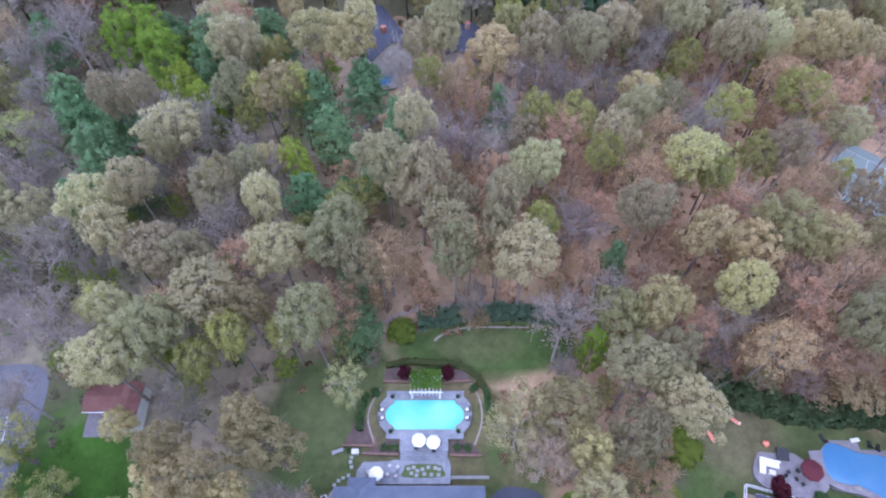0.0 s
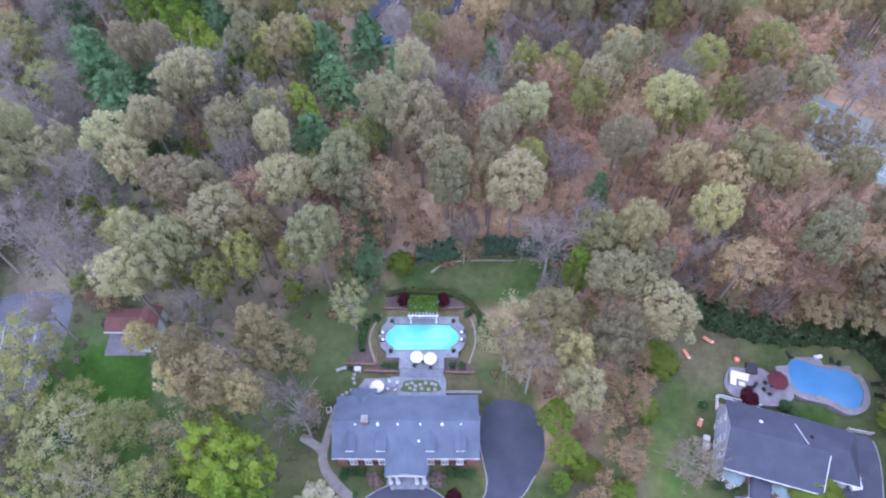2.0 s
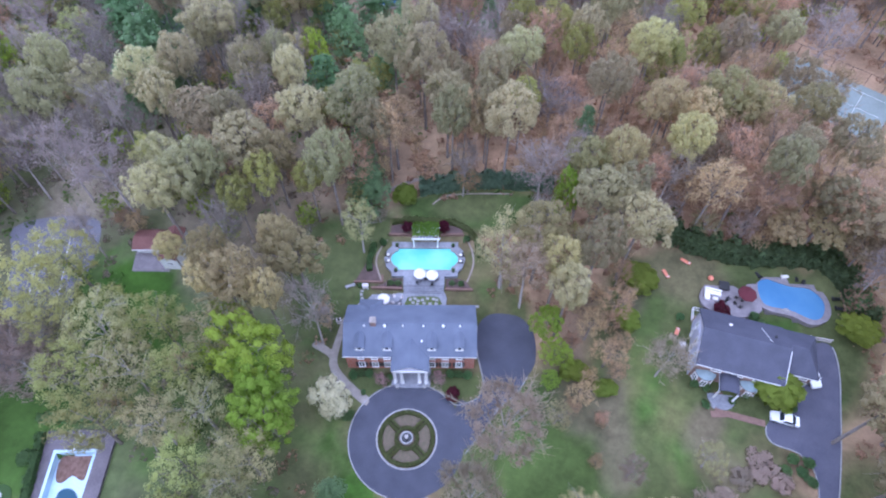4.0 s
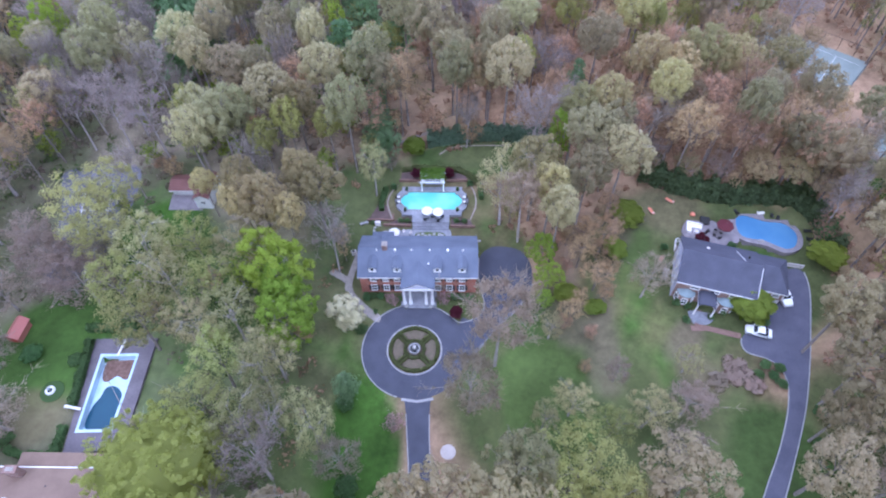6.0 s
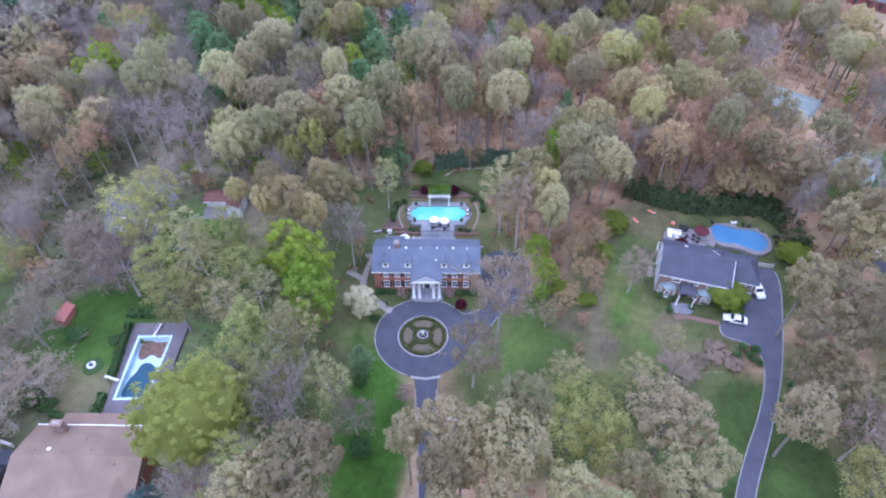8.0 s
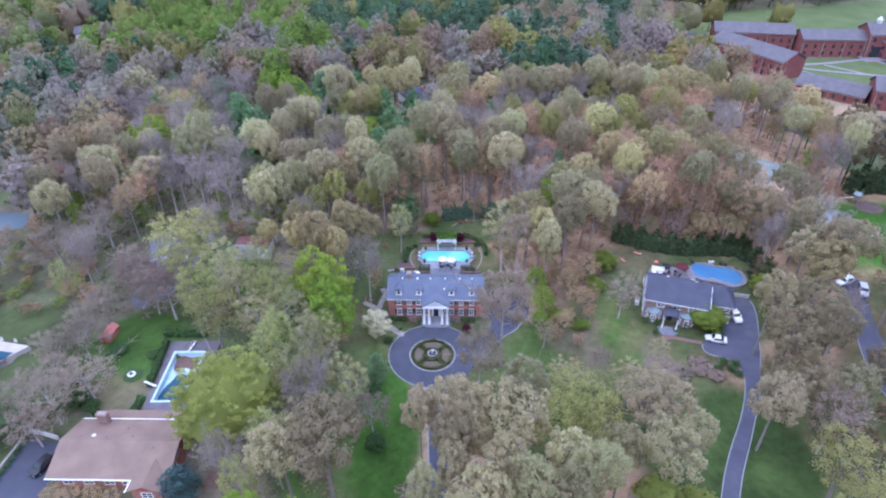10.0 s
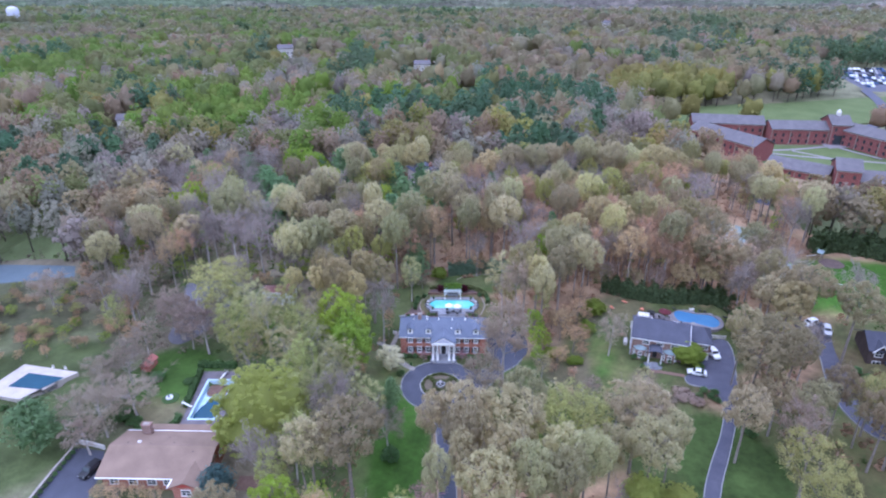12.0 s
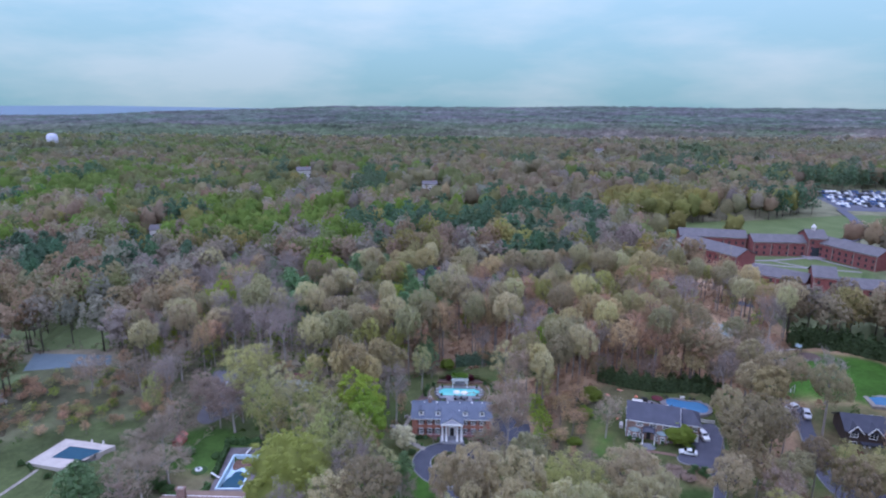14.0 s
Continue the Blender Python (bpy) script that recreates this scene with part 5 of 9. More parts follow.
for key, x, y, r, h in (("dull", 58.6, -24.4, 5.2, 17.5), ("haze", 68.4, -25.4, 5.0, 16.0), ("dull", 73.6, -20.6, 4.4, 16.0)):
    plant(key, x, y, r, h, "broad grey-brown tree beside the drive")
plant("gold", -40.8, 28.0, 2.6, 13.5, "slim oak with tan-gold young leaves beside the shed")
for x, y, r, h in ((68.0, -17.5, 4.2, 15.0), (63.2, -16.4, 3.6, 14.0)):
    plant("umber", x, y, r, h, "broad grey-brown tree beside the drive")
for key, x, y, r, h in (("veil", 26.0, -12.0, 3.4, 11.0), ("veil", 37.6, -14.0, 3.8, 12.0), ("haze", 44.0, -12.4, 3.6, 11.0), ("olive", 31.4, -16.4, 3.6, 12.0), ("veil", 21.4, -14.4, 2.8, 9.0), ("veil", 46.0, -4.6, 2.8, 8.0), ("haze", 34.2, -6.0, 2.4, 7.0), ("veil", 24.0, 2.4, 2.6, 7.5), ("haze", 41.4, -19.6, 3.4, 11.0)):
    plant(key, x, y, r, h, "thin budding tree standing on the wide lawn")
plant("tall", 19.6, 23.4, 4.6, 20.0, "tall tree in thin tan buds beside the pool garden")
plant("tall", 14.2, -3.0, 6.0, 25.0, "very tall pale-barked tree beside the turning circle")
plant("tall", 9.6, -11.4, 5.2, 17.0, "tree with a pinkish mauve crown over the turning circle")
plant("pine", -10.6, -9.4, 2.4, 10.0, "narrow dark evergreen on the front lawn")
for x, y, r, h in ((36.3, -38.0, 4.0, 11.0), (41.9, -39.6, 3.7, 10.5)):
    plant("lime", x, y, r, h, "rounded tree in bright yellow-green leaf beside the drive")
plant("limebush", 41.1, 27.4, 3.4, 3.8, "broad green bush at the lawn's edge")
for x, y, r, h in ((26.6, 21.5, 1.9, 5.0), (29.0, 22.0, 2.1, 6.0), (27.0, 4.6, 1.7, 3.6), (30.2, 9.4, 1.9, 4.6), (31.4, 2.6, 1.6, 3.4), (34.8, 10.0, 2.0, 4.8), (36.0, 14.8, 2.2, 6.0), (38.4, 23.4, 2.0, 5.0), (27.6, 15.2, 2.0, 5.4), (32.6, 24.0, 2.0, 5.6), (29.6, -4.0, 1.5, 3.0), (34.4, 18.4, 2.3, 6.4)):
    plant("russet", x, y, r, h, "russet budding bush in the thicket beside the lawn")
for x, y, r, h in ((33.0, 12.0, 3.0, 8.0), (35.0, 20.0, 3.2, 10.0), (30.5, 17.0, 3.0, 9.0), (36.5, 26.0, 2.6, 9.0), (28.0, 6.0, 2.6, 6.0)):
    plant("red", x, y, r, h, "slender russet budding tree in the thicket")
for x, y, r, h in ((28.0, 11.0, 2.4, 2.6), (33.0, 8.0, 2.0, 2.0), (38.0, 20.0, 2.6, 2.6)):
    plant("limebush", x, y, r, h, "loose green bush at the thicket's edge")

# stands where one kind prevails: centre and half widths
ZONE_MAPLE = [(-149, 198, 20, 45), (-116, 200, 16, 40), (-324, 297, 30, 93), (-319, 349, 23, 67), (-37, 222, 10, 51), (-83, 210, 8, 38), (-55, 124, 7, 27), (14, 165, 8, 17), (-287, 299, 34, 60)]
ZONE_OLIVE = [(-197, 419, 36, 72), (-273, 371, 30, 73), (-5, 312, 20, 63)]
ZONE_PINE = [(18, 180, 18, 74), (40, 139, 18, 37), (61, 140, 13, 30), (-77, 380, 20, 106), (-35, 163, 8, 36), (-49, 99, 6, 20), (-196, 130, 16, 35), (-85, 89, 8, 15), (-141, 100, 11, 28), (9, 88, 8, 16), (-10, 52, 4, 11), (-203, 303, 21, 45), (-40, 1019, 66, 249), (304, 641, 42, 91), (50, 198, 18, 35)]
ZONE_BARE = [(-95, 122, 17, 33), (-128, 121, 12, 33), (-75, 135, 10, 30), (78, 167, 17, 29), (-119, 37, 21, 13), (-76, 33, 17, 14), (-56, 39, 7, 13), (94, 84, 16, 15), (-107, 278, 12, 40)]
ZONE_RED = [(-103, 55, 13, 13), (37, 314, 25, 63)]
ZONE_OAK = [(41, 85, 25, 20), (19, 66, 15, 24), (-45, 54, 13, 15)]
ZONE_YELLOW = [(54, 68, 21, 24), (134, 263, 44, 62)]
ZONE_DULL = [(103, 183, 27, 24), (-37, 95, 15, 22), (85, 349, 45, 73), (102, 57, 16, 18), (-60, 193, 16, 34), (-4, 138, 7, 21), (-138, 60, 8, 7)]
ZONE_UMBER = [(119, 46, 13, 22)]
KIND_ZONES = [(key, *z) for key, zones in (("maple", ZONE_MAPLE), ("olive", ZONE_OLIVE), ("pine", ZONE_PINE), ("bare", ZONE_BARE), ("red", ZONE_RED), ("oak", ZONE_OAK), ("yellow", ZONE_YELLOW), ("dull", ZONE_DULL), ("umber", ZONE_UMBER)) for z in zones]


# the woods between: zones of kinds, spaced so that the crowns just meet
def species_at(x, y, u, lod):
    n = (1 if y < 165 else .5) * noise.noise(Vector((x / 38, y / 38, 5.5))) + (0 if y < 165 else 1.3 * noise.noise(Vector((x / 110, y / 150, 8.5))))
    if y < -28:
        w = {"oak": 1.5, "dull": 3, "olive": 2, "bare": 2, "red": .5, "maple": .5}
    elif -56 < x < -16 and -28 < y < 24:
        w = {"olive": 4, "gold": .6, "veil": 3.4}
    elif x < -38 and y < 130:
        w = {"bare": 6, "olive": 1.2 + n, "red": 2.0, "oak": .5 + max(0, x + 60) / 30, "dull": 1.0, "maple": .4, "pine": .3 + (1.5 if y > 70 else 0)}
    elif x > 66 and y < 60:
        w = {"gold": 1.6, "umber": 3.0, "dull": 1.0, "red": 2.5, "bare": 2, "olive": .8}
    elif y < 62:
        w = {"oak": .8, "dull": 1.2, "gold": 1.2, "red": 4.0, "bare": 2.6, "yellow": .4}
    elif y < 135 or (x > 10 and y < 165):
        w = {"oak": 1.8, "dull": 1.8, "gold": 2.2, "yellow": 1.8 + n, "red": 2.6, "bare": 2.2, "pine": .3, "olive": .4}
    else:
        left = float(ramp(60, -160, x))
        w = {"pine": 1.6 * (1 - left) + 8 * max(0, n) + (7.0 if abs(x - 25) < 60 and 160 < y < 260 else 0) if y < 560 else .5, "olive": 1.2 + 2.4 * left, "maple": .2 + 2.6 * left * max(0, 1 + n), "bare": 1.3 + 2.5 * max(0, -n), "red": 1.1 + 2.5 * max(0, -n), "oak": 1.7, "dull": 1.9, "yellow": .8}
    for key, cx, cy, rx, ry in KIND_ZONES:
        d = ((x - cx) / rx) ** 2 + ((y - cy) / ry) ** 2
        if d < 2.2 and lod:
            w[key] = w.get(key, 0) + 10 * math.exp(-d)
    keys = list(w)
    tot = sum(max(v, 0) for v in w.values())
    for k in keys:
        u -= max(w[k], 0) / tot
        if u <= 0:
            return k
    return keys[0]


def scatter(rng, x0, x1, y0, y1, gap, avoid, keep):
    """A jittered lattice of places, away from clearings and from trees already standing."""
    pts = []
    ys = np.arange(y0, y1, gap * 0.87)
    for j, yy in enumerate(ys):
        xs = np.arange(x0 + (gap / 2 if j % 2 else 0), x1, gap)
        pts.append(np.column_stack([xs + rng.uniform(-0.38, 0.38, len(xs)) * gap, yy + rng.uniform(-0.38, 0.38, len(xs)) * gap]))
    p = np.concatenate(pts)
    p = p[cleared(p[:, 0], p[:, 1]) > 1.0]
    p = p[keep(p[:, 0], p[:, 1])]
    if len(avoid):
        av = np.array(avoid)
        ok = np.ones(len(p), dtype=bool)
        for i in range(0, len(p), 2000):
            q = p[i:i + 2000]
            d = np.hypot(q[:, None, 0] - av[None, :, 0], q[:, None, 1] - av[None, :, 1])
            ok[i:i + 2000] = (d > 0.62 * av[None, :, 2] + gap * 0.3).all(axis=1)
        p = p[ok]
    return p


NEAR_X, NEAR_Y0, NEAR_Y1 = 106, -52, 114
rng = np.random.default_rng(7)
in_near = lambda x, y: (np.abs(x - 5) < NEAR_X * ramp(-320, 30, y) + 0) & (y < NEAR_Y1)
for x, y in scatter(rng, -125, 135, NEAR_Y0, NEAR_Y1, 6.6, TREES, in_near):
    u = rng.uniform()
    key = species_at(x, y, u, 0)
    r = rng.uniform(3.0, 4.8) * (0.8 if key == "yellow" else 1.0)
    plant(key, round(float(x), 1), round(float(y), 1), r, rng.uniform(15.5, 21.0) * (1.06 if key in ("oak", "dull", "gold") else 0.93))

# young trees and tall shrubs between the trunks
rng = np.random.default_rng(17)
for x, y in scatter(rng, -100, 108, 0, 108, 9.4, [], in_near):
    west = float(ramp(10, -50, x))
    u = rng.uniform()
    key = "bright" if u < 0.14 + 0.3 * west else ("sapling" if u < 0.34 + 0.3 * west else "russet")
    plant(key, round(float(x), 1), round(float(y), 1), rng.uniform(2.0, 3.4), rng.uniform(6.0, 12.5))

TINTS = {"gold": (0.33, 0.28, 0.125), "umber": (0.29, 0.24, 0.14), "oak": (0.345, 0.305, 0.175), "dull": (0.335, 0.27, 0.18), "yellow": (0.32, 0.3, 0.095), "maple": (0.19, 0.275, 0.05), "olive": (0.235, 0.255, 0.1), "red": (0.35, 0.27, 0.18), "bare": (0.335, 0.295, 0.24),
         "pine": (0.105, 0.185, 0.105)}


def zone_tint(x, y):
    """The mean cast of whole stands: brown oak woods, mauve bare woods, green suburbs."""
    a, b = lump_noise(x, y, 170, 21), lump_noise(x, y, 420, 22)
    west = ramp(250, -350, x) * (1 - ramp(900, 2200, y))
    k = np.clip(0.45 + 1.1 * a + 0.6 * b + 0.35 * west, 0, 1)[:, None]
    return np.array((0.255, 0.205, 0.145)) * (1 - k) + np.array((0.155, 0.19, 0.085)) * k


def woods(name, rng, places, count, size, lobes, label, blend=0.0, wide=1.0, level=3, core=1.0):
    """Many trees joined: crowns of larger clumps, each tree with its own tint."""
    temp = {}
    for key in TINTS:
        temp[key] = []
        for v in range(3):
            g = np.random.default_rng(500 + v + len(key))
            if key == "pine":
                c = crown_conifer(g, 150 + 2 * count, size * 1.3, 6.2, 17.5)
            elif key in ("bare", "red"):
                c = np.concatenate([crown_hull(g, level, R_REF * 0.93 * core, H_REF * 0.95 * (0.5 + 0.5 * core), 0.22, 22, 0.09), crown_round(g, count, size * 0.9, R_REF, H_REF, 10, 0.3, 0.22, -0.5)])
            else:
                c = np.concatenate([crown_hull(g, level, R_REF * core, H_REF * 0.97 * (0.5 + 0.5 * core), 0.2, lobes, 0.17), crown_round(g, count, size, R_REF, H_REF * 0.98, lobes, 0.1, 0.22, -0.5, 0.45)])
            if core < 0.8 and key != "pine":
                c = np.concatenate([crown_round(g, count // 3, size * 1.4, R_REF * 0.7, H_REF * 0.84, 12, 0.5, 0.45, -0.8, 0.9), crown_round(g, count, size, R_REF, H_REF, lobes, 0.45 if key in ("bare", "red") else 0.2, 0.42, -0.5, 0.5)])
            t = np.array(prism(np.zeros(3), np.array((0, 0, H_REF * 0.6)), 0.25, 0.15, 3))
            temp[key].append((np.concatenate([c, with_normals(t)]), len(t)))
    cos, cols, nrms = [], [], []
    z = terrain_many(places[:, 0], places[:, 1])
    for (x, y), zz in zip(places, z):
        key = species_at(x, y, (0.5 + 0.95 * noise.noise(Vector((x / (34 if y < 165 else 46), y / (46 if y < 165 else 80), 2.2))) + rng.uniform(-0.16, 0.16)) % 1.0, 1)
        c, nt = temp[key][rng.integers(3)]
        a, r = rng.uniform(0, 6.28), rng.uniform(0.78, 1.22) * (0.9 if key == "pine" else 1.0) * wide
        hh = rng.uniform(0.95, 1.38)
        # trees before the college are shrunk so that the camera sees over them
        if min(((x - 142) / 42) ** 2 + ((y - 95) / 32) ** 2, ((x - 118) / 17) ** 2 + ((y - 135) / 32) ** 2) < 1:
            hh, r = hh * 0.45, r * 0.75
        ca, sa = math.cos(a) * r, math.sin(a) * r
        cos.append(np.column_stack([c[:, 0] * ca - c[:, 1] * sa + x, c[:, 0] * sa + c[:, 1] * ca + y, c[:, 2] * hh + zz]))
        nrms.append(np.column_stack([(c[:, 3] * ca - c[:, 4] * sa) / r, (c[:, 3] * sa + c[:, 4] * ca) / r, c[:, 5]]))
        tint = np.array(TINTS[key]) * rng.uniform(0.82, 1.18) * (1 + rng.uniform(-0.08, 0.08, 3))
        # blend draws far trees toward the stand's mean tone, partly as low-contrast haze
        tint = tint * (1 - blend) + blend * zone_tint(np.array([x]), np.array([y]))[0]
        col = np.tile(tint, (len(c), 1))
        col[len(c) - nt:] = (0.14, 0.12, 0.105)
        cols.append(col)
    co, col = np.concatenate(cos), np.concatenate(cols)
    ob = grid_object(name, co, np.arange(len(co)).reshape(-1, 3), col, "tint", WOODS, False)
    soft_normals(ob.data, np.concatenate(nrms))
    return tagged(ob, label, "woodland", kind="stuff")


def in_view(x, y, wide=0.8):
    return (np.abs(x - 5) < 40 + wide * (y + 140)) & (y > NEAR_Y0)


rng = np.random.default_rng(11)
outer = lambda x, y: in_view(x, y) & ~((np.abs(x - 5) < NEAR_X * ramp(-320, 30, y)) & (y < NEAR_Y1))
mid = lambda x, y: outer(x, y) & (y < 165)
woods("woodland", rng, scatter(rng, -330, 360, NEAR_Y0, 165, 8.4, [], mid), 340, 0.9, 34, "mixed spring woodland round the gardens", 0.1, 1.05, 2, 0.72)
woods("woodland", rng, scatter(rng, -330, 360, 165, 300, 9.8, [], outer), 140, 0.94, 20, "dense mixed spring woodland beyond the gardens", 0.12, 1.2, 2, 0.88)
rng = np.random.default_rng(12)
woods("woodland", rng, scatter(rng, -600, 620, 300, 560, 11.8, [], lambda x, y: in_view(x, y, 0.76)), 60, 1.2, 14, "mixed spring woodland running into the distance", 0.3, 1.36, 2, 0.91)
rng = np.random.default_rng(14)
woods("woodland", rng, scatter(rng, -1000, 1000, 560, 1020, 15.0, [], lambda x, y: in_view(x, y, 0.76)), 30, 2.2, 10, "distant mixed spring woodland running to the horizon", 0.6, 1.6, 1)
# a rough leafy sheet, coloured as saplings and brush, added beneath the far crowns to lighten their dark gaps; low at
# the clearings
rng = np.random.default_rng(16)
ux, uy = np.meshgrid(np.arange(-960, 961, 7.0), np.arange(-52, 1100, 7.0))
shape = ux.shape
ux, uy = (ux + rng.uniform(-2.5, 2.5, shape)).ravel(), (uy + rng.uniform(-2.5, 2.5, shape)).ravel()
edge = np.minimum(cleared(ux, uy) ** 0.5, 9.0)
near_d = np.maximum((np.abs(ux - 5) - NEAR_X * ramp(-320, 30, uy)), uy - NEAR_Y1)
rise = ramp(1.15, 1.7, edge) * ramp(2, 26, near_d)
uz = terrain_many(ux, uy) - 0.5 + rise * (4.0 + rng.uniform(-2.0, 2.5, len(ux)))
uidx = np.arange(len(ux)).reshape(shape)
uq = np.stack([uidx[:-1, :-1], uidx[:-1, 1:], uidx[1:, 1:], uidx[1:, :-1]], axis=-1).reshape(-1, 4)
uq = uq[(rise[uq].max(axis=1) > 0) & in_view(ux[uq[:, 0]], uy[uq[:, 0]], 0.9)]
used, back = np.unique(uq, return_inverse=True)
col = zone_tint(ux[used], uy[used]) * rng.uniform(0.75, 1.15, len(used))[:, None]
tagged(grid_object("understorey_fill", np.column_stack([ux, uy, uz])[used], back.reshape(-1, 4), col, "tint", CANOPY, False), "brush-coloured sheet added beneath the far trees to lighten the gaps", "undergrowth", kind="stuff")
# ---- beyond: treetops as one rough sheet ----
ang = np.radians(np.concatenate([np.linspace(-180, -46, 40)[:-1], np.linspace(-46, 46, 320), np.linspace(46, 180, 40)[1:]]))
rad = 1090 * np.exp(np.linspace(0, math.log(4980 / 1090), 112))
A, RR = np.meshgrid(ang, rad)
rng = np.random.default_rng(13)
RR = RR * (1 + rng.uniform(-0.004, 0.004, RR.shape))
cx, cy = (RR * np.sin(A)).ravel(), (RR * np.cos(A)).ravel() - 130
cz = terrain_many(cx, cy) + 10 + rng.uniform(-2, 9, cx.shape) * (RR.ravel() > 1100) + 5 * lump_noise(cx, cy, 120, 4) + 6 * lump_noise(cx, cy, 420, 6) * (RR.ravel() > 1300) - 9 * (RR.ravel() < 1100)
idx = np.arange(len(cx)).reshape(RR.shape)
quads = np.stack([idx[:-1, :-1], idx[:-1, 1:], idx[1:, 1:], idx[1:, :-1]], axis=-1).reshape(-1, 4)
# crown shade and haze are put into this tint: darkened, bluer with distance
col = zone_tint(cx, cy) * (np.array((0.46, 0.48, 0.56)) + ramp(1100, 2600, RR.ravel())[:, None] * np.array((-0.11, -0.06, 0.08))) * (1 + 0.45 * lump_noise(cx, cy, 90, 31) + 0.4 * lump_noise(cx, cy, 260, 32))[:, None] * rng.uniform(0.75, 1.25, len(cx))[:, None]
tagged(grid_object("far_woodland", np.column_stack([cx, cy, cz]), quads, col, "tint", CANOPY, False), "far treetops with haze put into their tint, reaching the horizon", "woodland", kind="stuff")

# low brush on the forest floor
rng = np.random.default_rng(15)
p = scatter(rng, -150, 130, -40, 125, 3.6, [], lambda x, y: (np.abs(x - 5) < NEAR_X * ramp(-320, 30, y)) | ((x < -90) & (y > -30) & (y < 75)))
cos, cols = [], []
for x, y in p:
    n = 22
    rr = rng.uniform(0.8, 2.2)
    green = rng.uniform() < (0.42 if x < -25 else 0.16)
    v = rng.normal(size=(n, 3))
    v[:, 2] = np.abs(v[:, 2])
    v /= np.linalg.norm(v, axis=1)[:, None]
    pos = v * rr * rng.uniform(0.5, 1, n)[:, None] + np.array((x, y, terrain(x, y)))
    cos.append(leaf_tris(rng, pos, v, 0.5)[:, :3])
    tint = np.array((0.11, 0.17, 0.05) if green else ((0.38, 0.25, 0.17) if x > -20 else (0.3, 0.245, 0.2))) * rng.uniform(0.7, 1.3)
    cols.append(np.tile(tint, (3 * n, 1)))
co, col = np.concatenate(cos), np.concatenate(cols)
tagged(grid_object("undergrowth", co, np.arange(len(co)).reshape(-1, 3), col, "tint", WOODS, False), "russet and green brush on the woodland floor", "undergrowth", kind="stuff")


# ---- building parts ----
def wall_ring(name, outline, z0, z1, thick, material, parent):
    """Four walls of a thickness round an outline given counter-clockwise."""
    c = Vector((sum(p[0] for p in outline) / len(outline), sum(p[1] for p in outline) / len(outline)))
    inner = [(p[0] + math.copysign(thick, c.x - p[0]), p[1] + math.copysign(thick, c.y - p[1])) for p in outline]
    bm = bmesh.new()
    slab_mesh(bm, outline, z0, z1, inner)
    return part(name, bm, material, parent)


def gable_roof(bm, x0, x1, y0, y1, ze, zr, yr=None, thick=0.18, hip0=0.0, hip1=0.0):
    """Ridge along x; hips draw the ridge ends in."""
    yr = (y0 + y1) / 2 if yr is None else yr
    lo = [(x0, y0, ze), (x1, y0, ze), (x1, y1, ze), (x0, y1, ze), (x0 + hip0, yr, zr), (x1 - hip1, yr, zr)]
    up = [bm.verts.new((x, y, z + thick)) for x, y, z in lo]
    dn = [bm.verts.new(p) for p in lo]
    for a, flip in ((up, False), (dn, True)):
        for f in ((0, 1, 5, 4), (2, 3, 4, 5), (1, 2, 5), (3, 0, 4)):
            if len(f) == 3 and ((f[0] == 1 and not hip1) or (f[0] == 3 and not hip0)):
                continue
            bm.faces.new([a[i] for i in (f[::-1] if flip else f)])
    rim = ((0, 1), (2, 3)) + (((1, 2),) if hip1 else ((1, 5), (5, 2))) + (((3, 0),) if hip0 else ((3, 4), (4, 0)))
    for i, j in rim:
        bm.faces.new((dn[i], dn[j], up[j], up[i]))


def gable_end(bm, x, y0, y1, yr, ze, zr, t=0.2):
    a = [bm.verts.new((x, y, z)) for y, z in ((y0, ze), (y1, ze), (yr, zr))]
    b = [bm.verts.new((x + t, y, z)) for y, z in ((y0, ze), (y1, ze), (yr, zr))]
    bm.faces.new(a)
    bm.faces.new(b[::-1])
    for i in range(3):
        j = (i + 1) % 3
        bm.faces.new((a[i], b[i], b[j], a[j]))


def window(parent, x, y, z, w=1.0, h=1.5, turn=0.0, shutters=True, muntin=True):
    """A sash window on a wall that faces -y before turning; its glass lies in the frame."""
    bm = bmesh.new()
    o, s = w / 2 + .13, h / 2 + .13
    slab_mesh(bm, [(-o, -s), (o, -s), (o, s), (-o, s)], -.05, .07, [(-w / 2, -h / 2), (w / 2, -h / 2), (w / 2, h / 2), (-w / 2, h / 2)])
    bm.transform(Matrix.Rotation(radians(90), 4, "X"))
    fr = part("window", bm, WHITE, parent)
    fr.matrix_basis = pose(x, y, z, 0, 0, turn)
    boxes("pane", [(-w / 2, w / 2, -.03, -.012, -h / 2, h / 2)], GLASS, fr, "dark window glass")
    boxes("sill", [(-o - .05, o + .05, -.14, -.072, -s - .03, -s + .09)], WHITE, fr)
    if muntin:
        boxes("glazing_bar", [(-w / 2, w / 2, -.06, -.031, -.05, .05)], WHITE, fr)
        boxes("glazing_bar", [(-.04, .04, -.056, -.031, -h / 2, h / 2)], WHITE, fr)
    if shutters:
        for k in (-1, 1):
            c = k * (w / 2 + .36)
            boxes("shutter", [(c - .21, c + .21, -.055, -.002, -h / 2, h / 2)], BLACK, fr, "black shutter", .012)
    return fr


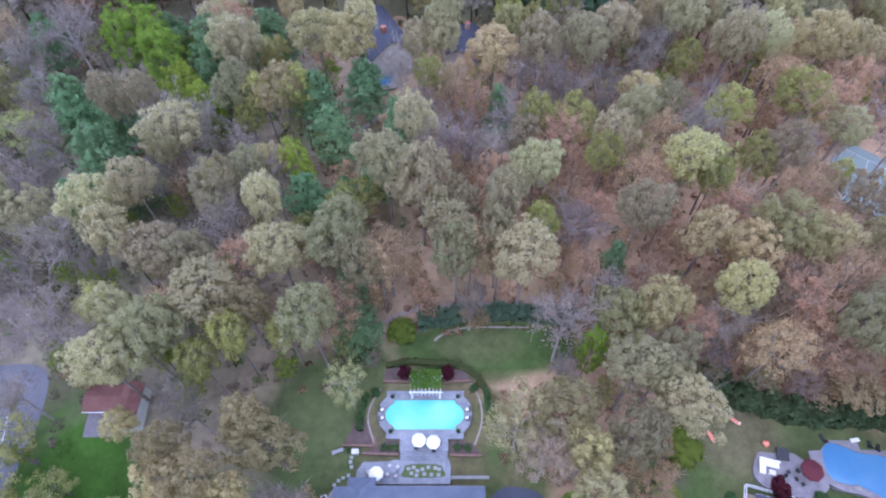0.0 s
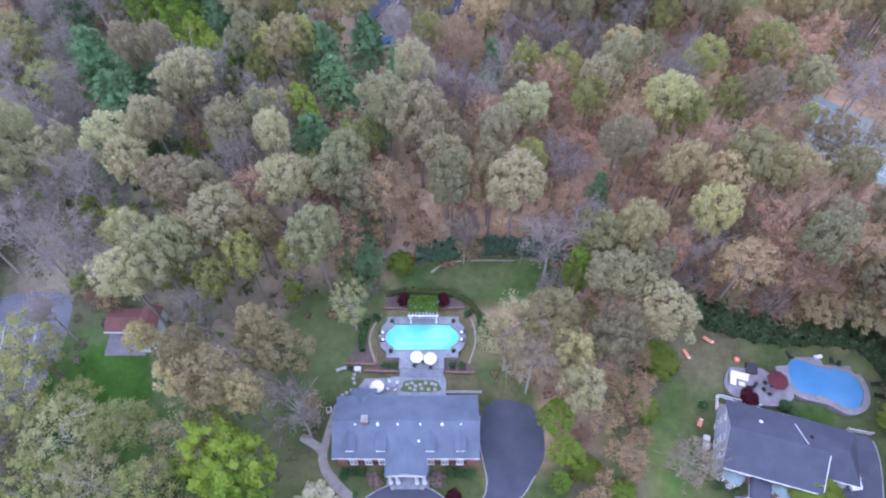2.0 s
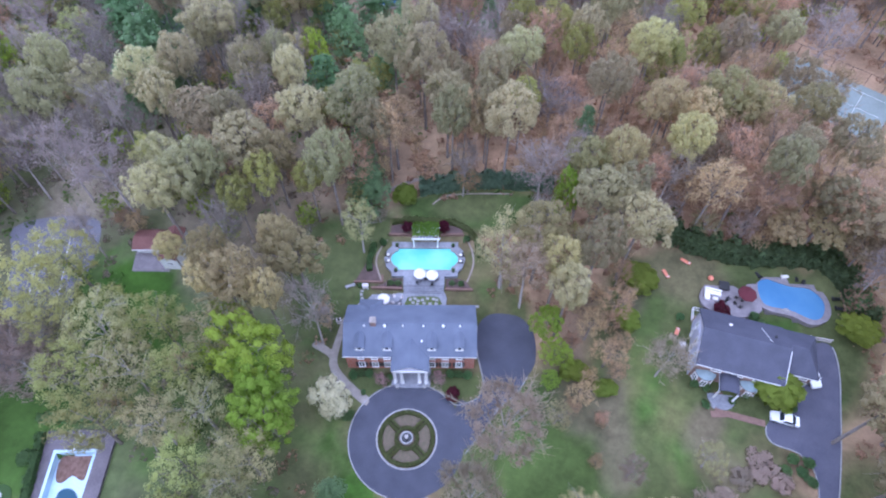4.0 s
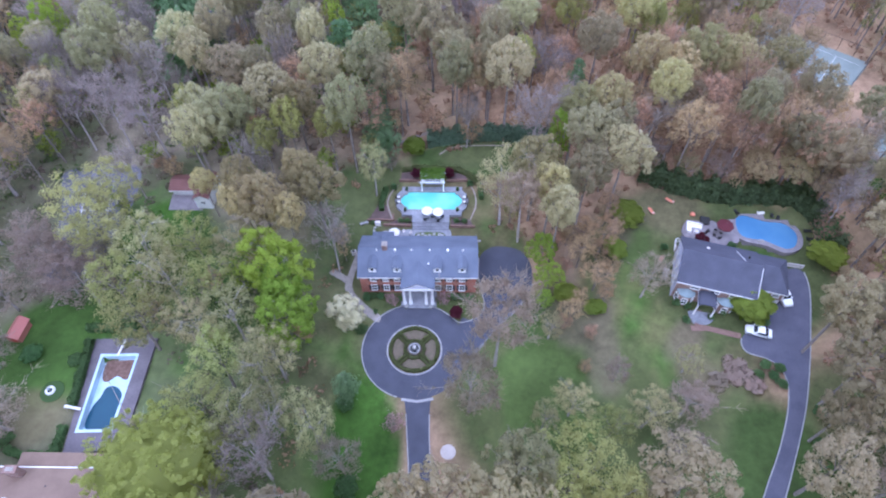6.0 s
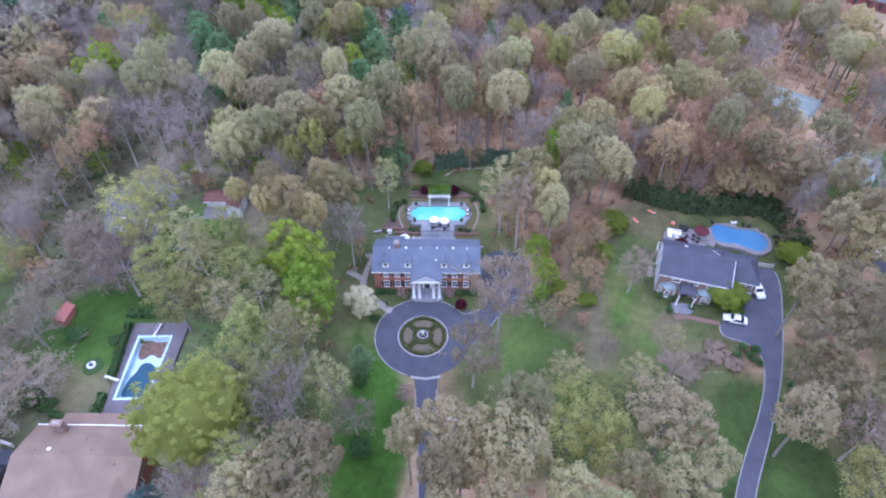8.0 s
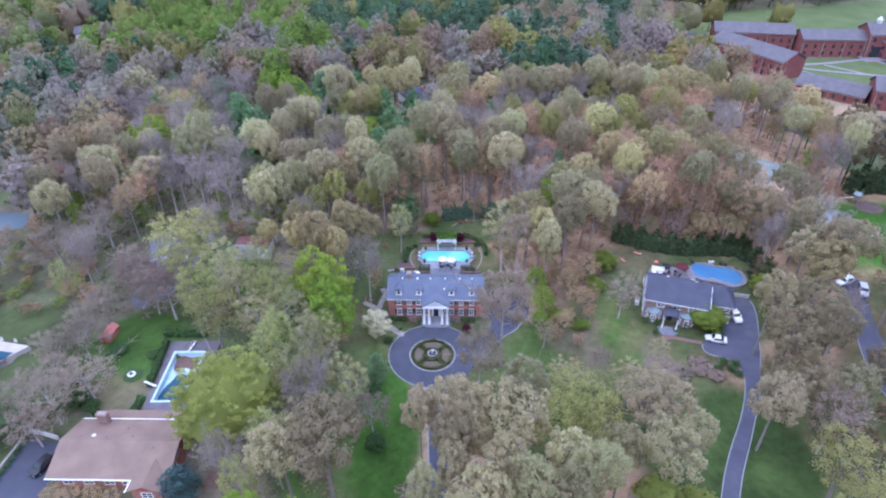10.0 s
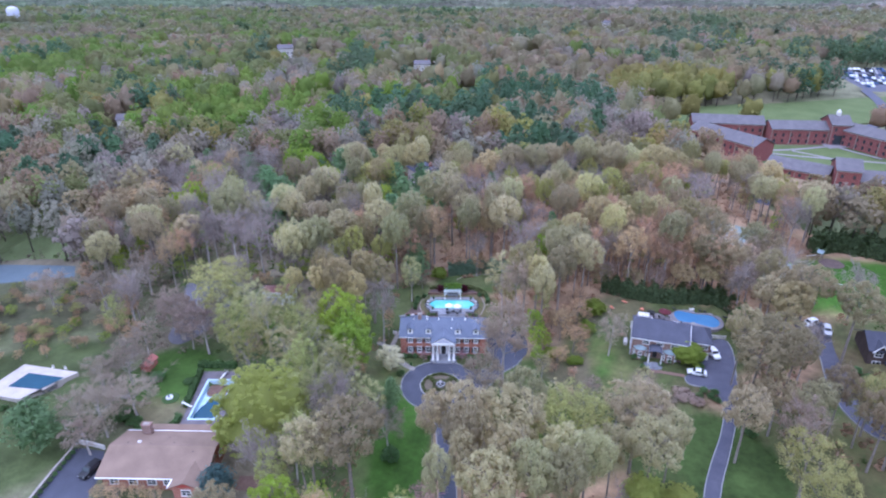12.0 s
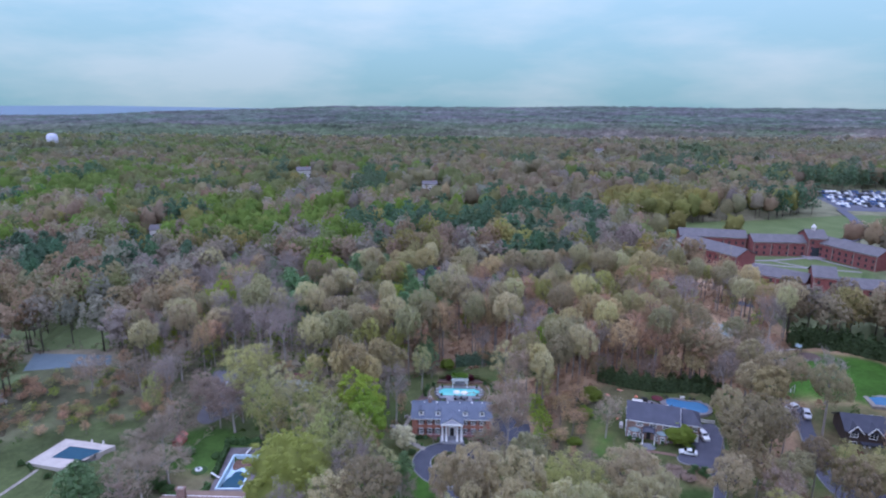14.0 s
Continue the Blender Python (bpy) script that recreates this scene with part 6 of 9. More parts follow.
def dormer(parent, x, y, z):
    body = boxes("dormer", [(x - .62, x + .62, y, y + 1.9, z - .5, z + .95)], WHITE, parent, "white dormer")
    bm = bmesh.new()
    gable_roof(bm, -0.35, 2.6, -.85, .85, z + .9, z + 1.5, 0, .08)
    gable_end(bm, 0, -.7, .7, 0, z + .9, z + 1.45, .1)
    bm.transform(Matrix.Translation((x, y, 0)) @ Matrix.Rotation(radians(90), 4, "Z"))
    part("dormer_roof", bm, ROOF_GREY, body)
    boxes("pane", [(x - .26, x + .26, y - .03, y + .0, z - .0, z + .7)], GLASS, body, "small dark dormer window")
    boxes("trim", [(x - .7, x - .34, y - .05, y - .004, z - .3, z + .95), (x + .34, x + .7, y - .05, y - .004, z - .3, z + .95), (x - .7, x + .7, y - .08, y - .004, z - .42, z - .12)], WHITE, body)


# ---- the brick house ----
HZ = 0.35
house = thing("brick_house", "two-storey red brick house with grey roof and white portico", "house", pose(0, 0, HZ))
hx0, hx1, hy0, hy1 = -10.5, 11.1, 12.1, 20.9
wall_ring("wall", [(hx0, hy0), (hx1, hy0), (hx1, hy1), (hx0, hy1)], -1.0, 5.5, .3, BRICK, house)
bm = bmesh.new()
gable_end(bm, hx0, hy0, hy1, 16.4, 5.5, 8.05, .3)
part("gable", bm, BRICK, house)
bm = bmesh.new()
gable_end(bm, hx1 - .3, hy0, hy1, 16.4, 5.5, 8.05, .3)
part("gable", bm, BRICK, house)
bm = bmesh.new()
gable_roof(bm, hx0 - .3, hx1 + .3, hy0 - .45, hy1 + .5, 5.35, 8.15, 16.4, .2)
part("roof", bm, ROOF_GREY, house)
boxes("ridge_cap", [(hx0 - .3, hx1 + .3, 16.3, 16.5, 8.33, 8.39)], ROOF_GREY, house)
boxes("gutter", [(hx0 - .3, -2.8, hy0 - .53, hy0 - .45, 5.26, 5.42), (3.4, hx1 + .3, hy0 - .53, hy0 - .45, 5.26, 5.42)], WHITE, house, "white front gutter")
boxes("gutter", [(-5.2, hx1 + .3, hy1 + .5, hy1 + .6, 5.3, 5.46)], STONE, house, "grey rear gutter")
boxes("rear_porch_roof", [(-4.6, 10.8, hy1, hy1 + 1.1, 3.0, 3.14)], ROOF_GREY, house)
for x in (-8.0, -5.7, -3.6, 3.95, 6.15, 8.5):
    window(house, x, hy0 - .01, 4.35, .84, 1.2)
    window(house, x, hy0 - .01, 1.6, .9, 1.6)
for y in (14.2, 18.6):
    for z in (1.5, 4.3):
        window(house, hx0 - .01, y, z, 1.0, 1.5, -90)
        window(house, hx1 + .01, y, z, 1.0, 1.5, 90)
for x in (-2, 1, 4, 7, 9.6):
    window(house, x, hy1 + .01, 1.5, 1.2, 1.9, 180, False)
    window(house, x, hy1 + .01, 4.4, 1.0, 1.3, 180, False)
for x in (-8.0, -3.45, 3.95, 8.5):
    dormer(house, x, 12.55, 6.35)
bm = bmesh.new()
gable_roof(bm, -0.6, 5.4, -3.15, 3.15, 5.25, 7.0, 0, .18)
bm.transform(Matrix.Translation((.4, 9.7, 0)) @ Matrix.Rotation(radians(90), 4, "Z"))
portico = part("portico_roof", bm, ROOF_GREY, house)
bm = bmesh.new()
gable_end(bm, 0, -2.95, 2.95, 0, 5.35, 6.9, .25)
bm.transform(Matrix.Translation((.4, 9.25, 0)) @ Matrix.Rotation(radians(90), 4, "Z"))
part("pediment", bm, WHITE, house, "white triangular pediment")
bm = bmesh.new()
gable_end(bm, 0, -2.2, 2.2, 0, 5.55, 6.6, .03)
bm.transform(Matrix.Translation((.4, 9.18, 0)) @ Matrix.Rotation(radians(90), 4, "Z"))
part("tympanum", bm, SIDING, house)
boxes("entablature", [(-2.6, 3.4, 9.1, 9.55, 4.85, 5.33), (-2.6, -2.2, 9.55, 12.1, 4.85, 5.33), (3.0, 3.4, 9.55, 12.1, 4.85, 5.33)], WHITE, house, "white entablature")
for x in (-2.2, -1.05, 1.85, 3.0):
    bm = bmesh.new()
    lathe(bm, [(.36, .3), (.36, .45), (.3, .52), (.27, 2.2), (.22, 4.55), (.3, 4.66), (.34, 4.84)], 14, x, 9.4)
    part("column", bm, WHITE, house, "round white column", True)
boxes("portico_floor", [(-2.9, 3.7, 8.9, 12.1, -.5, .3), (-1.6, 2.4, 8.5, 8.9, -.5, .15)], STONE, house, "pale stone portico floor with steps", .02)
boxes("front_door", [(-.15, .95, 12.02, 12.09, .32, 2.6)], BLACK, house, "dark front door")
boxes("door_surround", [(-.65, -.15, 11.98, 12.09, .32, 2.75), (.95, 1.45, 11.98, 12.09, .32, 2.75), (-.65, 1.45, 11.95, 12.09, 2.75, 3.1)], WHITE, house)
window(house, .4, 12.08, 4.15, 1.1, 1.2, 0, False)
for x in (-1.5, 2.3):
    window(house, x, 12.08, 1.6, .8, 1.7, 0, False)
boxes("chimney", [(-6.25, -5.35, 15.9, 16.9, 7.2, 9.3), (-6.33, -5.27, 15.82, 16.98, 9.3, 9.5)], BRICK_BROWN, house, "brick chimney with pale cap", .02)
boxes("chimney_cap", [(-6.1, -5.5, 16.05, 16.75, 9.5, 9.75)], STONE_WARM, house)
for x, r in ((-7.3, .14), (-3.9, .26), (-.9, .16), (2.5, .16), (5.8, .26), (8.6, .16)):
    bm = bmesh.new()
    lathe(bm, [(r, 7.95), (r, 8.3), (r * .8, 8.42), (r * .3, 8.5)], 10, x, 15.95)
    part("roof_vent", bm, WHITE, house, "white roof vent", True)
boxes("roof_vent", [(2.15, 2.4, 13.7, 13.95, 6.4, 7.05)], WHITE, house, "white roof vent")
wall_ring("rear_bay", [(-8.6, 20.9), (-5.0, 20.9), (-5.0, 22.4), (-8.6, 22.4)], -.5, 4.9, .25, BRICK, house)
bm = bmesh.new()
gable_roof(bm, -1.6, 5.0, -2.1, 2.1, 4.9, 6.4, 0, .15, 2.2, 0)
bm.transform(Matrix.Translation((-6.8, 24.2 - 5.0 + 3.6 - 1.6, 0)) @ Matrix.Rotation(radians(-90), 4, "Z"))
part("bay_roof", bm, ROOF_GREY, house)
for k in range(3):
    bm = bmesh.new()
    slab_mesh(bm, [(11.2 + .02, 20.4 - k), (12.0, 20.4 - k), (12.0, 21.2 - k), (11.2 + .02, 21.2 - k)], -.2, .5 - .17 * k)
    part("side_step", bm, STONE, house)

# ---- pool garden of the brick house ----
PZ, TZ = 3.0, 1.85
pool_deck = thing("pool_deck", "pale bluestone pool deck with rounded ends", "pool deck", kind="structure")
bm = bmesh.new()
slab_mesh(bm, MAIN_DECK, 1.2, PZ, MAIN_POOL)
part("deck", bm, STONE, pool_deck)
bm = bmesh.new()
grow = [(2.2 + (x - 2.2) * 1.03, 33.05 + (y - 33.05) * 1.05) for x, y in MAIN_POOL]
slab_mesh(bm, grow, PZ - .05, PZ + .05, MAIN_POOL)
part("coping", bm, STONE_WARM, pool_deck, "paler stone coping")
swimming_pool = thing("swimming_pool", "heated turquoise swimming pool with rounded ends", "pool")
bm = bmesh.new()
slab_mesh(bm, [(2.2 + (x - 2.2) * .998, 33.05 + (y - 33.05) * .998) for x, y in MAIN_POOL], PZ - 1.6, PZ - .16)
part("water", bm, WATER_POOL, swimming_pool)
for x in (-3.1, 7.6):
    for y in (30.2, 35.9):
        pot = thing("planter_pot", "dark round planter pot at the pool corner", "planter", pose(x, y, PZ), "pool pots")
        bm = bmesh.new()
        lathe(bm, [(.2, 0), (.3, .35), (.34, .5), (.3, .5), (.26, .42)], 12)
        part("pot", bm, BLACK, pot, "", True)
        part_me = tri_mesh("plant", leaf_tris(np.random.default_rng(3), np.random.default_rng(4).normal(size=(60, 3)) * (.16, .16, .14) + (0, 0, .65), np.random.default_rng(5).normal(size=(60, 3)), .22), LEAF_HEDGE)
        new("plant", part_me).parent = pot
for i in range(5):
    st = boxes("pavement_step", [(-1.5, 5.9, 26.15 + i * .24, 27.35 - .004 * i, PZ - 1.2, TZ + .19 * (i + 1))], STONE)
    tagged(st, "broad stone step up to the pool deck", "step", "pool steps", "structure")
PATIO = [(-8.3, 22.6), (6.3, 22.6), (6.4, 25.2), (6.1, 26.4), (-1.7, 26.6), (-3.2, 26.0), (-7.3, 25.9), (-8.2, 24.6)]
GARDEN = smooth_loop([(-.9, 24.7), (-.2, 25.5), (4.4, 25.5), (5.2, 24.7), (5.1, 23.7), (-.8, 23.6)], 4)
patio = thing("patio", "grey stone patio behind the brick house", "patio", kind="structure")
bm = bmesh.new()
slab_mesh(bm, PATIO, .6, TZ, GARDEN)
part("paving", bm, STONE, patio)
bm = bmesh.new()
slab_mesh(bm, GARDEN, 1.0, TZ - .04)
bed = part("garden_bed", bm, GRASS)
tagged(bed, "small oval lawn set with square stones", "garden bed", kind="structure")
rng = np.random.default_rng(21)
spots = [(-.2, 24.9), (.3, 24.2), (.6, 25.1), (1.2, 24.6), (1.1, 23.9), (2.0, 24.8), (2.3, 24.1), (2.9, 25.1), (3.4, 24.0), (4.0, 25.0), (4.6, 24.8), (4.5, 24.0)]
for x, y in spots:
    s = .3
    ob = boxes("stepping_stone", [(x - s, x + s, y - s * .9, y + s * .9, TZ - .1, TZ + .03)], KERB, None, "", .02)
    tagged(ob, "square pale stepping stone in the oval bed", "stepping stone", "bed stones")
for i in range(16):
    x = 6.6 + i * .37
    z = terrain(x, 23.7)
    ob = boxes("stepping_stone", [(x - .15, x + .15, 23.45, 23.95, z - .1, max(z, 1.0) + .1)], KERB, None, "", .02)
    tagged(ob, "pale stone in the path along the house", "stepping stone", "path stones")
for x, y in ((-9.2, 26.6), (-9.3, 25.9), (-9.1, 25.2), (-9.5, 24.0), (-10.3, 23.6), (-11.0, 23.2), (-11.6, 22.6)):
    z = terrain(x, y)
    tagged(boxes("stepping_stone", [(x - .28, x + .28, y - .25, y + .25, z - .1, z + .08)], KERB, None, "", .02), "grey stepping stone in the grass", "stepping stone", "grass stones")


def umbrella(x, y, z, r, cloth=CANVAS, label="open white canvas patio umbrella", group="white umbrellas", ribs=8):
    um = thing("patio_umbrella", label, "umbrella", pose(x, y, z, 0, 0, 17), group)
    bm = bmesh.new()
    rings = [(r, 2.25), (r * .98, 2.4), (r * .5, 2.72), (.08, 2.95)]
    lathe(bm, rings, ribs)
    part("canopy", bm, cloth, um)
    bm = bmesh.new()
    tube(bm, (0, 0, 0), (0, 0, 3.02), .035, n=8)
    part("pole", bm, WOOD, um)
    bm = bmesh.new()
    lathe(bm, [(.3, 0), (.3, .07), (.08, .16)], 12)
    part("base", bm, BLACK, um)
    return um


umbrella(1.5, 28.3, PZ, 1.15)
umbrella(3.75, 28.0, PZ, 1.15)
umbrella(-4.9, 23.6, TZ, 1.15)


def patio_table(x, y, z, r=.6):
    t = thing("patio_table", "round grey stone-topped garden table", "table", pose(x, y, z))
    bm = bmesh.new()
    lathe(bm, [(r, .7), (r, .74)], 16)
    part("tabletop", bm, STONE, t)
    for a in range(4):
        bm = bmesh.new()
        tube(bm, (.25 * math.cos(a * 1.57), .25 * math.sin(a * 1.57), .7), (.45 * math.cos(a * 1.57), .45 * math.sin(a * 1.57), 0), .025)
        part("leg", bm, STONE, t)


def patio_chair(x, y, z, turn, material=CONCRETE, label="pale grey metal garden chair"):
    c = thing("garden_chair", label, "chair", pose(x, y, z, 0, 0, turn), "garden chairs")
    boxes("seat", [(-.25, .25, -.25, .25, .4, .45)], material, c, "", .01)
    boxes("backrest", [(-.25, .25, .2, .25, .45, .95)], material, c, "", .01)
    for sx in (-.21, .21):
        for sy in (-.21, .21):
            boxes("leg", [(sx - .02, sx + .02, sy - .02, sy + .02, 0, .4)], material, c)


patio_table(-2.6, 24.5, TZ)
for k in range(4):
    patio_chair(-2.6 + .95 * math.cos(k * 1.57 + .6), 24.5 + .95 * math.sin(k * 1.57 + .6), TZ, math.degrees(k * 1.57 + .6) - 90)
patio_chair(-6.3, 24.3, TZ, 60)
patio_table(1.5, 28.3, PZ, .5)
patio_table(3.75, 28.0, PZ, .5)
for k in range(3):
    patio_chair(1.5 + .9 * math.cos(k * 2.1), 28.3 + .8 * math.sin(k * 2.1), PZ, math.degrees(k * 2.1) - 90, BLACK, "dark metal garden chair")
    patio_chair(3.75 + .9 * math.cos(k * 2.1 + .5), 28.0 + .8 * math.sin(k * 2.1 + .5), PZ, math.degrees(k * 2.1 + .5) - 90, BLACK, "dark metal garden chair")


def lounger(x, y, z, turn, frame_m=BLACK, pad=CANVAS, label="pool lounger with white cushion and dark frame"):
    s = thing("sun_lounger", label, "lounger", pose(x, y, z, 0, 0, turn), "sun loungers")
    boxes("frame", [(-.32, .32, -.9, .55, .22, .28)], frame_m, s)
    boxes("cushion", [(-.29, .29, -.85, .3, .28, .36)], pad, s, "", .02)
    bm = bmesh.new()
    box(bm, -.29, .29, 0, .65, 0, .08, Matrix.Translation((0, .3, .3)) @ Matrix.Rotation(radians(42), 4, "X"))
    part("backrest", bm, pad, s)
    for sx in (-.28, .28):
        for sy in (-.8, .45):
            boxes("leg", [(sx - .03, sx + .03, sy - .03, sy + .03, 0, .22)], frame_m, s)


for x, y, a in ((-4.75, 33.8, 80), (-4.65, 32.4, 100), (9.15, 33.8, -80), (9.1, 32.4, -100)):
    pc = thing("pool_chair", "low black pool chair with a white cushion", "chair", pose(x, y, PZ, 0, 0, a), "pool chairs")
    boxes("seat", [(-.36, .36, -.4, .4, .2, .3)], BLACK, pc, "", .02)
    boxes("cushion", [(-.26, .26, -.34, .18, .3, .42)], CANVAS, pc, "white cushion", .03)
    boxes("backrest", [(-.36, .36, .3, .42, .3, .8)], BLACK, pc, "", .02)
    for sx in (-.32, .32):
        for sy in (-.35, .35):
            boxes("leg", [(sx - .03, sx + .03, sy - .03, sy + .03, 0, .2)], BLACK, pc)

pergola = thing("pergola", "white pool pergola roofed with green vines", "pergola", pose(2.4, 37.2, PZ))
for sx in (-2.25, 2.25):
    for sy in (-1.4, 1.3):
        boxes("post", [(sx - .1, sx + .1, sy - .1, sy + .1, 0, 2.5), (sx - .16, sx + .16, sy - .16, sy + .16, 0, .2)], WHITE, pergola)
for sy in (-1.4, 1.3):
    boxes("beam", [(-2.7, 2.7, sy - .07, sy + .07, 2.5, 2.72)], WHITE, pergola)
for i in range(9):
    x = -2.4 + i * .6
    boxes("rafter", [(x - .04, x + .04, -2.0, 1.9, 2.72, 2.9)], WHITE, pergola)
rng = np.random.default_rng(22)
n = 900
pv = np.column_stack([rng.uniform(-2.5, 2.5, n), rng.uniform(-.9, 2.2, n), 2.95 + .22 * np.abs(rng.normal(size=n))])
new("vine", tri_mesh("vine", leaf_tris(rng, pv, np.tile((0, 0, 1.0), (n, 1)), .34, .6), LEAF_VINE)).parent = pergola
boxes("back_wall", [(-2.4, 2.4, 1.25, 1.45, 0, 2.2)], WHITE, pergola)
boxes("counter", [(-1.6, 1.6, .2, .8, 0, .95)], STONE, pergola)


def hedge(line, width, height, material=LEAF_HEDGE, label="clipped evergreen hedge", dens=16, leaf=.42, wobble=.12, name="hedge", z=None):
    """A leafy body along a line: a dark core with clumps all over its skin."""
    rng = np.random.default_rng(int(abs(line[0][0] * 10 + line[0][1])) + 1)
    pts, outs = [], []
    core = bmesh.new()
    for (x0, y0), (x1, y1) in zip(line, line[1:]):
        L = math.hypot(x1 - x0, y1 - y0)
        dx, dy = (x1 - x0) / L, (y1 - y0) / L
        n = max(12, int(L * (width + 2 * height) * dens))
        s, w = rng.uniform(0, L, n), rng.uniform(-1, 1, n)
        face = rng.uniform(0, width + 2 * height, n)
        top = face < width
        lat = np.where(top, w * width / 2, np.sign(w) * width / 2)
        hh = np.where(top, height, rng.uniform(0.05, 1, n) * height)
        bulge = 1 + wobble * np.sin(s * 1.9 + x0) + rng.normal(size=n) * wobble * .5
        px_, py_ = x0 + dx * s - dy * lat * bulge, y0 + dy * s + dx * lat * bulge
        base = terrain_many(px_, py_) if z is None else np.full(n, z)
        pts.append(np.column_stack([px_, py_, base + hh * bulge]))
        outs.append(np.column_stack([np.where(top, 0, -dy * np.sign(w)), np.where(top, 0, dx * np.sign(w)), np.where(top, 1.0, .3)]))
        k = max(1, int(L / 2.5))
        for i in range(k):
            a, b = L * i / k, L * (i + 1) / k
            zz = min(terrain(x0 + dx * a, y0 + dy * a), terrain(x0 + dx * b, y0 + dy * b)) if z is None else z
            box(core, a, b, -width * .42, width * .42, -.2, height * .9, Matrix.Translation((x0, y0, zz)) @ Matrix.Rotation(math.atan2(dy, dx), 4, "Z"))
    ob = thing(name, label, "hedge")
    part("core", core, material, ob)
    new("leaves", tri_mesh("leaves", leaf_tris(rng, np.concatenate(pts), np.concatenate(outs), leaf, .7), material)).parent = ob
    return ob


def low_wall(line, h, material=BRICK_FLAT, w=.35, label="low brick retaining wall", z=None):
    return ribbon("retaining_wall", line, w, material, 0.0, h, False, label, "wall")


hedge([(1.0, 48.2), (8.0, 49.2), (15.0, 49.6), (22.7, 49.0), (27.5, 48.0)], 2.0, 3.0, LEAF_NORTH, "dark evergreen hedge curving along the woods", 12, .6)
hedge([(-4.4, 41.2), (-.7, 41.8), (7.4, 41.3), (10.6, 39.6), (12.2, 37.0)], .9, .8, LEAF_BOX, "low clipped box hedge round the pool garden", 22, .32)
hedge([(12.2, 37.0), (12.6, 33.5)], .8, 1.2, LEAF_HEDGE, "clipped hedge beside the pool garden", 22, .32)
hedge([(-7.4, 36.5), (-8.2, 32.5), (-8.0, 30.5)], .9, 1.0, LEAF_HEDGE, "clipped hedge beside the pool garden", 22, .32)
low_wall([(-4.8, 38.5), (-2.6, 38.5), (-.4, 38.4)], .6)
low_wall([(5.2, 38.4), (7.4, 38.5), (9.7, 38.5)], .6)
low_wall([(-7.5, 27.1), (-4.6, 27.0), (-1.8, 26.9)], .55)
low_wall([(6.2, 26.9), (8.6, 26.8), (11.2, 26.8)], .55)
low_wall([(-10.8, 28.3), (-8.0, 28.3), (-5.5, 28.2)], .45)
low_wall([(-5.5, 28.2), (-5.6, 29.6)], .45)
ribbon("pavement_garden_path", smooth_loop([(-5.1, 37.4), (-6.6, 34.7), (-6.9, 32.2), (-6.1, 29.6), (-5.7, 28.6)], 4, False), .3, STONE_PATH, .07, label="narrow curving stone edge path", category="path")
ribbon("pavement_garden_path", smooth_loop([(9.9, 38.2), (11.2, 35.2), (11.4, 31.9), (10.2, 28.4)], 4, False), .3, STONE_PATH, .07, label="narrow curving stone edge path", category="path")
for outline in ([(-4.6, 38.8), (-.6, 38.7), (-.9, 41.2), (-4.4, 40.8)], [(5.4, 38.7), (9.6, 38.8), (9.4, 40.2), (5.8, 40.9)], [(-10.6, 28.5), (-5.7, 28.5), (-6.4, 31.0), (-8.4, 33.0)],
                [(-7.3, 27.3), (-1.9, 27.2), (-1.9, 29.0), (-4.2, 29.0), (-5.4, 28.0)], [(6.3, 27.2), (11.0, 27.1), (10.0, 28.6), (8.7, 29.0), (6.3, 29.0)]):
    drape("ground_mulch_bed", outline, MULCH, .06, 1.5, None, "reddish mulch planting bed", "planting bed")
ribbon("pavement_wood_edge", smooth_loop([(-8.0, 46.8), (-3.0, 49.8), (2.0, 51.4), (10.0, 51.6), (20.0, 51.2), (27.0, 49.0)], 4, False), .9, STONE_PATH, .08, label="tan trodden path behind the hedge", category="path")
ribbon("pavement_lawn_edge", smooth_loop([(3.6, 45.4), (5.2, 46.6), (7.6, 47.4), (13.0, 47.6), (19.6, 47.4)], 4, False), .35, STONE_PATH, .08, label="tan stone edging between hedge and lawn", category="path")
plant("limebush", -1.9, 46.6, 2.6, 3.4, "broad yellow-green bush at the hedge end")
plant("pine", -8.6, 45.0, 4.4, 13.0, "broad blue-green conifer beside the upper lawn")
for x, y, r in ((-1.2, 39.6, 1.3), (5.9, 39.6, 1.3)):
    plant("wine", x, y, r, 2.4)
for x, y, r, h in ((-2.6, 28.0, .7, .9), (-4.0, 28.0, .7, .9), (7.4, 28.0, .7, .9), (9.0, 27.9, .7, .9), (-5.8, 36.5, .8, 1.4), (10.2, 37.2, .8, 1.4), (-9.6, 27.6, .6, .8)):
    plant("shrub", x, y, r, h)
boxy = thing("pump_box", "white pool equipment box on the grass", "equipment box", pose(-8.6, 27.3, terrain(-8.6, 27.3)))
boxes("cabinet", [(-.5, .5, -.35, .35, -.2, .8)], WHITE, boxy, "", .03)
boxes("lid", [(-.54, .54, -.39, .39, .8, .88)], CONCRETE, boxy, "", .02)
bench = thing("garden_bench", "grey stone garden bench on the lawn", "bench", pose(-11.4, 27.4, terrain(-11.4, 27.4), 0, 0, 20))
boxes("seat", [(-.9, .9, -.3, .3, .4, .5)], KERB, bench, "", .02)
for sx in (-.6, .6):
    boxes("leg", [(sx - .12, sx + .12, -.25, .25, -.1, .4)], KERB, bench)
unit = thing("air_conditioner", "pale air conditioning unit beside the house", "air conditioner", pose(-12.9, 20.6, terrain(-12.9, 20.6), 0, 0, 15))
boxes("case", [(-.45, .45, -.4, .4, -.1, .85)], CONCRETE, unit, "", .03)
bm = bmesh.new()
lathe(bm, [(.32, .85), (.32, .89)], 16)
part("fan_grille", bm, BLACK, unit)

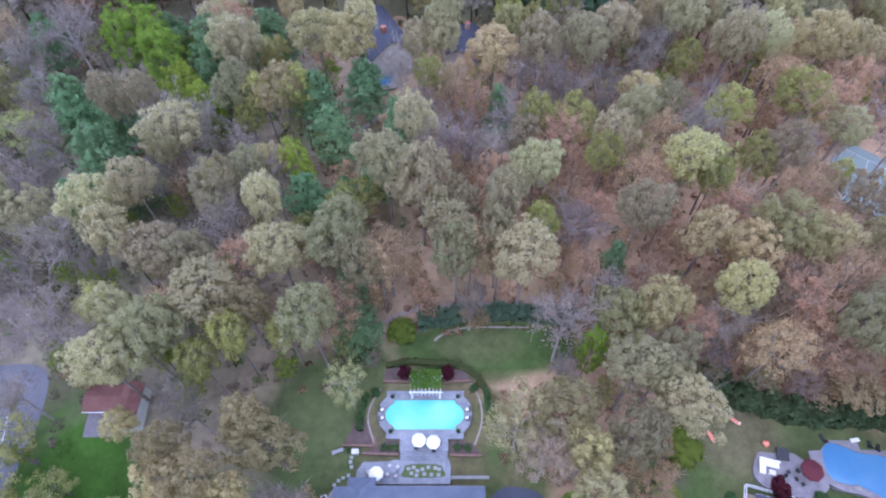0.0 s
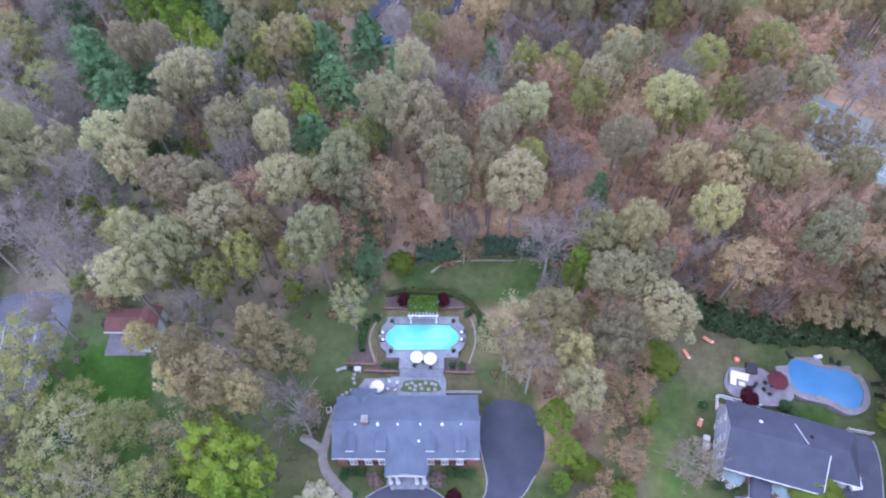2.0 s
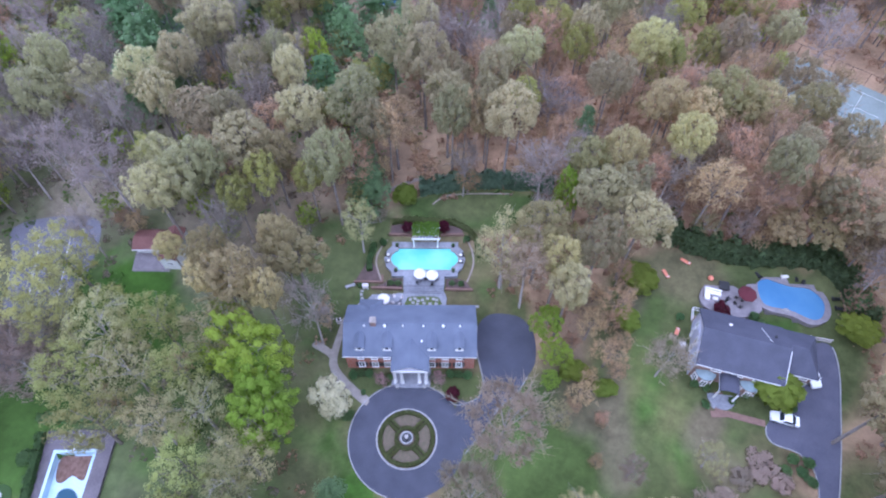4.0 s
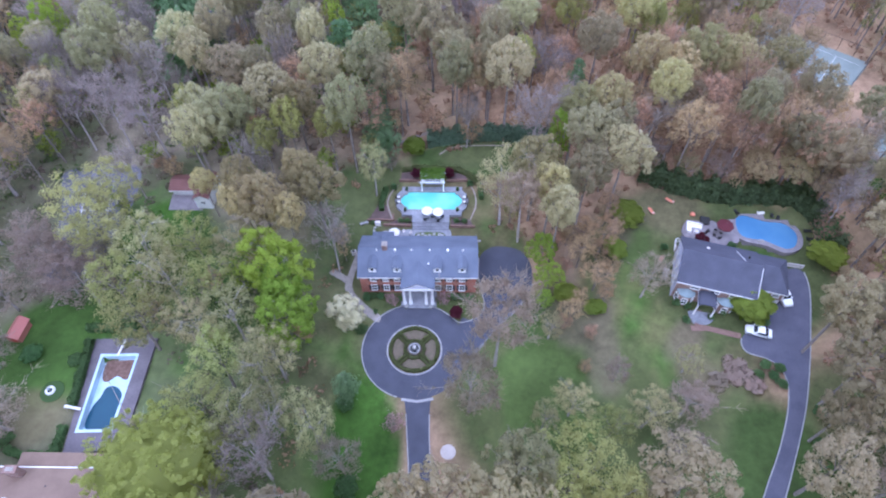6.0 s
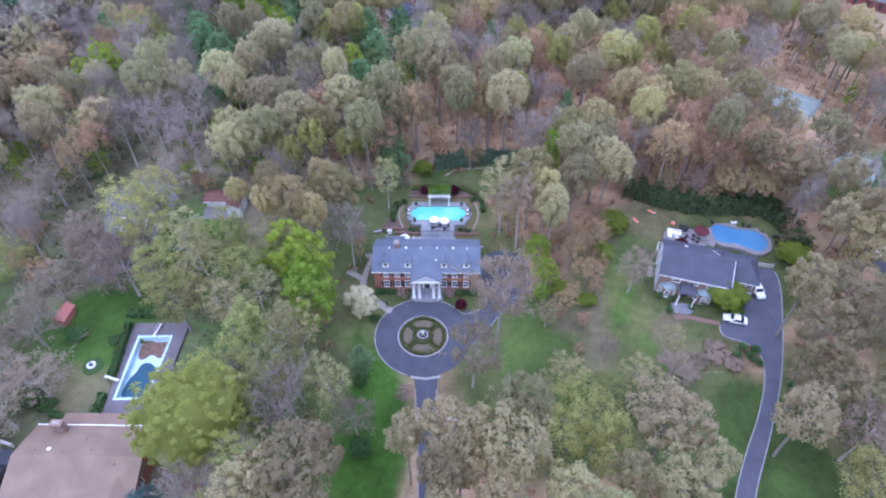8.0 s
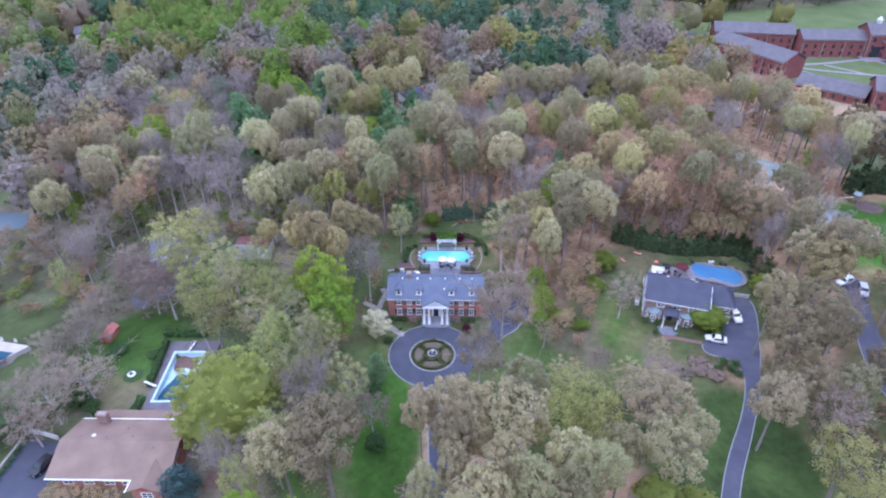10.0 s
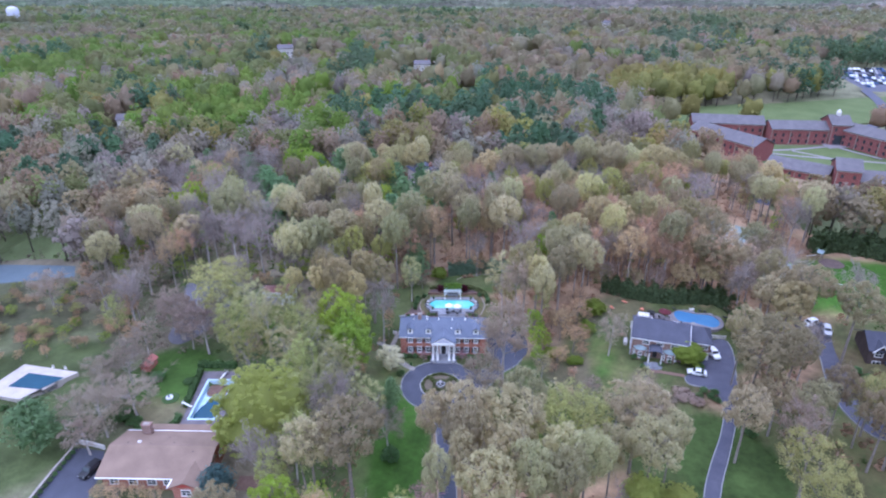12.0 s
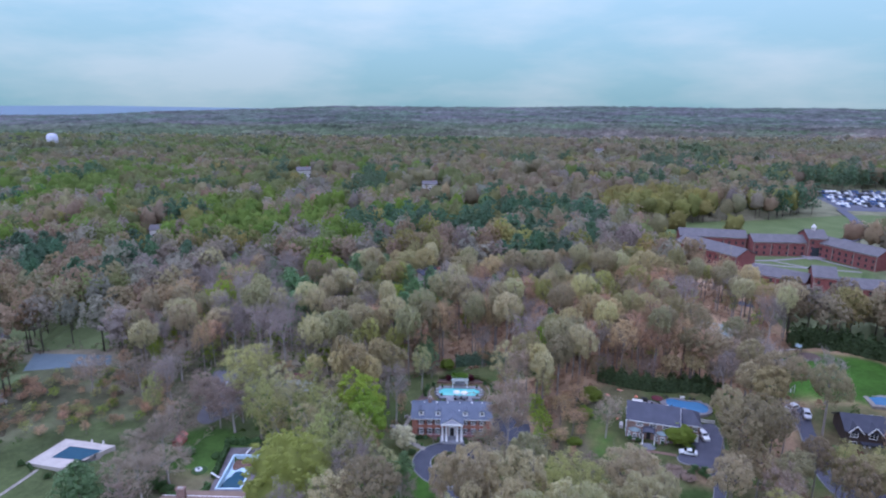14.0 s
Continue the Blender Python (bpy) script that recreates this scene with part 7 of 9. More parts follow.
# planted island with its fountain
isle = thing("island_bed", "round planted island with clipped hedges and mulch", "garden bed", kind="structure")
drape("soil", circle(0, 0, RING_IN - .2, 36), ISLAND_SOIL, .09, 2.5, parent=isle)
hedge(circle(0, 0, 4.25, 24) + circle(0, 0, 4.25, 1), .55, .5, LEAF_BOX, "low round box hedge edging the island", 24, .28)
hedge(circle(0, 0, 1.75, 12) + circle(0, 0, 1.75, 1), .5, .45, LEAF_BOX, "low box hedge round the fountain", 24, .28)
for a in (45, 135, 225, 315):
    for off in (-9, 9):
        c, s = math.cos(radians(a + off)), math.sin(radians(a + off))
        hedge([(1.9 * c, 1.9 * s), (4.1 * math.cos(radians(a + off * .5)), 4.1 * math.sin(radians(a + off * .5)))], .4, .42, LEAF_BOX, "low box hedge between the flower beds", 26, .26)
fountain = thing("fountain", "round pale stone fountain with dark basin", "fountain", pose(0, 0, terrain(0, 0) + .08))
bm = bmesh.new()
lathe(bm, [(1.05, -.2), (1.05, .45), (1.1, .55), (.85, .55), (.82, .3)], 24)
part("basin", bm, KERB, fountain, "", True)
bm = bmesh.new()
lathe(bm, [(.83, .3), (.83, .36)], 24)
part("water", bm, FOUNTAIN_WATER, fountain)
bm = bmesh.new()
lathe(bm, [(.22, .3), (.12, .5), (.1, 1.0), (.26, 1.12), (.28, 1.18), (.08, 1.17), (.08, 1.6), (.02, 1.75)], 16)
part("pedestal", bm, CONCRETE, fountain, "", True)
for x in (-1.9, 2.7):
    pot = thing("stone_urn", "pale stone urn beside the portico step", "urn", pose(x, 8.6, terrain(x, 8.6) + .02))
    bm = bmesh.new()
    lathe(bm, [(.25, 0), (.12, .25), (.32, .6), (.36, .75), (.28, .75)], 12)
    part("urn", bm, KERB, pot, "", True)

drape("pavement_round_pad", circle(6.2, -18.2, 1.25, 20), DECK_PALE, .09, 2.0, None, "pale round stone pad in the grass by the drive", "paving")
# house-front planting
for x, y, r, h in ((23.4, 17.6, 3.0, 9.5), (24.6, 12.6, 2.6, 8.0), (23.6, 8.8, 1.7, 5.0)):
    plant("maple", x, y, r, h, "small maple in bright leaf beside the parking apron")
plant("blossom", -12.5, 5.3, 3.6, 7.0)
for x, y, r, h in ((-4.6, 9.3, 1.5, 3.4), (5.0, 9.4, 1.6, 3.6), (-2.6, -14.6, 2.0, 5.0)):
    plant("pink", x, y, r, h)
plant("pink", -1.4, -37.5, 3.6, 7.5, "tree in deep pink blossom beside the drive")
plant("wine", 7.4, 7.0, 1.4, 2.3)
for x, y, r, h in ((-9.5, 10.6, .9, 1.3), (-8.2, 10.9, .8, 1.1), (-6.8, 10.9, .8, 1.1), (-7.6, 7.6, .5, .8), (7.0, 10.9, .8, 1.1), (8.4, 10.8, .8, 1.1), (9.9, 10.6, .9, 1.4), (-9.8, 3.6, 1.2, 1.2),
                   (-3.2, 10.3, .6, 1.0), (4.0, 10.3, .6, 1.0), (-11.0, -11.0, 1.6, 2.6), (-9.3, -24.5, 2.0, 3.4)):
    plant("shrub", x, y, r, h)


# ---- vehicles ----
def car(x, y, turn, paint, label, kind="sedan", group=""):
    """Body lofted along its length: sill, shoulder and roof line; glass set in, four wheels."""
    L, W = (4.4, 1.76) if kind == "sedan" else ((4.5, 1.84) if kind == "suv" else (5.4, 2.05))
    c = thing("car", label, "car", pose(x, y, terrain(x, y) + .06, 0, 0, turn), group)
    hoods = {"sedan": ((.0, .62), (.06, .72), (.27, .9), (.42, 1.38), (.5, 1.44), (.68, 1.42), (.85, 1.02), (.97, .95), (1.0, .7)),
             "suv": ((.0, .7), (.05, .9), (.25, 1.05), (.36, 1.62), (.45, 1.72), (.85, 1.72), (.97, 1.2), (1.0, .8), (1.0, .7))}[kind]
    belt = {"sedan": .92, "suv": 1.08}[kind]
    bm = bmesh.new()
    rows = []
    for u, top in hoods:
        xx = (u - .5) * L
        pinch = 1 - .16 * (abs(u - .5) * 2) ** 5
        w = W / 2 * pinch
        tw = w * (.78 if top > belt + .1 else .93)
        mid = min(belt, top - .03)
        rows.append([bm.verts.new(p) for p in ((xx, -w * .94, .28), (xx, -w, .55), (xx, -w * .98, mid), (xx, -tw, top), (xx, tw, top), (xx, w * .98, mid), (xx, w, .55), (xx, w * .94, .28))])
    for a, b in zip(rows, rows[1:]):
        for i in range(8):
            j = (i + 1) % 8
            bm.faces.new((a[i], a[j], b[j], b[i]))
    bm.faces.new(rows[0][::-1])
    bm.faces.new(rows[-1])
    part("body", bm, paint, c, "", False)
    g = {"sedan": ((.29, .41, .93, 1.36), (.69, .84, 1.36, 1.04)), "suv": ((.265, .355, 1.1, 1.6), (.86, .965, 1.66, 1.24))}[kind]
    for (u0, u1, z0, z1), nm in zip(g, ("windscreen", "rear_window")):
        bm = bmesh.new()
        q = [bm.verts.new(((u0 - .5) * L, s * W * .4, z0 + .05)) for s in (-1, 1)] + [bm.verts.new(((u1 - .5) * L, s * W * .36, z1 + .045)) for s in (1, -1)]
        bm.faces.new(q)
        r = bmesh.ops.extrude_face_region(bm, geom=bm.faces[:])
        for v in r["geom"]:
            if isinstance(v, bmesh.types.BMVert):
                v.co.z -= .03
        part(nm, bm, GLASS, c, "dark glass")
    roof_z = max(t for _, t in hoods)
    for s in (-1, 1):
        bm = bmesh.new()
        a, b = .44, .8
        q = [bm.verts.new(((u - .5) * L, s * W * k, z)) for u, k, z in ((a - .06, .5, belt + .02), (b + .02, .5, belt + .02), (b - .03, .41, roof_z - .1), (a + .03, .41, roof_z - .1))]
        bm.faces.new(q)
        r = bmesh.ops.extrude_face_region(bm, geom=bm.faces[:])
        for v in r["geom"]:
            if isinstance(v, bmesh.types.BMVert):
                v.co.y -= s * .03
        part("side_window", bm, GLASS, c, "dark glass")
        boxes("headlight", [(-L / 2 - .01, -L / 2 + .12, s * W * .36 - .16, s * W * .36 + .16, .62, .74)], STEEL, c)
        boxes("mirror", [(-L * .2, -L * .2 + .12, s * (W / 2 + .1) - .09, s * (W / 2 + .1) + .09, belt, belt + .14)], paint, c)
        for u in (.2, .8):
            bm = bmesh.new()
            lathe(bm, [(.26, -.11), (.33, -.09), (.33, .09), (.26, .11)], 14)
            bm.transform(Matrix.Translation(((u - .5) * L, s * (W / 2 - .1), .33)) @ Matrix.Rotation(radians(90), 4, "X"))
            wh = part("wheel", bm, RUBBER, c)
            bm = bmesh.new()
            lathe(bm, [(.2, -.12), (.2, .12)], 10)
            bm.transform(Matrix.Translation(((u - .5) * L, s * (W / 2 - .1), .33)) @ Matrix.Rotation(radians(90), 4, "X"))
            part("rim", bm, STEEL, wh)
    return c


car(60.6, 2.6, -17, CAR_WHITE, "white sedan parked across the neighbour's drive")
car(67.1, 9.9, 97, CAR_WHITE, "white station wagon parked before the garage", "suv")
car(-65.3, -31.6, 70, CAR_BLACK, "black car parked on the dark drive", "suv")
car(92.6, 16.0, 25, CAR_WHITE, "white car parked at the end of the drive", "suv")
car(94.9, 12.8, 70, STEEL, "grey car parked at the edge of the drive", "suv")


# ---- the neighbour's house with its pool ----
NB = pose(46.9, 10.2, 2.9, 0, 0, -16)
nb = thing("stone_house", "grey-roofed house with pale siding and brick front", "house", NB)
wall_ring("wall", [(0, 0), (13.2, 0), (13.2, 9.6), (0, 9.6)], -1.6, 4.6, .3, BRICK_BROWN, nb)
wall_ring("wing_wall", [(13.2, 2.8), (18.2, 2.8), (18.2, 9.6), (13.2, 9.6)], -1.6, 4.4, .3, BRICK_BROWN, nb)
bm = bmesh.new()
gable_end(bm, -.02, 0, 9.6, 4.8, 5.0, 7.6, .3)
part("gable", bm, SIDING, nb)
boxes("siding", [(-.14, -.004, .05, 9.55, -.5, 5.0)], SIDING, nb, "pale lilac clapboard end wall")
bm = bmesh.new()
gable_roof(bm, -.35, 13.2, -.5, 10.2, 4.85, 7.75, 4.8, .2)
part("roof", bm, ROOF_DARK, nb)
bm = bmesh.new()
gable_roof(bm, 12.6, 18.6, 2.2, 10.3, 4.4, 6.9, 6.0, .2, 0, 2.4)
part("wing_roof", bm, ROOF_DARK, nb)
for spec in ((-.35, 12.6, -.57, -.5, 4.78, 4.98), (13.3, 18.6, 2.13, 2.2, 4.35, 4.52), (-.35, 13.2, 10.2, 10.27, 4.75, 4.92)):
    boxes("roof_fascia", [spec], WHITE, nb, "white fascia board")
for a, b in (((9.4, 8.6, 5.9), (10.3, 5.2, 7.8)), ((13.25, 4.4, 7.75), (13.25, -.2, 5.2))):
    bm = bmesh.new()
    tube(bm, a, b, .055, n=4)
    part("roof_flashing", bm, WHITE, nb, "white flashing strip")
for x in (14.6, 17.0):
    boxes("garage_door", [(x - 1.1, x + 1.1, 2.72, 2.79, -.3, 1.95)], WHITE, nb, "white garage door", .01)
for x in (14.6, 17.0):
    window(nb, x, 2.78, 3.3, 1.0, 1.0, 0, False)
for y in (2.0, 4.4, 7.4):
    for z in (1.2, 3.9):
        window(nb, -.16, y, z, .8, 1.2, -90, False)
window(nb, 3.2, -.02, 4.0, 1.4, 1.0, 0, False)
window(nb, 6.5, -.02, 4.1, 1.5, 1.0, 0, False)
window(nb, 9.8, -.02, 4.0, 1.4, 1.0, 0, False)
for x in (2.2, 6.0, 10.0):
    window(nb, x, 9.62, 3.8, 1.1, 1.3, 180, False)
    window(nb, x, 9.62, 1.0, 1.6, 2.0, 180, False)
for x in (2.1, 9.0):
    bm = bmesh.new()
    slab_mesh(bm, circle(x, .1, 1.6, 9, 180, 382), -1.6, 2.3)
    bay = part("bow_bay", bm, BRICK_BROWN, nb, "curved brick bay")
    bm = bmesh.new()
    lathe(bm, [(1.7, 2.3), (1.66, 2.4), (.3, 2.9), (.02, 3.0)], 16, x, .1)
    part("bay_roof", bm, COPPER, bay, "weathered green copper roof")
    for a in (-150, -90, -30):
        c, s = math.cos(radians(a)), math.sin(radians(a))
        w = window(nb, x + 1.62 * c, .1 + 1.62 * s, 1.1, .8, 1.4, a + 90, False)
porch = thing("entry_porch", "arched white entry porch with round steps", "porch", NB @ pose(5.6, -1.6, 0))
bm = bmesh.new()
n = 10
arc = [(1.55 * math.cos(math.pi * i / n), 3.0 + .75 * math.sin(math.pi * i / n)) for i in range(n + 1)]
loops = [[bm.verts.new((x * k, yy, z - d)) for x, z in arc] for k, d in ((1, 0), (.93, .14)) for yy in (-1.5, 1.6)]
for a, b in ((0, 1), (3, 2), (2, 0), (1, 3)):
    for i in range(n):
        bm.faces.new((loops[a][i], loops[a][i + 1], loops[b][i + 1], loops[b][i]))
for i in (0, n):
    bm.faces.new((loops[0][i], loops[1][i], loops[3][i], loops[2][i]))
part("vault", bm, ROOF_DARK, porch, "curved porch roof")
for sx in (-1.475, 1.475):
    boxes("beam", [(sx - .1, sx + .1, -1.5, 1.6, 2.8, 3.0)], SIDING, porch)
for sx in (-1.45, 1.45):
    bm = bmesh.new()
    lathe(bm, [(.2, 0), (.17, .1), (.14, 2.7), (.2, 2.8)], 10, sx, -1.35)
    part("column", bm, WHITE, porch, "white porch column", True)
for k in range(4):
    bm = bmesh.new()
    slab_mesh(bm, circle(0, -.6, 2.6 - .3 * k, 14, 180, 387), -1.5, -.6 + .16 * k)
    part("step", bm, STONE, porch, "half-round stone step")
boxes("door", [(-.5, .5, 1.45, 1.58, .0, 2.2)], BLACK, porch, "dark front door")
boxes("skylight", [(6.6, 7.1, 2.6, 3.1, 6.4, 6.55)], WHITE, nb, "small white roof vent")
boxes("roof_vent", [(4.0, 4.5, 7.0, 7.4, 6.5, 6.8)], CONCRETE, nb)
boxes("flue", [(11.0, 11.3, 6.6, 6.9, 6.0, 7.4)], BLACK, nb)
# deck rail on the north-west corner
rail = thing("deck_rail", "white timber deck with railing behind the house", "deck", NB @ pose(0, 0, 0))
boxes("platform", [(-.4, 6.4, 9.7, 12.2, -1.0, 1.0)], WOOD, rail)
for x0, x1, y0, y1 in ((-.4, 6.4, 12.1, 12.2), (-.4, -.3, 9.8, 12.2), (1.2, 6.4, 11.0, 11.1)):
    boxes("rail", [(x0, x1, y0, y1, 1.9, 2.0), (x0, x1, y0, y1, 1.15, 1.22)], WHITE, rail)
for i in range(12):
    boxes("baluster", [(-.38 + i * .6, -.3 + i * .6, 12.1, 12.2, 1.0, 1.95)], WHITE, rail)
NZ = 4.75
next_patio = thing("pool_terrace", "tan stone pool terrace behind the grey house", "patio", kind="structure")
bm = bmesh.new()
slab_mesh(bm, NEXT_COPING, 3.2, NZ, NEXT_POOL)
part("coping", bm, TERRACE, next_patio)
bm = bmesh.new()
slab_mesh(bm, smooth_loop([(51.4, 23.6), (53.0, 26.6), (55.4, 27.4), (58.2, 26.4), (60.5, 24.2), (62.0, 21.6), (58.4, 20.0), (53.0, 21.4)], 4), 3.2, NZ - .012)
part("paving", bm, TERRACE, next_patio)
next_pool = thing("swimming_pool", "kidney-shaped blue swimming pool behind the grey house", "pool")
bm = bmesh.new()
slab_mesh(bm, [(67.6 + (x - 67.6) * .998, 24 + (y - 24) * .998) for x, y in NEXT_POOL], NZ - 1.8, NZ - .15)
part("water", bm, WATER_BLUE, next_pool)
umbrella(58.9, 23.4, NZ, 1.65, CANVAS_RED, "open burgundy patio umbrella on the pool terrace", "burgundy umbrellas")
tree("wine", 54.6, 21.4, 1.7, 2.0, "low wine-red shrub beside the timber deck")
sofa = thing("corner_sofa", "white L-shaped outdoor sofa on the terrace", "sofa", pose(53.6, 24.2, NZ, 0, 0, -16))
boxes("seat", [(-1.2, 1.6, .3, 1.2, .05, .42), (-1.2, -.3, -1.0, .3, .05, .42)], CANVAS, sofa, "", .05)
boxes("backrest", [(-1.2, 1.6, 1.05, 1.3, .42, .85), (-1.35, -1.15, -1.0, 1.3, .42, .85)], CANVAS, sofa, "", .04)
boxes("table", [(.2, 1.1, -.8, -.1, 0, .4)], CONCRETE, sofa, "low pale table", .03)
grill = thing("fire_table", "square black fire table on the terrace", "table", pose(56.3, 26.2, NZ, 0, 0, -12))
boxes("top", [(-.9, .9, -.9, .9, .45, .6)], BLACK, grill, "", .03)
boxes("base", [(-.7, .7, -.7, .7, 0, .45)], BLACK, grill, "", .02)
for x, y, a in ((56.4, 23.6, 30), (57.3, 22.6, 80), (57.8, 23.8, 140), (58.0, 21.9, 200), (55.6, 23.0, 290)):
    patio_chair(x, y, NZ, a, BLACK, "dark outdoor chair on the terrace")
lounger(67.8, 28.3, NZ, 100, CANVAS, CANVAS, "white sun lounger beside the blue pool")
for x, y, a in ((63.2, 28.5, 200), (69.9, 27.7, 170), (71.0, 27.2, 150), (75.0, 23.4, 90), (75.0, 21.6, 80)):
    lounger(x, y, terrain(x, y) + .35 if x > 74 else NZ, a, BLACK, BLACK, "dark lounger beside the blue pool")
slide = thing("pool_slide_rocks", "low grey rock edging at the pool rim", "rock", pose(66.0, 21.4, NZ))
bm = bmesh.new()
bmesh.ops.create_icosphere(bm, subdivisions=2, radius=.5)
for v in bm.verts:
    v.co = Vector((v.co.x * 1.6, v.co.y * .8, max(v.co.z, -.1) * .7)) * (1 + .25 * noise.noise(v.co * 3))
part("rock", bm, GREY_STONE, slide)


def lawn_lounger(x, y, turn, long, label):
    k = thing("lawn_lounger", label, "lounger", pose(x, y, terrain(x, y) + .02, 0, 0, turn), "orange lawn loungers")
    h = long / 2
    boxes("frame", [(-h, h * .55, -.34, .34, .14, .2)], STEEL, k)
    boxes("mattress", [(-h, h * .55, -.32, .32, .2, .3)], ORANGE, k, "", .04)
    bm = bmesh.new()
    box(bm, 0, h * .5, -.32, .32, 0, .1, Matrix.Translation((h * .55, 0, .2)) @ Matrix.Rotation(radians(-24), 4, "Y"))
    part("backrest", bm, ORANGE, k)
    boxes("pillow", [(h * .62, h * .86, -.24, .24, .36, .46)], CANVAS, k, "pale pillow", .04)
    for sx in (-h * .85, h * .4):
        for sy in (-.29, .29):
            boxes("leg", [(sx - .025, sx + .025, sy - .025, sy + .025, -.06, .14)], STEEL, k)


lawn_lounger(50.4, 31.2, -42, 1.9, "orange lounger standing on the bare lawn")
lawn_lounger(46.4, 28.8, -70, 1.9, "orange lounger standing on the grass")
lawn_lounger(46.5, 17.8, 62, 1.4, "short orange lounger beside the house wall")
bag = thing("bean_bag", "round orange bean bag at the terrace edge", "bean bag", pose(54.3, 27.8, terrain(54.3, 27.8) + .05))
bm = bmesh.new()
lathe(bm, [(.35, 0), (.55, .15), (.5, .4), (.2, .62)], 12)
part("cushion", bm, ORANGE, bag, "", True)
box_ob = thing("storage_boxes", "pair of grey air conditioning units beside the wall", "air conditioner", pose(46.6, 14.2, terrain(46.6, 14.2), 0, 0, -16))
boxes("case", [(-.45, .45, -.45, .45, -.1, .9)], CONCRETE, box_ob, "", .03)
boxes("case", [(-.45, .45, .7, 1.6, -.1, .9)], CONCRETE, box_ob, "", .03)
ribbon("pavement_brick_walk", [(51.3, 7.2), (50.9, 5.0), (50.6, 3.6)], 1.3, BRICK_FLAT, .06, label="red brick walk to the entry", category="path")
ribbon("pavement_brick_walk", [(49.3, 3.6), (52.0, 3.6), (54.0, 3.0), (57.6, 2.0)], 1.1, BRICK_FLAT, .075, label="red brick walk to the drive", category="path")
plant("limebush", 75.9, 16.6, 3.2, 5.6, "round yellow-green bush behind the grey house")
plant("limebush", 59.6, 7.2, 4.4, 5.6, "dense round green tree before the house front")
for x, y, r, h in ((47.5, 8.4, .9, 1.6), (49.3, 7.8, .8, 1.3), (55.2, 6.6, .9, 1.4), (62.0, 4.4, 1.0, 1.8), (62.2, -4.2, 1.0, 1.3), (60.8, -5.6, 1.0, 1.3), (61.8, -7.0, 1.0, 1.2), (60.0, -3.6, 1.0, 1.3), (58.6, -5.2, .9, 1.1), (61.0, 19.0, .9, 1.4),
                   (60.0, 20.2, 1.0, 1.6), (47.4, 20.4, .8, 1.0), (77.0, 21.5, 2.2, 5.5), (53.0, 5.6, .7, .9), (48.6, 5.0, .8, 1.0), (66.0, -12.0, 1.2, 1.6), (64.5, -17.5, 1.4, 2.2)):
    plant("shrub", x, y, r, h)
for x, y, r in ((55.0, -4.7, 2.4), (51.8, -6.2, 1.8), (57.4, -7.2, 1.6), (48.6, -9.0, 1.6)):
    plant("brush", x, y, r * 1.25, 1.0)
gate = thing("gate", "grey timber gate at the drive end", "gate", pose(70.6, 16.2, terrain(70.6, 16.2), 0, 0, -12))
boxes("gate_frame", [(-1.8, 1.8, -.05, .05, .9, 1.05), (-1.8, 1.8, -.05, .05, .1, .25), (-1.85, -1.7, -.07, .07, -.2, 1.2), (1.7, 1.85, -.07, .07, -.2, 1.2)], CONCRETE, gate)
for i in range(10):
    boxes("board", [(-1.6 + i * .35, -1.4 + i * .35, -.03, .03, .2, .95)], CONCRETE, gate)
hedge([(45.5, 37.6), (52.0, 34.0), (60.0, 31.6), (68.0, 31.4), (76.0, 30.6)], 2.5, 3.6, LEAF_SCREEN, "tall dark evergreen screen behind the lawn", 16, .62, .26)
hedge([(75.0, 30.2), (77.3, 26.0), (77.9, 21.5), (78.4, 18.0)], 2.2, 3.4, LEAF_SCREEN, "tall dark evergreen screen beside the pool", 16, .62, .26)

# ---- the low brown-roofed house to the west ----
WZ = 3.15
wh = thing("ranch_house", "long low house with a pinkish brown shingle roof", "house", pose(0, 0, WZ))
wall_ring("wall", [(-61.2, -34.8), (-42.2, -34.8), (-42.2, -24.2), (-61.2, -24.2)], -1.0, 3.0, .3, BRICK, wh)
bm = bmesh.new()
gable_end(bm, -61.2, -34.8, -24.2, -29.5, 3.0, 4.85, .3)
part("gable", bm, RED_PAINT, wh)
bm = bmesh.new()
gable_end(bm, -42.5, -34.8, -24.2, -29.5, 3.0, 4.85, .3)
part("gable", bm, RED_PAINT, wh)
bm = bmesh.new()
gable_roof(bm, -61.9, -41.4, -35.6, -23.3, 2.85, 4.95, -29.5, .18)
part("roof", bm, ROOF_BROWN, wh)
boxes("gutter", [(-61.9, -41.4, -23.3, -23.14, 2.85, 3.05)], WHITE, wh, "white gutter")
boxes("gutter", [(-61.9, -47.6, -35.75, -35.6, 2.85, 3.05)], WHITE, wh, "white gutter")
wall_ring("wing_wall", [(-47.0, -37.2), (-42.3, -37.2), (-42.3, -34.8), (-47.0, -34.8)], -1.0, 2.95, .25, BRICK, wh)
bm = bmesh.new()
gable_roof(bm, -.3, 8.0, -2.95, 2.95, 2.85, 4.1, 0, .16)
bm.transform(Matrix.Translation((-44.6, -37.5, 0)) @ Matrix.Rotation(radians(90), 4, "Z"))
part("wing_roof", bm, ROOF_BROWN, wh)
bm = bmesh.new()
gable_end(bm, 0, -2.6, 2.6, 0, 2.85, 3.95, .15)
bm.transform(Matrix.Translation((-44.6, -37.35, 0)) @ Matrix.Rotation(radians(90), 4, "Z"))
part("red_gable", bm, RED_PAINT, wh, "red painted gable")
boxes("bargeboard", [(-47.7, -47.5, -37.8, -35.6, 2.8, 3.05)], WHITE, wh)
boxes("porch_roof", [(-58.5, -42.5, -23.1, -20.9, 2.55, 2.68)], ROOF_BROWN, wh, "flat brown roof over the terrace")
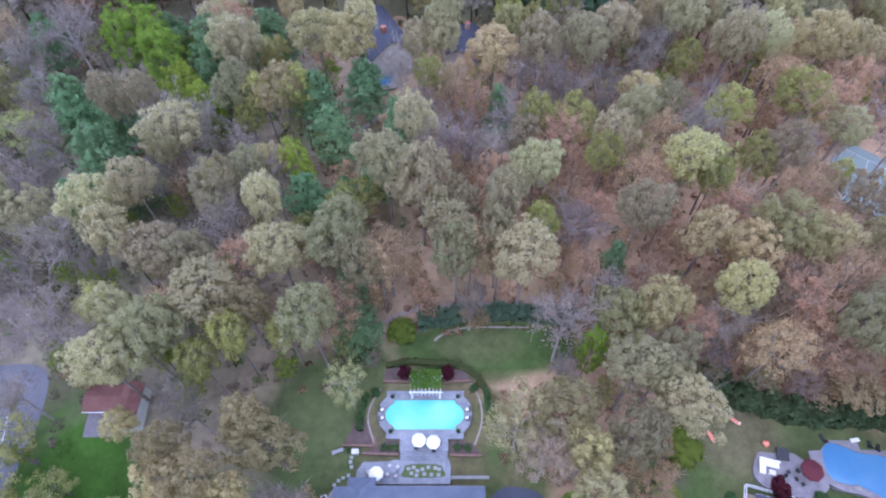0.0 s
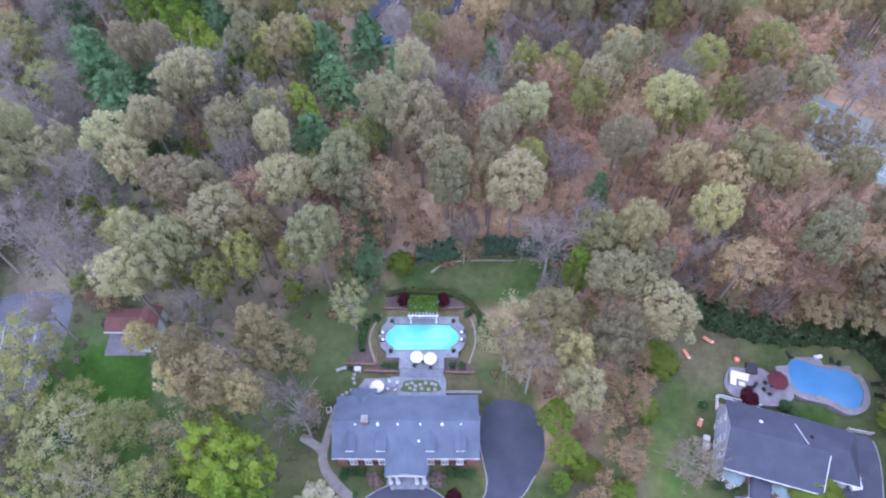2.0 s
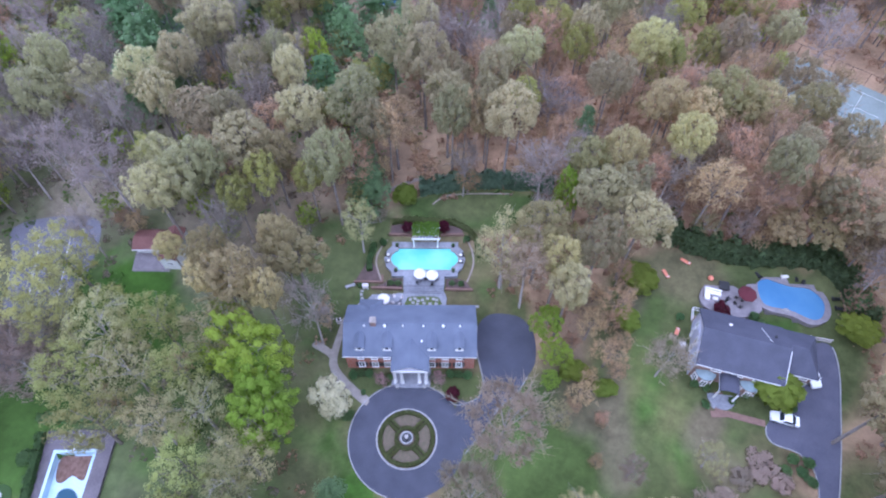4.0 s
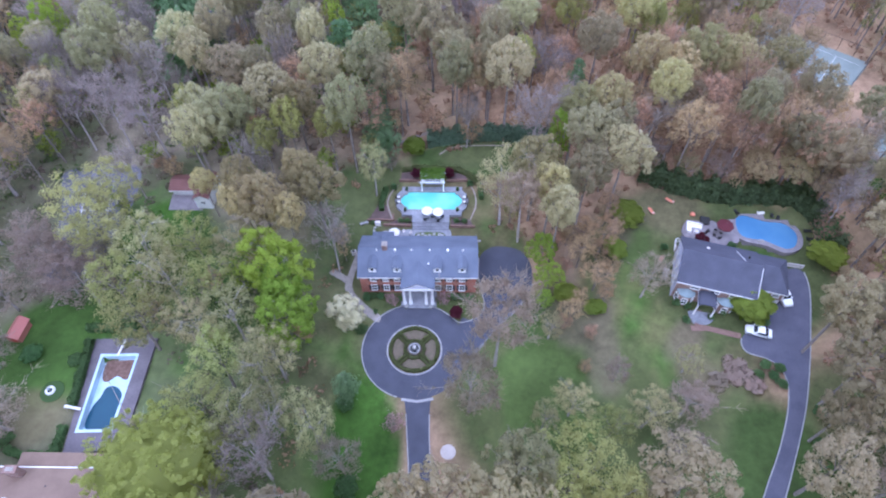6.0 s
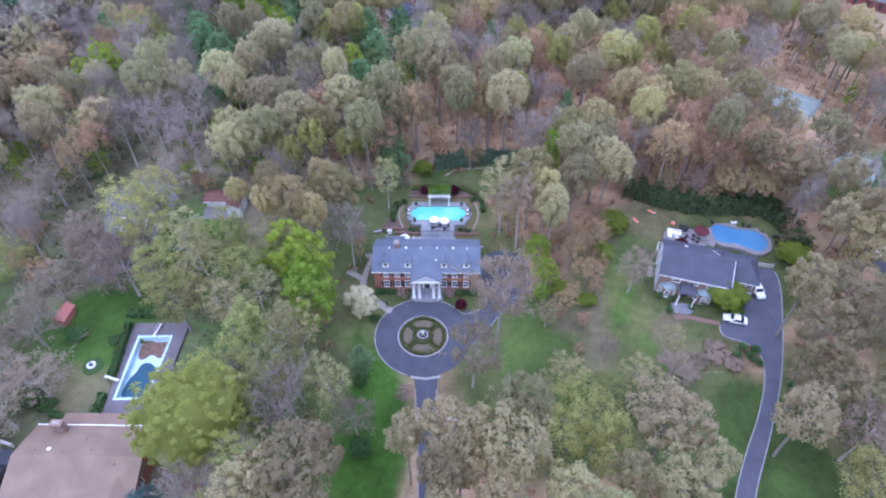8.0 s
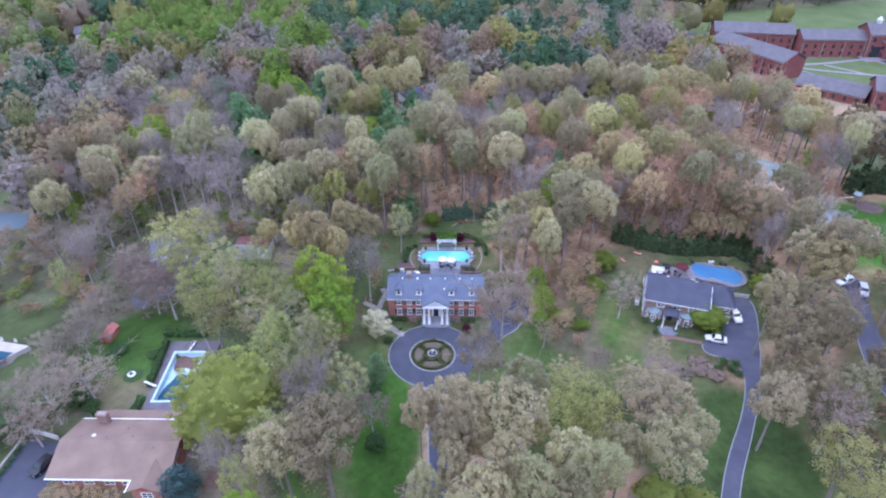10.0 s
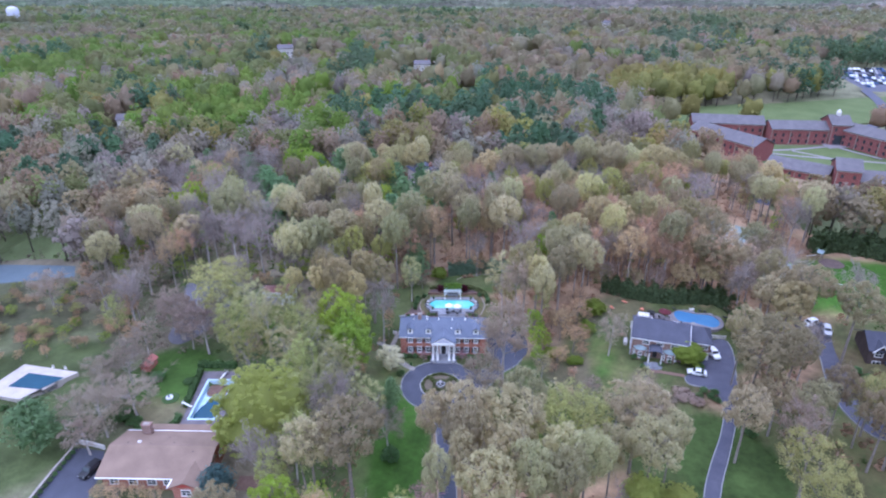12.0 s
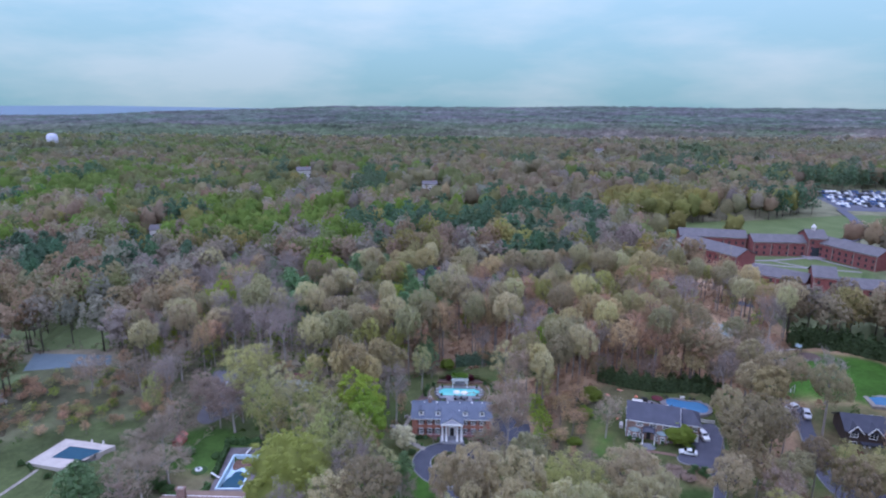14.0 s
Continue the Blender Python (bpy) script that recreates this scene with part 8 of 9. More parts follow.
for x in (-58, -53, -48, -43):
    boxes("porch_post", [(x - .07, x + .07, -21.15, -21.0, -.3, 2.55)], WHITE, wh)
boxes("chimney", [(-58.0, -56.2, -24.9, -23.9, -.5, 5.6), (-58.1, -56.1, -25.0, -23.8, 5.6, 5.8)], BRICK_BROWN, wh, "broad brick chimney", .03)
boxes("chimney_cap", [(-57.7, -56.5, -24.7, -24.1, 5.8, 5.9)], STONE_WARM, wh)
boxes("roof_hatch", [(-57.0, -56.4, -28.6, -28.1, 4.4, 4.95)], CONCRETE, wh, "pale roof hatch")
for x, y in ((-58.8, -28.6), (-54.4, -28.7), (-52.0, -26.2), (-50.0, -28.4), (-45.5, -30.6)):
    bm = bmesh.new()
    lathe(bm, [(.12, 3.6), (.12, 4.95 - abs(y + 29.5) * .34 + .25)], 8, x, y)
    part("roof_vent", bm, BLACK, wh)
for x in (-59, -55.5, -52, -49):
    window(wh, x, -34.82, 1.4, 1.5, 1.2, 0, False)
    window(wh, x, -24.18, 1.4, 1.6, 1.4, 180, False)
window(wh, -44.6, -37.22, 1.4, 1.6, 1.2, 0, False)
for y in (-32, -27):
    window(wh, -42.18, y, 1.4, 1.3, 1.2, 90, False)
west_deck = thing("west_pool_deck", "grey-violet concrete deck round the drained pool", "pool deck", kind="structure")
bm = bmesh.new()
slab_mesh(bm, WEST_DECK, 1.6, 3.45, WEST_POOL)
part("deck", bm, DECK_WORN, west_deck)
wp = thing("drained_pool", "half-drained pale blue swimming pool with leaves", "pool")
cxp, cyp = -50.5, -10.0
shrink = lambda k: [(cxp + (x - cxp) * k, cyp + (y - cyp) * (1 - (1 - k) * .5)) for x, y in WEST_POOL]
bm = bmesh.new()
slab_mesh(bm, shrink(.995), 1.4, 3.42, shrink(.86))
part("shell_wall", bm, POOL_SHELL, wp)
bm = bmesh.new()
slab_mesh(bm, shrink(.99), 1.25, 2.1)
part("shell_floor", bm, POOL_SHELL, wp)
bm = bmesh.new()
slab_mesh(bm, smooth_loop([(-52.6, -15.8), (-49.4, -16.0), (-48.2, -13.2), (-48.5, -10.2), (-50.0, -8.6), (-51.6, -8.8), (-52.0, -10.5), (-52.8, -12.5)], 4), 1.9, 2.28)
part("water", bm, WATER_DARK, wp, "dark blue standing water")
bm = bmesh.new()
slab_mesh(bm, smooth_loop([(-53.2, -3.9), (-50.6, -3.7), (-48.0, -3.8), (-47.9, -6.2), (-49.0, -7.3), (-50.6, -6.6), (-51.9, -7.7), (-53.0, -7.0)], 3), 1.9, 2.2)
part("leaf_silt", bm, DEBRIS, wp, "brown drift of wet leaves")
board = thing("diving_board", "white diving board on its stand", "diving board", pose(-50.6, -2.6, 3.45, 0, 0, -8))
boxes("plank", [(-.17, .17, -1.1, 1.9, .5, .56)], WHITE, board, "", .01)
boxes("stand", [(-.25, .25, .4, .7, 0, .5), (-.25, .25, 1.7, 2.0, 0, .5)], STEEL, board)
for sx in (-.32, .32):
    bm = bmesh.new()
    tube(bm, (sx, .2, 0), (sx, .2, 1.0), .03)
    tube(bm, (sx, .2, 1.0), (sx, 2.0, 1.0), .03)
    tube(bm, (sx, 2.0, 1.0), (sx, 2.0, 0), .03)
    part("handrail", bm, STEEL, board)
sl = thing("pool_slide", "white pool slide at the deck edge", "pool slide", pose(-54.5, -13.2, 3.45, 0, 0, 0) @ Matrix.Scale(.72, 4))
bm = bmesh.new()
pts = [(-1.6, 2.0), (-1.0, 1.95), (-.2, 1.3), (.7, .65), (1.3, .5)]
for (x0, z0), (x1, z1) in zip(pts, pts[1:]):
    for y0, y1, dz in ((-.25, .25, 0), (-.29, -.25, .16), (.25, .29, .16)):
        q = [bm.verts.new(p) for p in ((x0, y0, z0 + dz), (x1, y0, z1 + dz), (x1, y1, z1 + dz), (x0, y1, z0 + dz), (x0, y0, z0 - .06), (x1, y0, z1 - .06), (x1, y1, z1 - .06), (x0, y1, z0 - .06))]
        for f in ((0, 1, 2, 3), (7, 6, 5, 4), (0, 4, 5, 1), (1, 5, 6, 2), (2, 6, 7, 3), (3, 7, 4, 0)):
            bm.faces.new([q[i] for i in f])
part("chute", bm, WHITE, sl)
bm = bmesh.new()
for sy in (-.2, .2):
    tube(bm, (-1.9, sy, 0), (-1.5, sy, 2.0), .03)
    tube(bm, (.4, sy, 0), (.4, sy, .8), .03)
part("ladder", bm, STEEL, sl)
hedge([(-56.5, -.6), (-55.6, -8.0), (-55.0, -13.0)], 1.0, 1.3, LEAF_HEDGE, "clipped hedge along the drained pool", 16, .45)
hedge([(-55.2, -16.0), (-54.9, -20.6), (-59.5, -20.9), (-62.5, -20.0)], 1.0, 1.2, LEAF_HEDGE, "clipped hedge behind the low house", 16, .45)
hedge([(-58.0, 1.6), (-49.0, 1.9)], 1.2, 1.4, LEAF_HEDGE, "clipped hedge at the head of the pool", 16, .45)
wf = thing("fountain", "white tiered fountain in a round dark bed", "fountain", pose(-60.0, -10.0, terrain(-60, -10)))
bm = bmesh.new()
lathe(bm, [(.8, -.1), (.8, .4), (.72, .5), (.45, .5), (.4, .3)], 20)
part("basin", bm, WHITE, wf, "", True)
bm = bmesh.new()
lathe(bm, [(.42, .25), (.42, .32)], 20)
part("water", bm, FOUNTAIN_WATER, wf)
bm = bmesh.new()
lathe(bm, [(.15, .3), (.08, .6), (.3, .8), (.05, .9)], 14)
part("pedestal", bm, COPPER, wf, "", True)
drape("ground_dark_bed", circle(-59.7, -10.1, 1.9, 20), LEAF_HEDGE, .14, 1.5, None, "round dark planting under the fountain", "planting bed")
shed = thing("red_playhouse", "small bleached red garden playhouse", "playhouse", pose(-69.4, .6, terrain(-69.4, .6), 0, 0, -4))
shed.scale = (.82, .82, .95)
boxes("wall", [(-1.3, 1.3, -2.2, 2.2, -.2, 1.5)], RED_FADED, shed)
bm = bmesh.new()
gable_roof(bm, -2.6, 2.6, -1.6, 1.6, 1.45, 2.5, 0, .1)
bm.transform(Matrix.Rotation(radians(90), 4, "Z"))
part("roof", bm, RED_FADED, shed)
boxes("door", [(-.45, .45, -2.26, -2.2, -.1, 1.3)], RED_PAINT, shed)
for x, y, r, h in ((-65.6, -3.6, 2.0, 1.5), (-57.9, -4.4, 1.4, 1.1), (-66.0, -17.5, 2.4, 2.4), (-63.4, -18.6, 1.6, 1.8), (-70.5, -12.0, 1.6, 2.0), (-76.0, 6.0, 1.4, 2.2)):
    plant("shrub", x, y, r, h)
plant("spruce", -39.2, -36.2, 3.5, 9.0)
plant("pine", -77.9, -26.6, 5.4, 13.0, "broad dark conifer beside the covered pool")
for x, y, r, h in ((-60.0, -37.6, 1.9, 3.2), (-57.0, -37.8, 2.1, 3.6), (-53.6, -37.4, 2.0, 3.4), (-50.4, -37.6, 1.9, 3.2)):
    plant("red", x, y, r, h, "thin russet bush before the house front")
plant("lime", -33.6, -25.0, 8.6, 21.5, "very broad tree in bright olive-green leaf beside the drained pool")
low_wall([(-71.9, -25.0), (-72.4, -32.0), (-72.6, -40.0), (-72.0, -60.0)], .5, STONE_WARM, .5, "low pale stone wall beside the drive")
low_wall([(-71.6, -24.7), (-68.5, -25.2), (-65.8, -25.9)], 1.0, CONCRETE, .3, "pale stone wall at the drive head")
for i in range(14):
    plant("shrub", -71.2 - .05 * i, -26.2 - i * 1.35, .55, .9, "small round shrub in a row along the drive")
brick_pad = drape("pavement_brick_pad", [(-37.5, -30.5), (-33.0, -30.5), (-33.0, -34.0), (-37.5, -34.0)], BRICK_FLAT, .05, 2.0, None, "small brick paved pad beside the house", "paving")

# ---- far-west garden pool ----
FZ = 6.35
fd = thing("far_pool_deck", "wide pale concrete deck round a covered pool", "pool deck", kind="structure")
bm = bmesh.new()
slab_mesh(bm, FAR_COPING, 3.4, FZ, FAR_POOL)
part("deck", bm, DECK_PALE, fd)
fp = thing("covered_pool", "swimming pool under a dark teal winter cover", "pool")
bm = bmesh.new()
slab_mesh(bm, FAR_POOL, FZ - 1.2, FZ - .1)
part("cover", bm, COVER, fp)
ribbon("pavement_far_path", smooth_loop([(-96.2, -14.2), (-96.8, -17.0), (-97.6, -20.5), (-99.0, -24.5), (-103.0, -28.0)], 4, False), .9, STONE_WARM, .06, label="pale winding garden path", category="path")
for x, y, r, h in ((-98.4, -13.8, .5, 1.6), (-97.2, -14.8, .5, 1.5), (-101.0, -13.0, 1.0, 1.4), (-92.0, -16.8, 1.0, 1.2)):
    plant("shrub", x, y, r, h)
rng = np.random.default_rng(41)
for _ in range(105):
    a, u = rng.uniform(0, 6.28), rng.uniform() ** 0.5
    x, y = -106 + 27 * u * math.cos(a), 16 + 17 * u * math.sin(a)
    if inside(x, y, FAR_COURT):
        continue
    key = ("russet", "russet", "bright", "russet", "sapling")[rng.integers(5)]
    plant(key, round(x, 1), round(y, 1), rng.uniform(1.3, 2.3), rng.uniform(2.0, 4.0), "low thicket bush on the rough slope")
for x, y in ((-90.0, -3.0), (-87.0, -3.2)):
    patio_chair(x, y, terrain(x, y) + .02, 30)

# ---- garden shed by the court ----
gs = thing("garden_shed", "white garden shed with a rust-brown roof", "shed", pose(0, 0, terrain(-46, 32)))
boxes("wall", [(-45.6, -42.4, 29.8, 36.6, -.6, 3.0)], WHITE, gs)
bm = bmesh.new()
gable_end(bm, 0, -1.6, 1.6, 0, 3.0, 3.9, .12)
bm.transform(Matrix.Translation((-44.0, 29.82, 0)) @ Matrix.Rotation(radians(90), 4, "Z"))
part("gable", bm, WHITE, gs)
bm = bmesh.new()
gable_roof(bm, -.3, 7.1, -1.66, 1.66, 2.98, 3.95, 0, .1)
bm.transform(Matrix.Translation((-44.0, 29.7, 0)) @ Matrix.Rotation(radians(90), 4, "Z"))
part("roof", bm, ROOF_RED, gs)
boxes("lean_to_wall", [(-51.2, -45.6, 33.0, 36.4, -.6, 2.0)], WHITE, gs)
bm = bmesh.new()
gable_roof(bm, -51.6, -45.0, 32.4, 37.0, 2.1, 3.0, 34.7, .12)
part("lean_to_roof", bm, ROOF_RED, gs)
window(gs, -44.0, 29.78, 1.5, .8, .7, 0, False)
boxes("fascia", [(-51.6, -45.9, 32.28, 32.38, 2.0, 2.2)], WHITE, gs)
drape("pavement_shed_yard", [(-51.4, 29.0), (-44.6, 29.2), (-45.0, 32.8), (-51.6, 33.2)], TERRACE, .06, 2.0, None, "pinkish grey yard before the shed", "paving")

# ---- east: the shingled house, its field and play things ----
eh = thing("shingle_house", "dark brown shingled house with white-trimmed gables", "house", pose(98.2, 1.8, terrain(98.2, 3) - 1.6, 0, 0, -12))
wall_ring("wall", [(0, 0), (15, 0), (15, 8), (0, 8)], -1.5, 5.2, .3, SIDING_DARK, eh)
bm = bmesh.new()
gable_roof(bm, -.5, 15.5, -.6, 8.6, 5.1, 7.8, 4.0, .2)
part("roof", bm, ROOF_DARK, eh)
bm = bmesh.new()
gable_end(bm, 0, 0, 8, 4, 5.2, 7.7, .3)
part("gable", bm, SIDING_DARK, eh)
for x in (2.0, 6.2, 10.5):
    bm = bmesh.new()
    gable_roof(bm, -.9, 4.6, -1.7, 1.7, 5.0, 6.9, 0, .14)
    bm.transform(Matrix.Translation((x, 0, 0)) @ Matrix.Rotation(radians(90), 4, "Z"))
    cg = part("cross_gable", bm, ROOF_DARK, eh)
    bm = bmesh.new()
    gable_end(bm, 0, -1.5, 1.5, 0, 5.1, 6.7, .12)
    bm.transform(Matrix.Translation((x, -.3, 0)) @ Matrix.Rotation(radians(90), 4, "Z"))
    part("gable_wall", bm, SIDING_DARK, cg)
    bm = bmesh.new()
    tube(bm, (x - 1.75, -.95, 5.0), (x, -.95, 6.95), .13, n=4)
    tube(bm, (x + 1.75, -.95, 5.0), (x, -.95, 6.95), .13, n=4)
    part("bargeboard", bm, WHITE, cg, "white bargeboard")
    window(eh, x, -.02, 4.3, 1.5, 1.3, 0, False)
    window(eh, x, -.02, 1.5, 1.5, 1.6, 0, False)
for x in (4.0, 5.2):
    boxes("porch_column", [(x - .16, x + .16, -1.4, -1.1, -1.5, 2.4)], WHITE, eh, "white porch post")
boxes("porch_roof", [(3.4, 8.0, -1.6, 0, 2.4, 2.6)], ROOF_DARK, eh)
for x in (6, 8, 10, 12):
    boxes("skylight", [(x - .35, x + .35, 6.6, 7.2, 6.2, 6.5)], WHITE, eh, "white roof light")
ep = thing("swimming_pool", "blue garden pool beside the field", "pool", pose(0, 0, terrain(118, 18) + .1))
bm = bmesh.new()
slab_mesh(bm, [(114, 15), (124, 13), (125, 18), (115, 20)], -1, .05)
part("water", bm, WATER_BLUE, ep)
bm = bmesh.new()
slab_mesh(bm, [(112.6, 14), (125, 11.6), (126.6, 19), (114, 21.4)], -1, .12, [(114, 15), (124, 13), (125, 18), (115, 20)])
part("coping", bm, STONE_WARM, ep)


def goal(x, y, turn, label):
    g = thing("football_goal", label, "goal", pose(x, y, terrain(x, y), 0, 0, turn), "goals")
    w, h, d = 1.35, 1.5, .9
    for a, b, nm in (((-w, 0, 0), (-w, 0, h), "post"), ((w, 0, 0), (w, 0, h), "post"), ((-w, 0, h), (w, 0, h), "crossbar"), ((-w, 0, h), (-w, d, 0), "stay"), ((w, 0, h), (w, d, 0), "stay"), ((-w, d, .04), (w, d, .04), "ground_bar")):
        bm = bmesh.new()
        tube(bm, a, b, .07)
        part(nm, bm, WHITE, g)


goal(105.4, 29.4, -30, "white football goal on the vivid lawn")
goal(96.8, 23.0, 60, "white football goal at the lawn's edge")
pg = thing("play_slide", "green and tan climbing frame with a slide", "playground slide", pose(110.2, 46.5, terrain(110.2, 46.5), 0, 0, 130))
boxes("tower", [(-.7, -.55, -.7, -.55, 0, 2.4), (.55, .7, -.7, -.55, 0, 2.4), (-.7, -.55, .55, .7, 0, 2.4), (.55, .7, .55, .7, 0, 2.4), (-.7, .7, -.7, .7, 1.3, 1.42)], WOOD, pg)
bm = bmesh.new()
gable_roof(bm, -.9, .9, -.9, .9, 2.4, 3.2, 0, .06)
part("roof", bm, COPPER, pg, "green roof")
bm = bmesh.new()
box(bm, 0, 3.0, -.3, .3, -.05, .05, Matrix.Translation((.7, 0, 1.4)) @ Matrix.Rotation(radians(27), 4, "Y"))
part("slide", bm, CANVAS, pg)
hedge([(110.5, 51.5), (118.0, 53.5), (126.0, 50.0), (137.0, 41.0), (150.0, 30.0)], 4.0, 5.0, LEAF_SCREEN, "dark evergreen screen along the field", 5, 1.1, .25)
drape("ground_mulch_play", circle(112.4, 44.0, 3.4, 18), MULCH, .06, 2.5, None, "dark mulch under the climbing frame", "mulch bed")
for x, y, r, h in ((96.5, -9.0, 1.6, 1.5), (98.5, -10.0, 1.6, 1.5), (95.0, -5.0, 1.6, 3.0), (100.8, -8.0, 1.8, 1.4), (94.6, -1.0, 1.2, 2.0)):
    plant("shrub", x, y, r, h)
plant("wine", 97.5, -4.4, 1.8, 2.8, "dark red maple by the shingled house")
for line in (TENNIS_A, TENNIS_B):
    fence = thing("court_fence", "tall wire fence posts round the court", "fence")
    for i in range(4):
        (x0, y0), (x1, y1) = line[i], line[(i + 1) % 4]
        k = int(math.hypot(x1 - x0, y1 - y0) / 3.5)
        for j in range(k):
            x, y = x0 + (x1 - x0) * j / k, y0 + (y1 - y0) * j / k
            bm = bmesh.new()
            tube(bm, (x, y, terrain(x, y) - .2), (x, y, terrain(x, y) + 3.2), .05, n=5)
            part("post", bm, BLACK, fence)
        bm = bmesh.new()
        tube(bm, (x0, y0, terrain(x0, y0) + 3.15), (x1, y1, terrain(x1, y1) + 3.15), .04, n=4)
        part("rail", bm, BLACK, fence)

# ---- the brick college halls ----
def block(bm, w, d, h):
    box(bm, -w / 2, w / 2, -d / 2, d / 2, -1.5, h)


PANE_MESH = None


def hall(x0, y0, x1, y1, depth, h, rise, label, name="college_hall"):
    global PANE_MESH
    L, a = math.hypot(x1 - x0, y1 - y0), math.degrees(math.atan2(y1 - y0, x1 - x0))
    z = min(terrain(x0, y0), terrain(x1, y1))
    ob = thing(name, label, "building", pose((x0 + x1) / 2, (y0 + y1) / 2, z, 0, 0, a), "college halls")
    bm = bmesh.new()
    block(bm, L, depth, h)
    part("wall", bm, BRICK_DARK, ob)
    bm = bmesh.new()
    gable_roof(bm, -L / 2 - .5, L / 2 + .5, -depth / 2 - .6, depth / 2 + .6, h - .1, h + rise, 0, .25)
    part("roof", bm, ROOF_DULL, ob)
    bm = bmesh.new()
    gable_end(bm, -L / 2, -depth / 2, depth / 2, 0, h, h + rise - .1, .3)
    part("gable", bm, BRICK_DARK, ob)
    bm = bmesh.new()
    gable_end(bm, L / 2 - .3, -depth / 2, depth / 2, 0, h, h + rise - .1, .3)
    part("gable", bm, BRICK_DARK, ob)
    if PANE_MESH is None:
        bm = bmesh.new()
        box(bm, -.55, .55, -.06, .06, -.8, .8)
        PANE_MESH = bpy.data.meshes.new("window")
        bm.to_mesh(PANE_MESH)
        bm.free()
        PANE_MESH.materials.append(GLASS)
        PANE_MESH.materials.append(WHITE)
    n = max(2, int(L / 3.4))
    for side in (-1, 1):
        for s in range(int(h // 3)):
            for i in range(n):
                w = new("window", PANE_MESH)
                w.parent = ob
                w.matrix_basis = pose(-L / 2 + (i + .5) * L / n, side * (depth / 2 + .02), 1.7 + 3.0 * s)
    # pilasters up both long walls
    for i in range(int(L // 9) + 1):
        xx = -L / 2 + .3 + i * (L - .6) / max(1, int(L // 9))
        for side in (-1, 1):
            boxes("wall_pilaster", [(xx - .15, xx + .15, side * (depth / 2 + .1) - .1, side * (depth / 2 + .1) + .1, 0, h)], STONE_PATH, ob, "pale brick pilaster")
    boxes("cornice", [(-L / 2 - .1, L / 2 + .1, -depth / 2 - .2, -depth / 2 - .02, h - .45, h - .1)], CONCRETE, ob)
    return ob


hall(126, 203, 160, 197, 12, 7.6, 3.2, "three-storey red brick hall with grey roof")
hall(124, 186, 141, 152, 13, 7.6, 3.2, "three-storey red brick hall beside the woods")
hall(160, 190, 187, 188, 12, 7.6, 3.0, "three-storey red brick hall facing the green")
hall(196, 186, 209, 154, 12, 7.6, 3.0, "long red brick hall with pale pilasters")
hall(139, 140, 156, 124, 11, 3.4, 3.0, "lower brick hall with a long grey roof")
hall(164, 120, 192, 113, 11, 3.4, 3.0, "lower brick hall among the trees")
tw = hall(187, 187, 196, 186, 13, 10, 3.6, "brick gatehouse with a gabled tower")
# a flat dark panel drawn instead of an open archway
boxes("archway_panel", [(-2.2, 2.2, -6.7, -6.5, 0, 5)], GLASS, tw, "tall dark panel in place of an open archway")
bm = bmesh.new()
lathe(bm, [(1.1, 12.8), (1.1, 14.8), (1.4, 14.9), (.1, 16.6)], 8)
part("cupola", bm, CONCRETE, tw)
pv = hall(156, 123, 164, 120, 13, 7, 3.4, "low brick pavilion with a gable")
for line, w in (([(150, 172), (168, 174), (186, 178)], 2.2), ([(150, 168), (170, 160), (196, 150)], 2.2), ([(188, 178), (192, 168), (198, 156)], 2.2), ([(165, 172), (176, 158), (182, 150)], 2.0), ([(150, 164), (160, 150), (172, 140)], 2.0)):
    ribbon("pavement_college_walk", smooth_loop(line, 5, False), w, TERRACE, .45, label="pale concrete walk across the college green", category="path")
drape("pavement_college_court", [(184, 174), (198, 176), (199, 183), (184, 183)], TERRACE, .47, 4.0, None, "pale forecourt before the gatehouse", "paving")
ribbon("road_college", smooth_loop([(100, 205), (125, 216), (170, 214), (215, 208), (240, 222), (262, 262), (278, 305)], 5, False), 6, ASPHALT_OLD, .65, label="grey campus road", category="road")
ribbon("road_far", smooth_loop([(50, 372), (58, 388), (66, 402), (80, 425)], 5, False), 9, ASPHALT_OLD, 2.2, label="short open stretch of distant road", category="road")
ribbon("road_east_lane", smooth_loop([(114, 98), (121, 90), (128, 80), (140, 66)], 5, False), 5, ASPHALT_OLD, .12, label="grey lane glimpsed between trees", category="road")


# ---- far houses among the trees ----
def far_house(x, y, L, d, h, turn, wall_m, roof_m, label, lift=0.0):
    ob = thing("distant_house", label, "house", pose(x, y, terrain(x, y) + lift, 0, 0, turn), "distant houses")
    bm = bmesh.new()
    block(bm, L, d, h)
    wl_ = part("wall", bm, wall_m, ob)
    bm = bmesh.new()
    gable_roof(bm, -L / 2 - .5, L / 2 + .5, -d / 2 - .5, d / 2 + .5, h - .1, h + d * .32, 0, .2)
    part("roof", bm, roof_m, ob)
    bm = bmesh.new()
    gable_end(bm, -L / 2, -d / 2, d / 2, 0, h, h + d * .3, .2)
    part("gable", bm, wall_m, ob)
    bm = bmesh.new()
    gable_end(bm, L / 2 - .2, -d / 2, d / 2, 0, h, h + d * .3, .2)
    part("gable", bm, wall_m, ob)
    for s in range(int(h // 2.8)):
        for i in range(max(2, int(L / 3))):
            boxes("window", [(-L / 2 + (i + .5) * L / max(2, int(L / 3)) - .5, -L / 2 + (i + .5) * L / max(2, int(L / 3)) + .5, -d / 2 - .06, -d / 2 + .02, .9 + 2.8 * s, 2.3 + 2.8 * s)], GLASS, ob)
    boxes("chimney", [(L * .25, L * .25 + .9, -.5, .5, h, h + d * .32 + 1.4)], BRICK, ob)


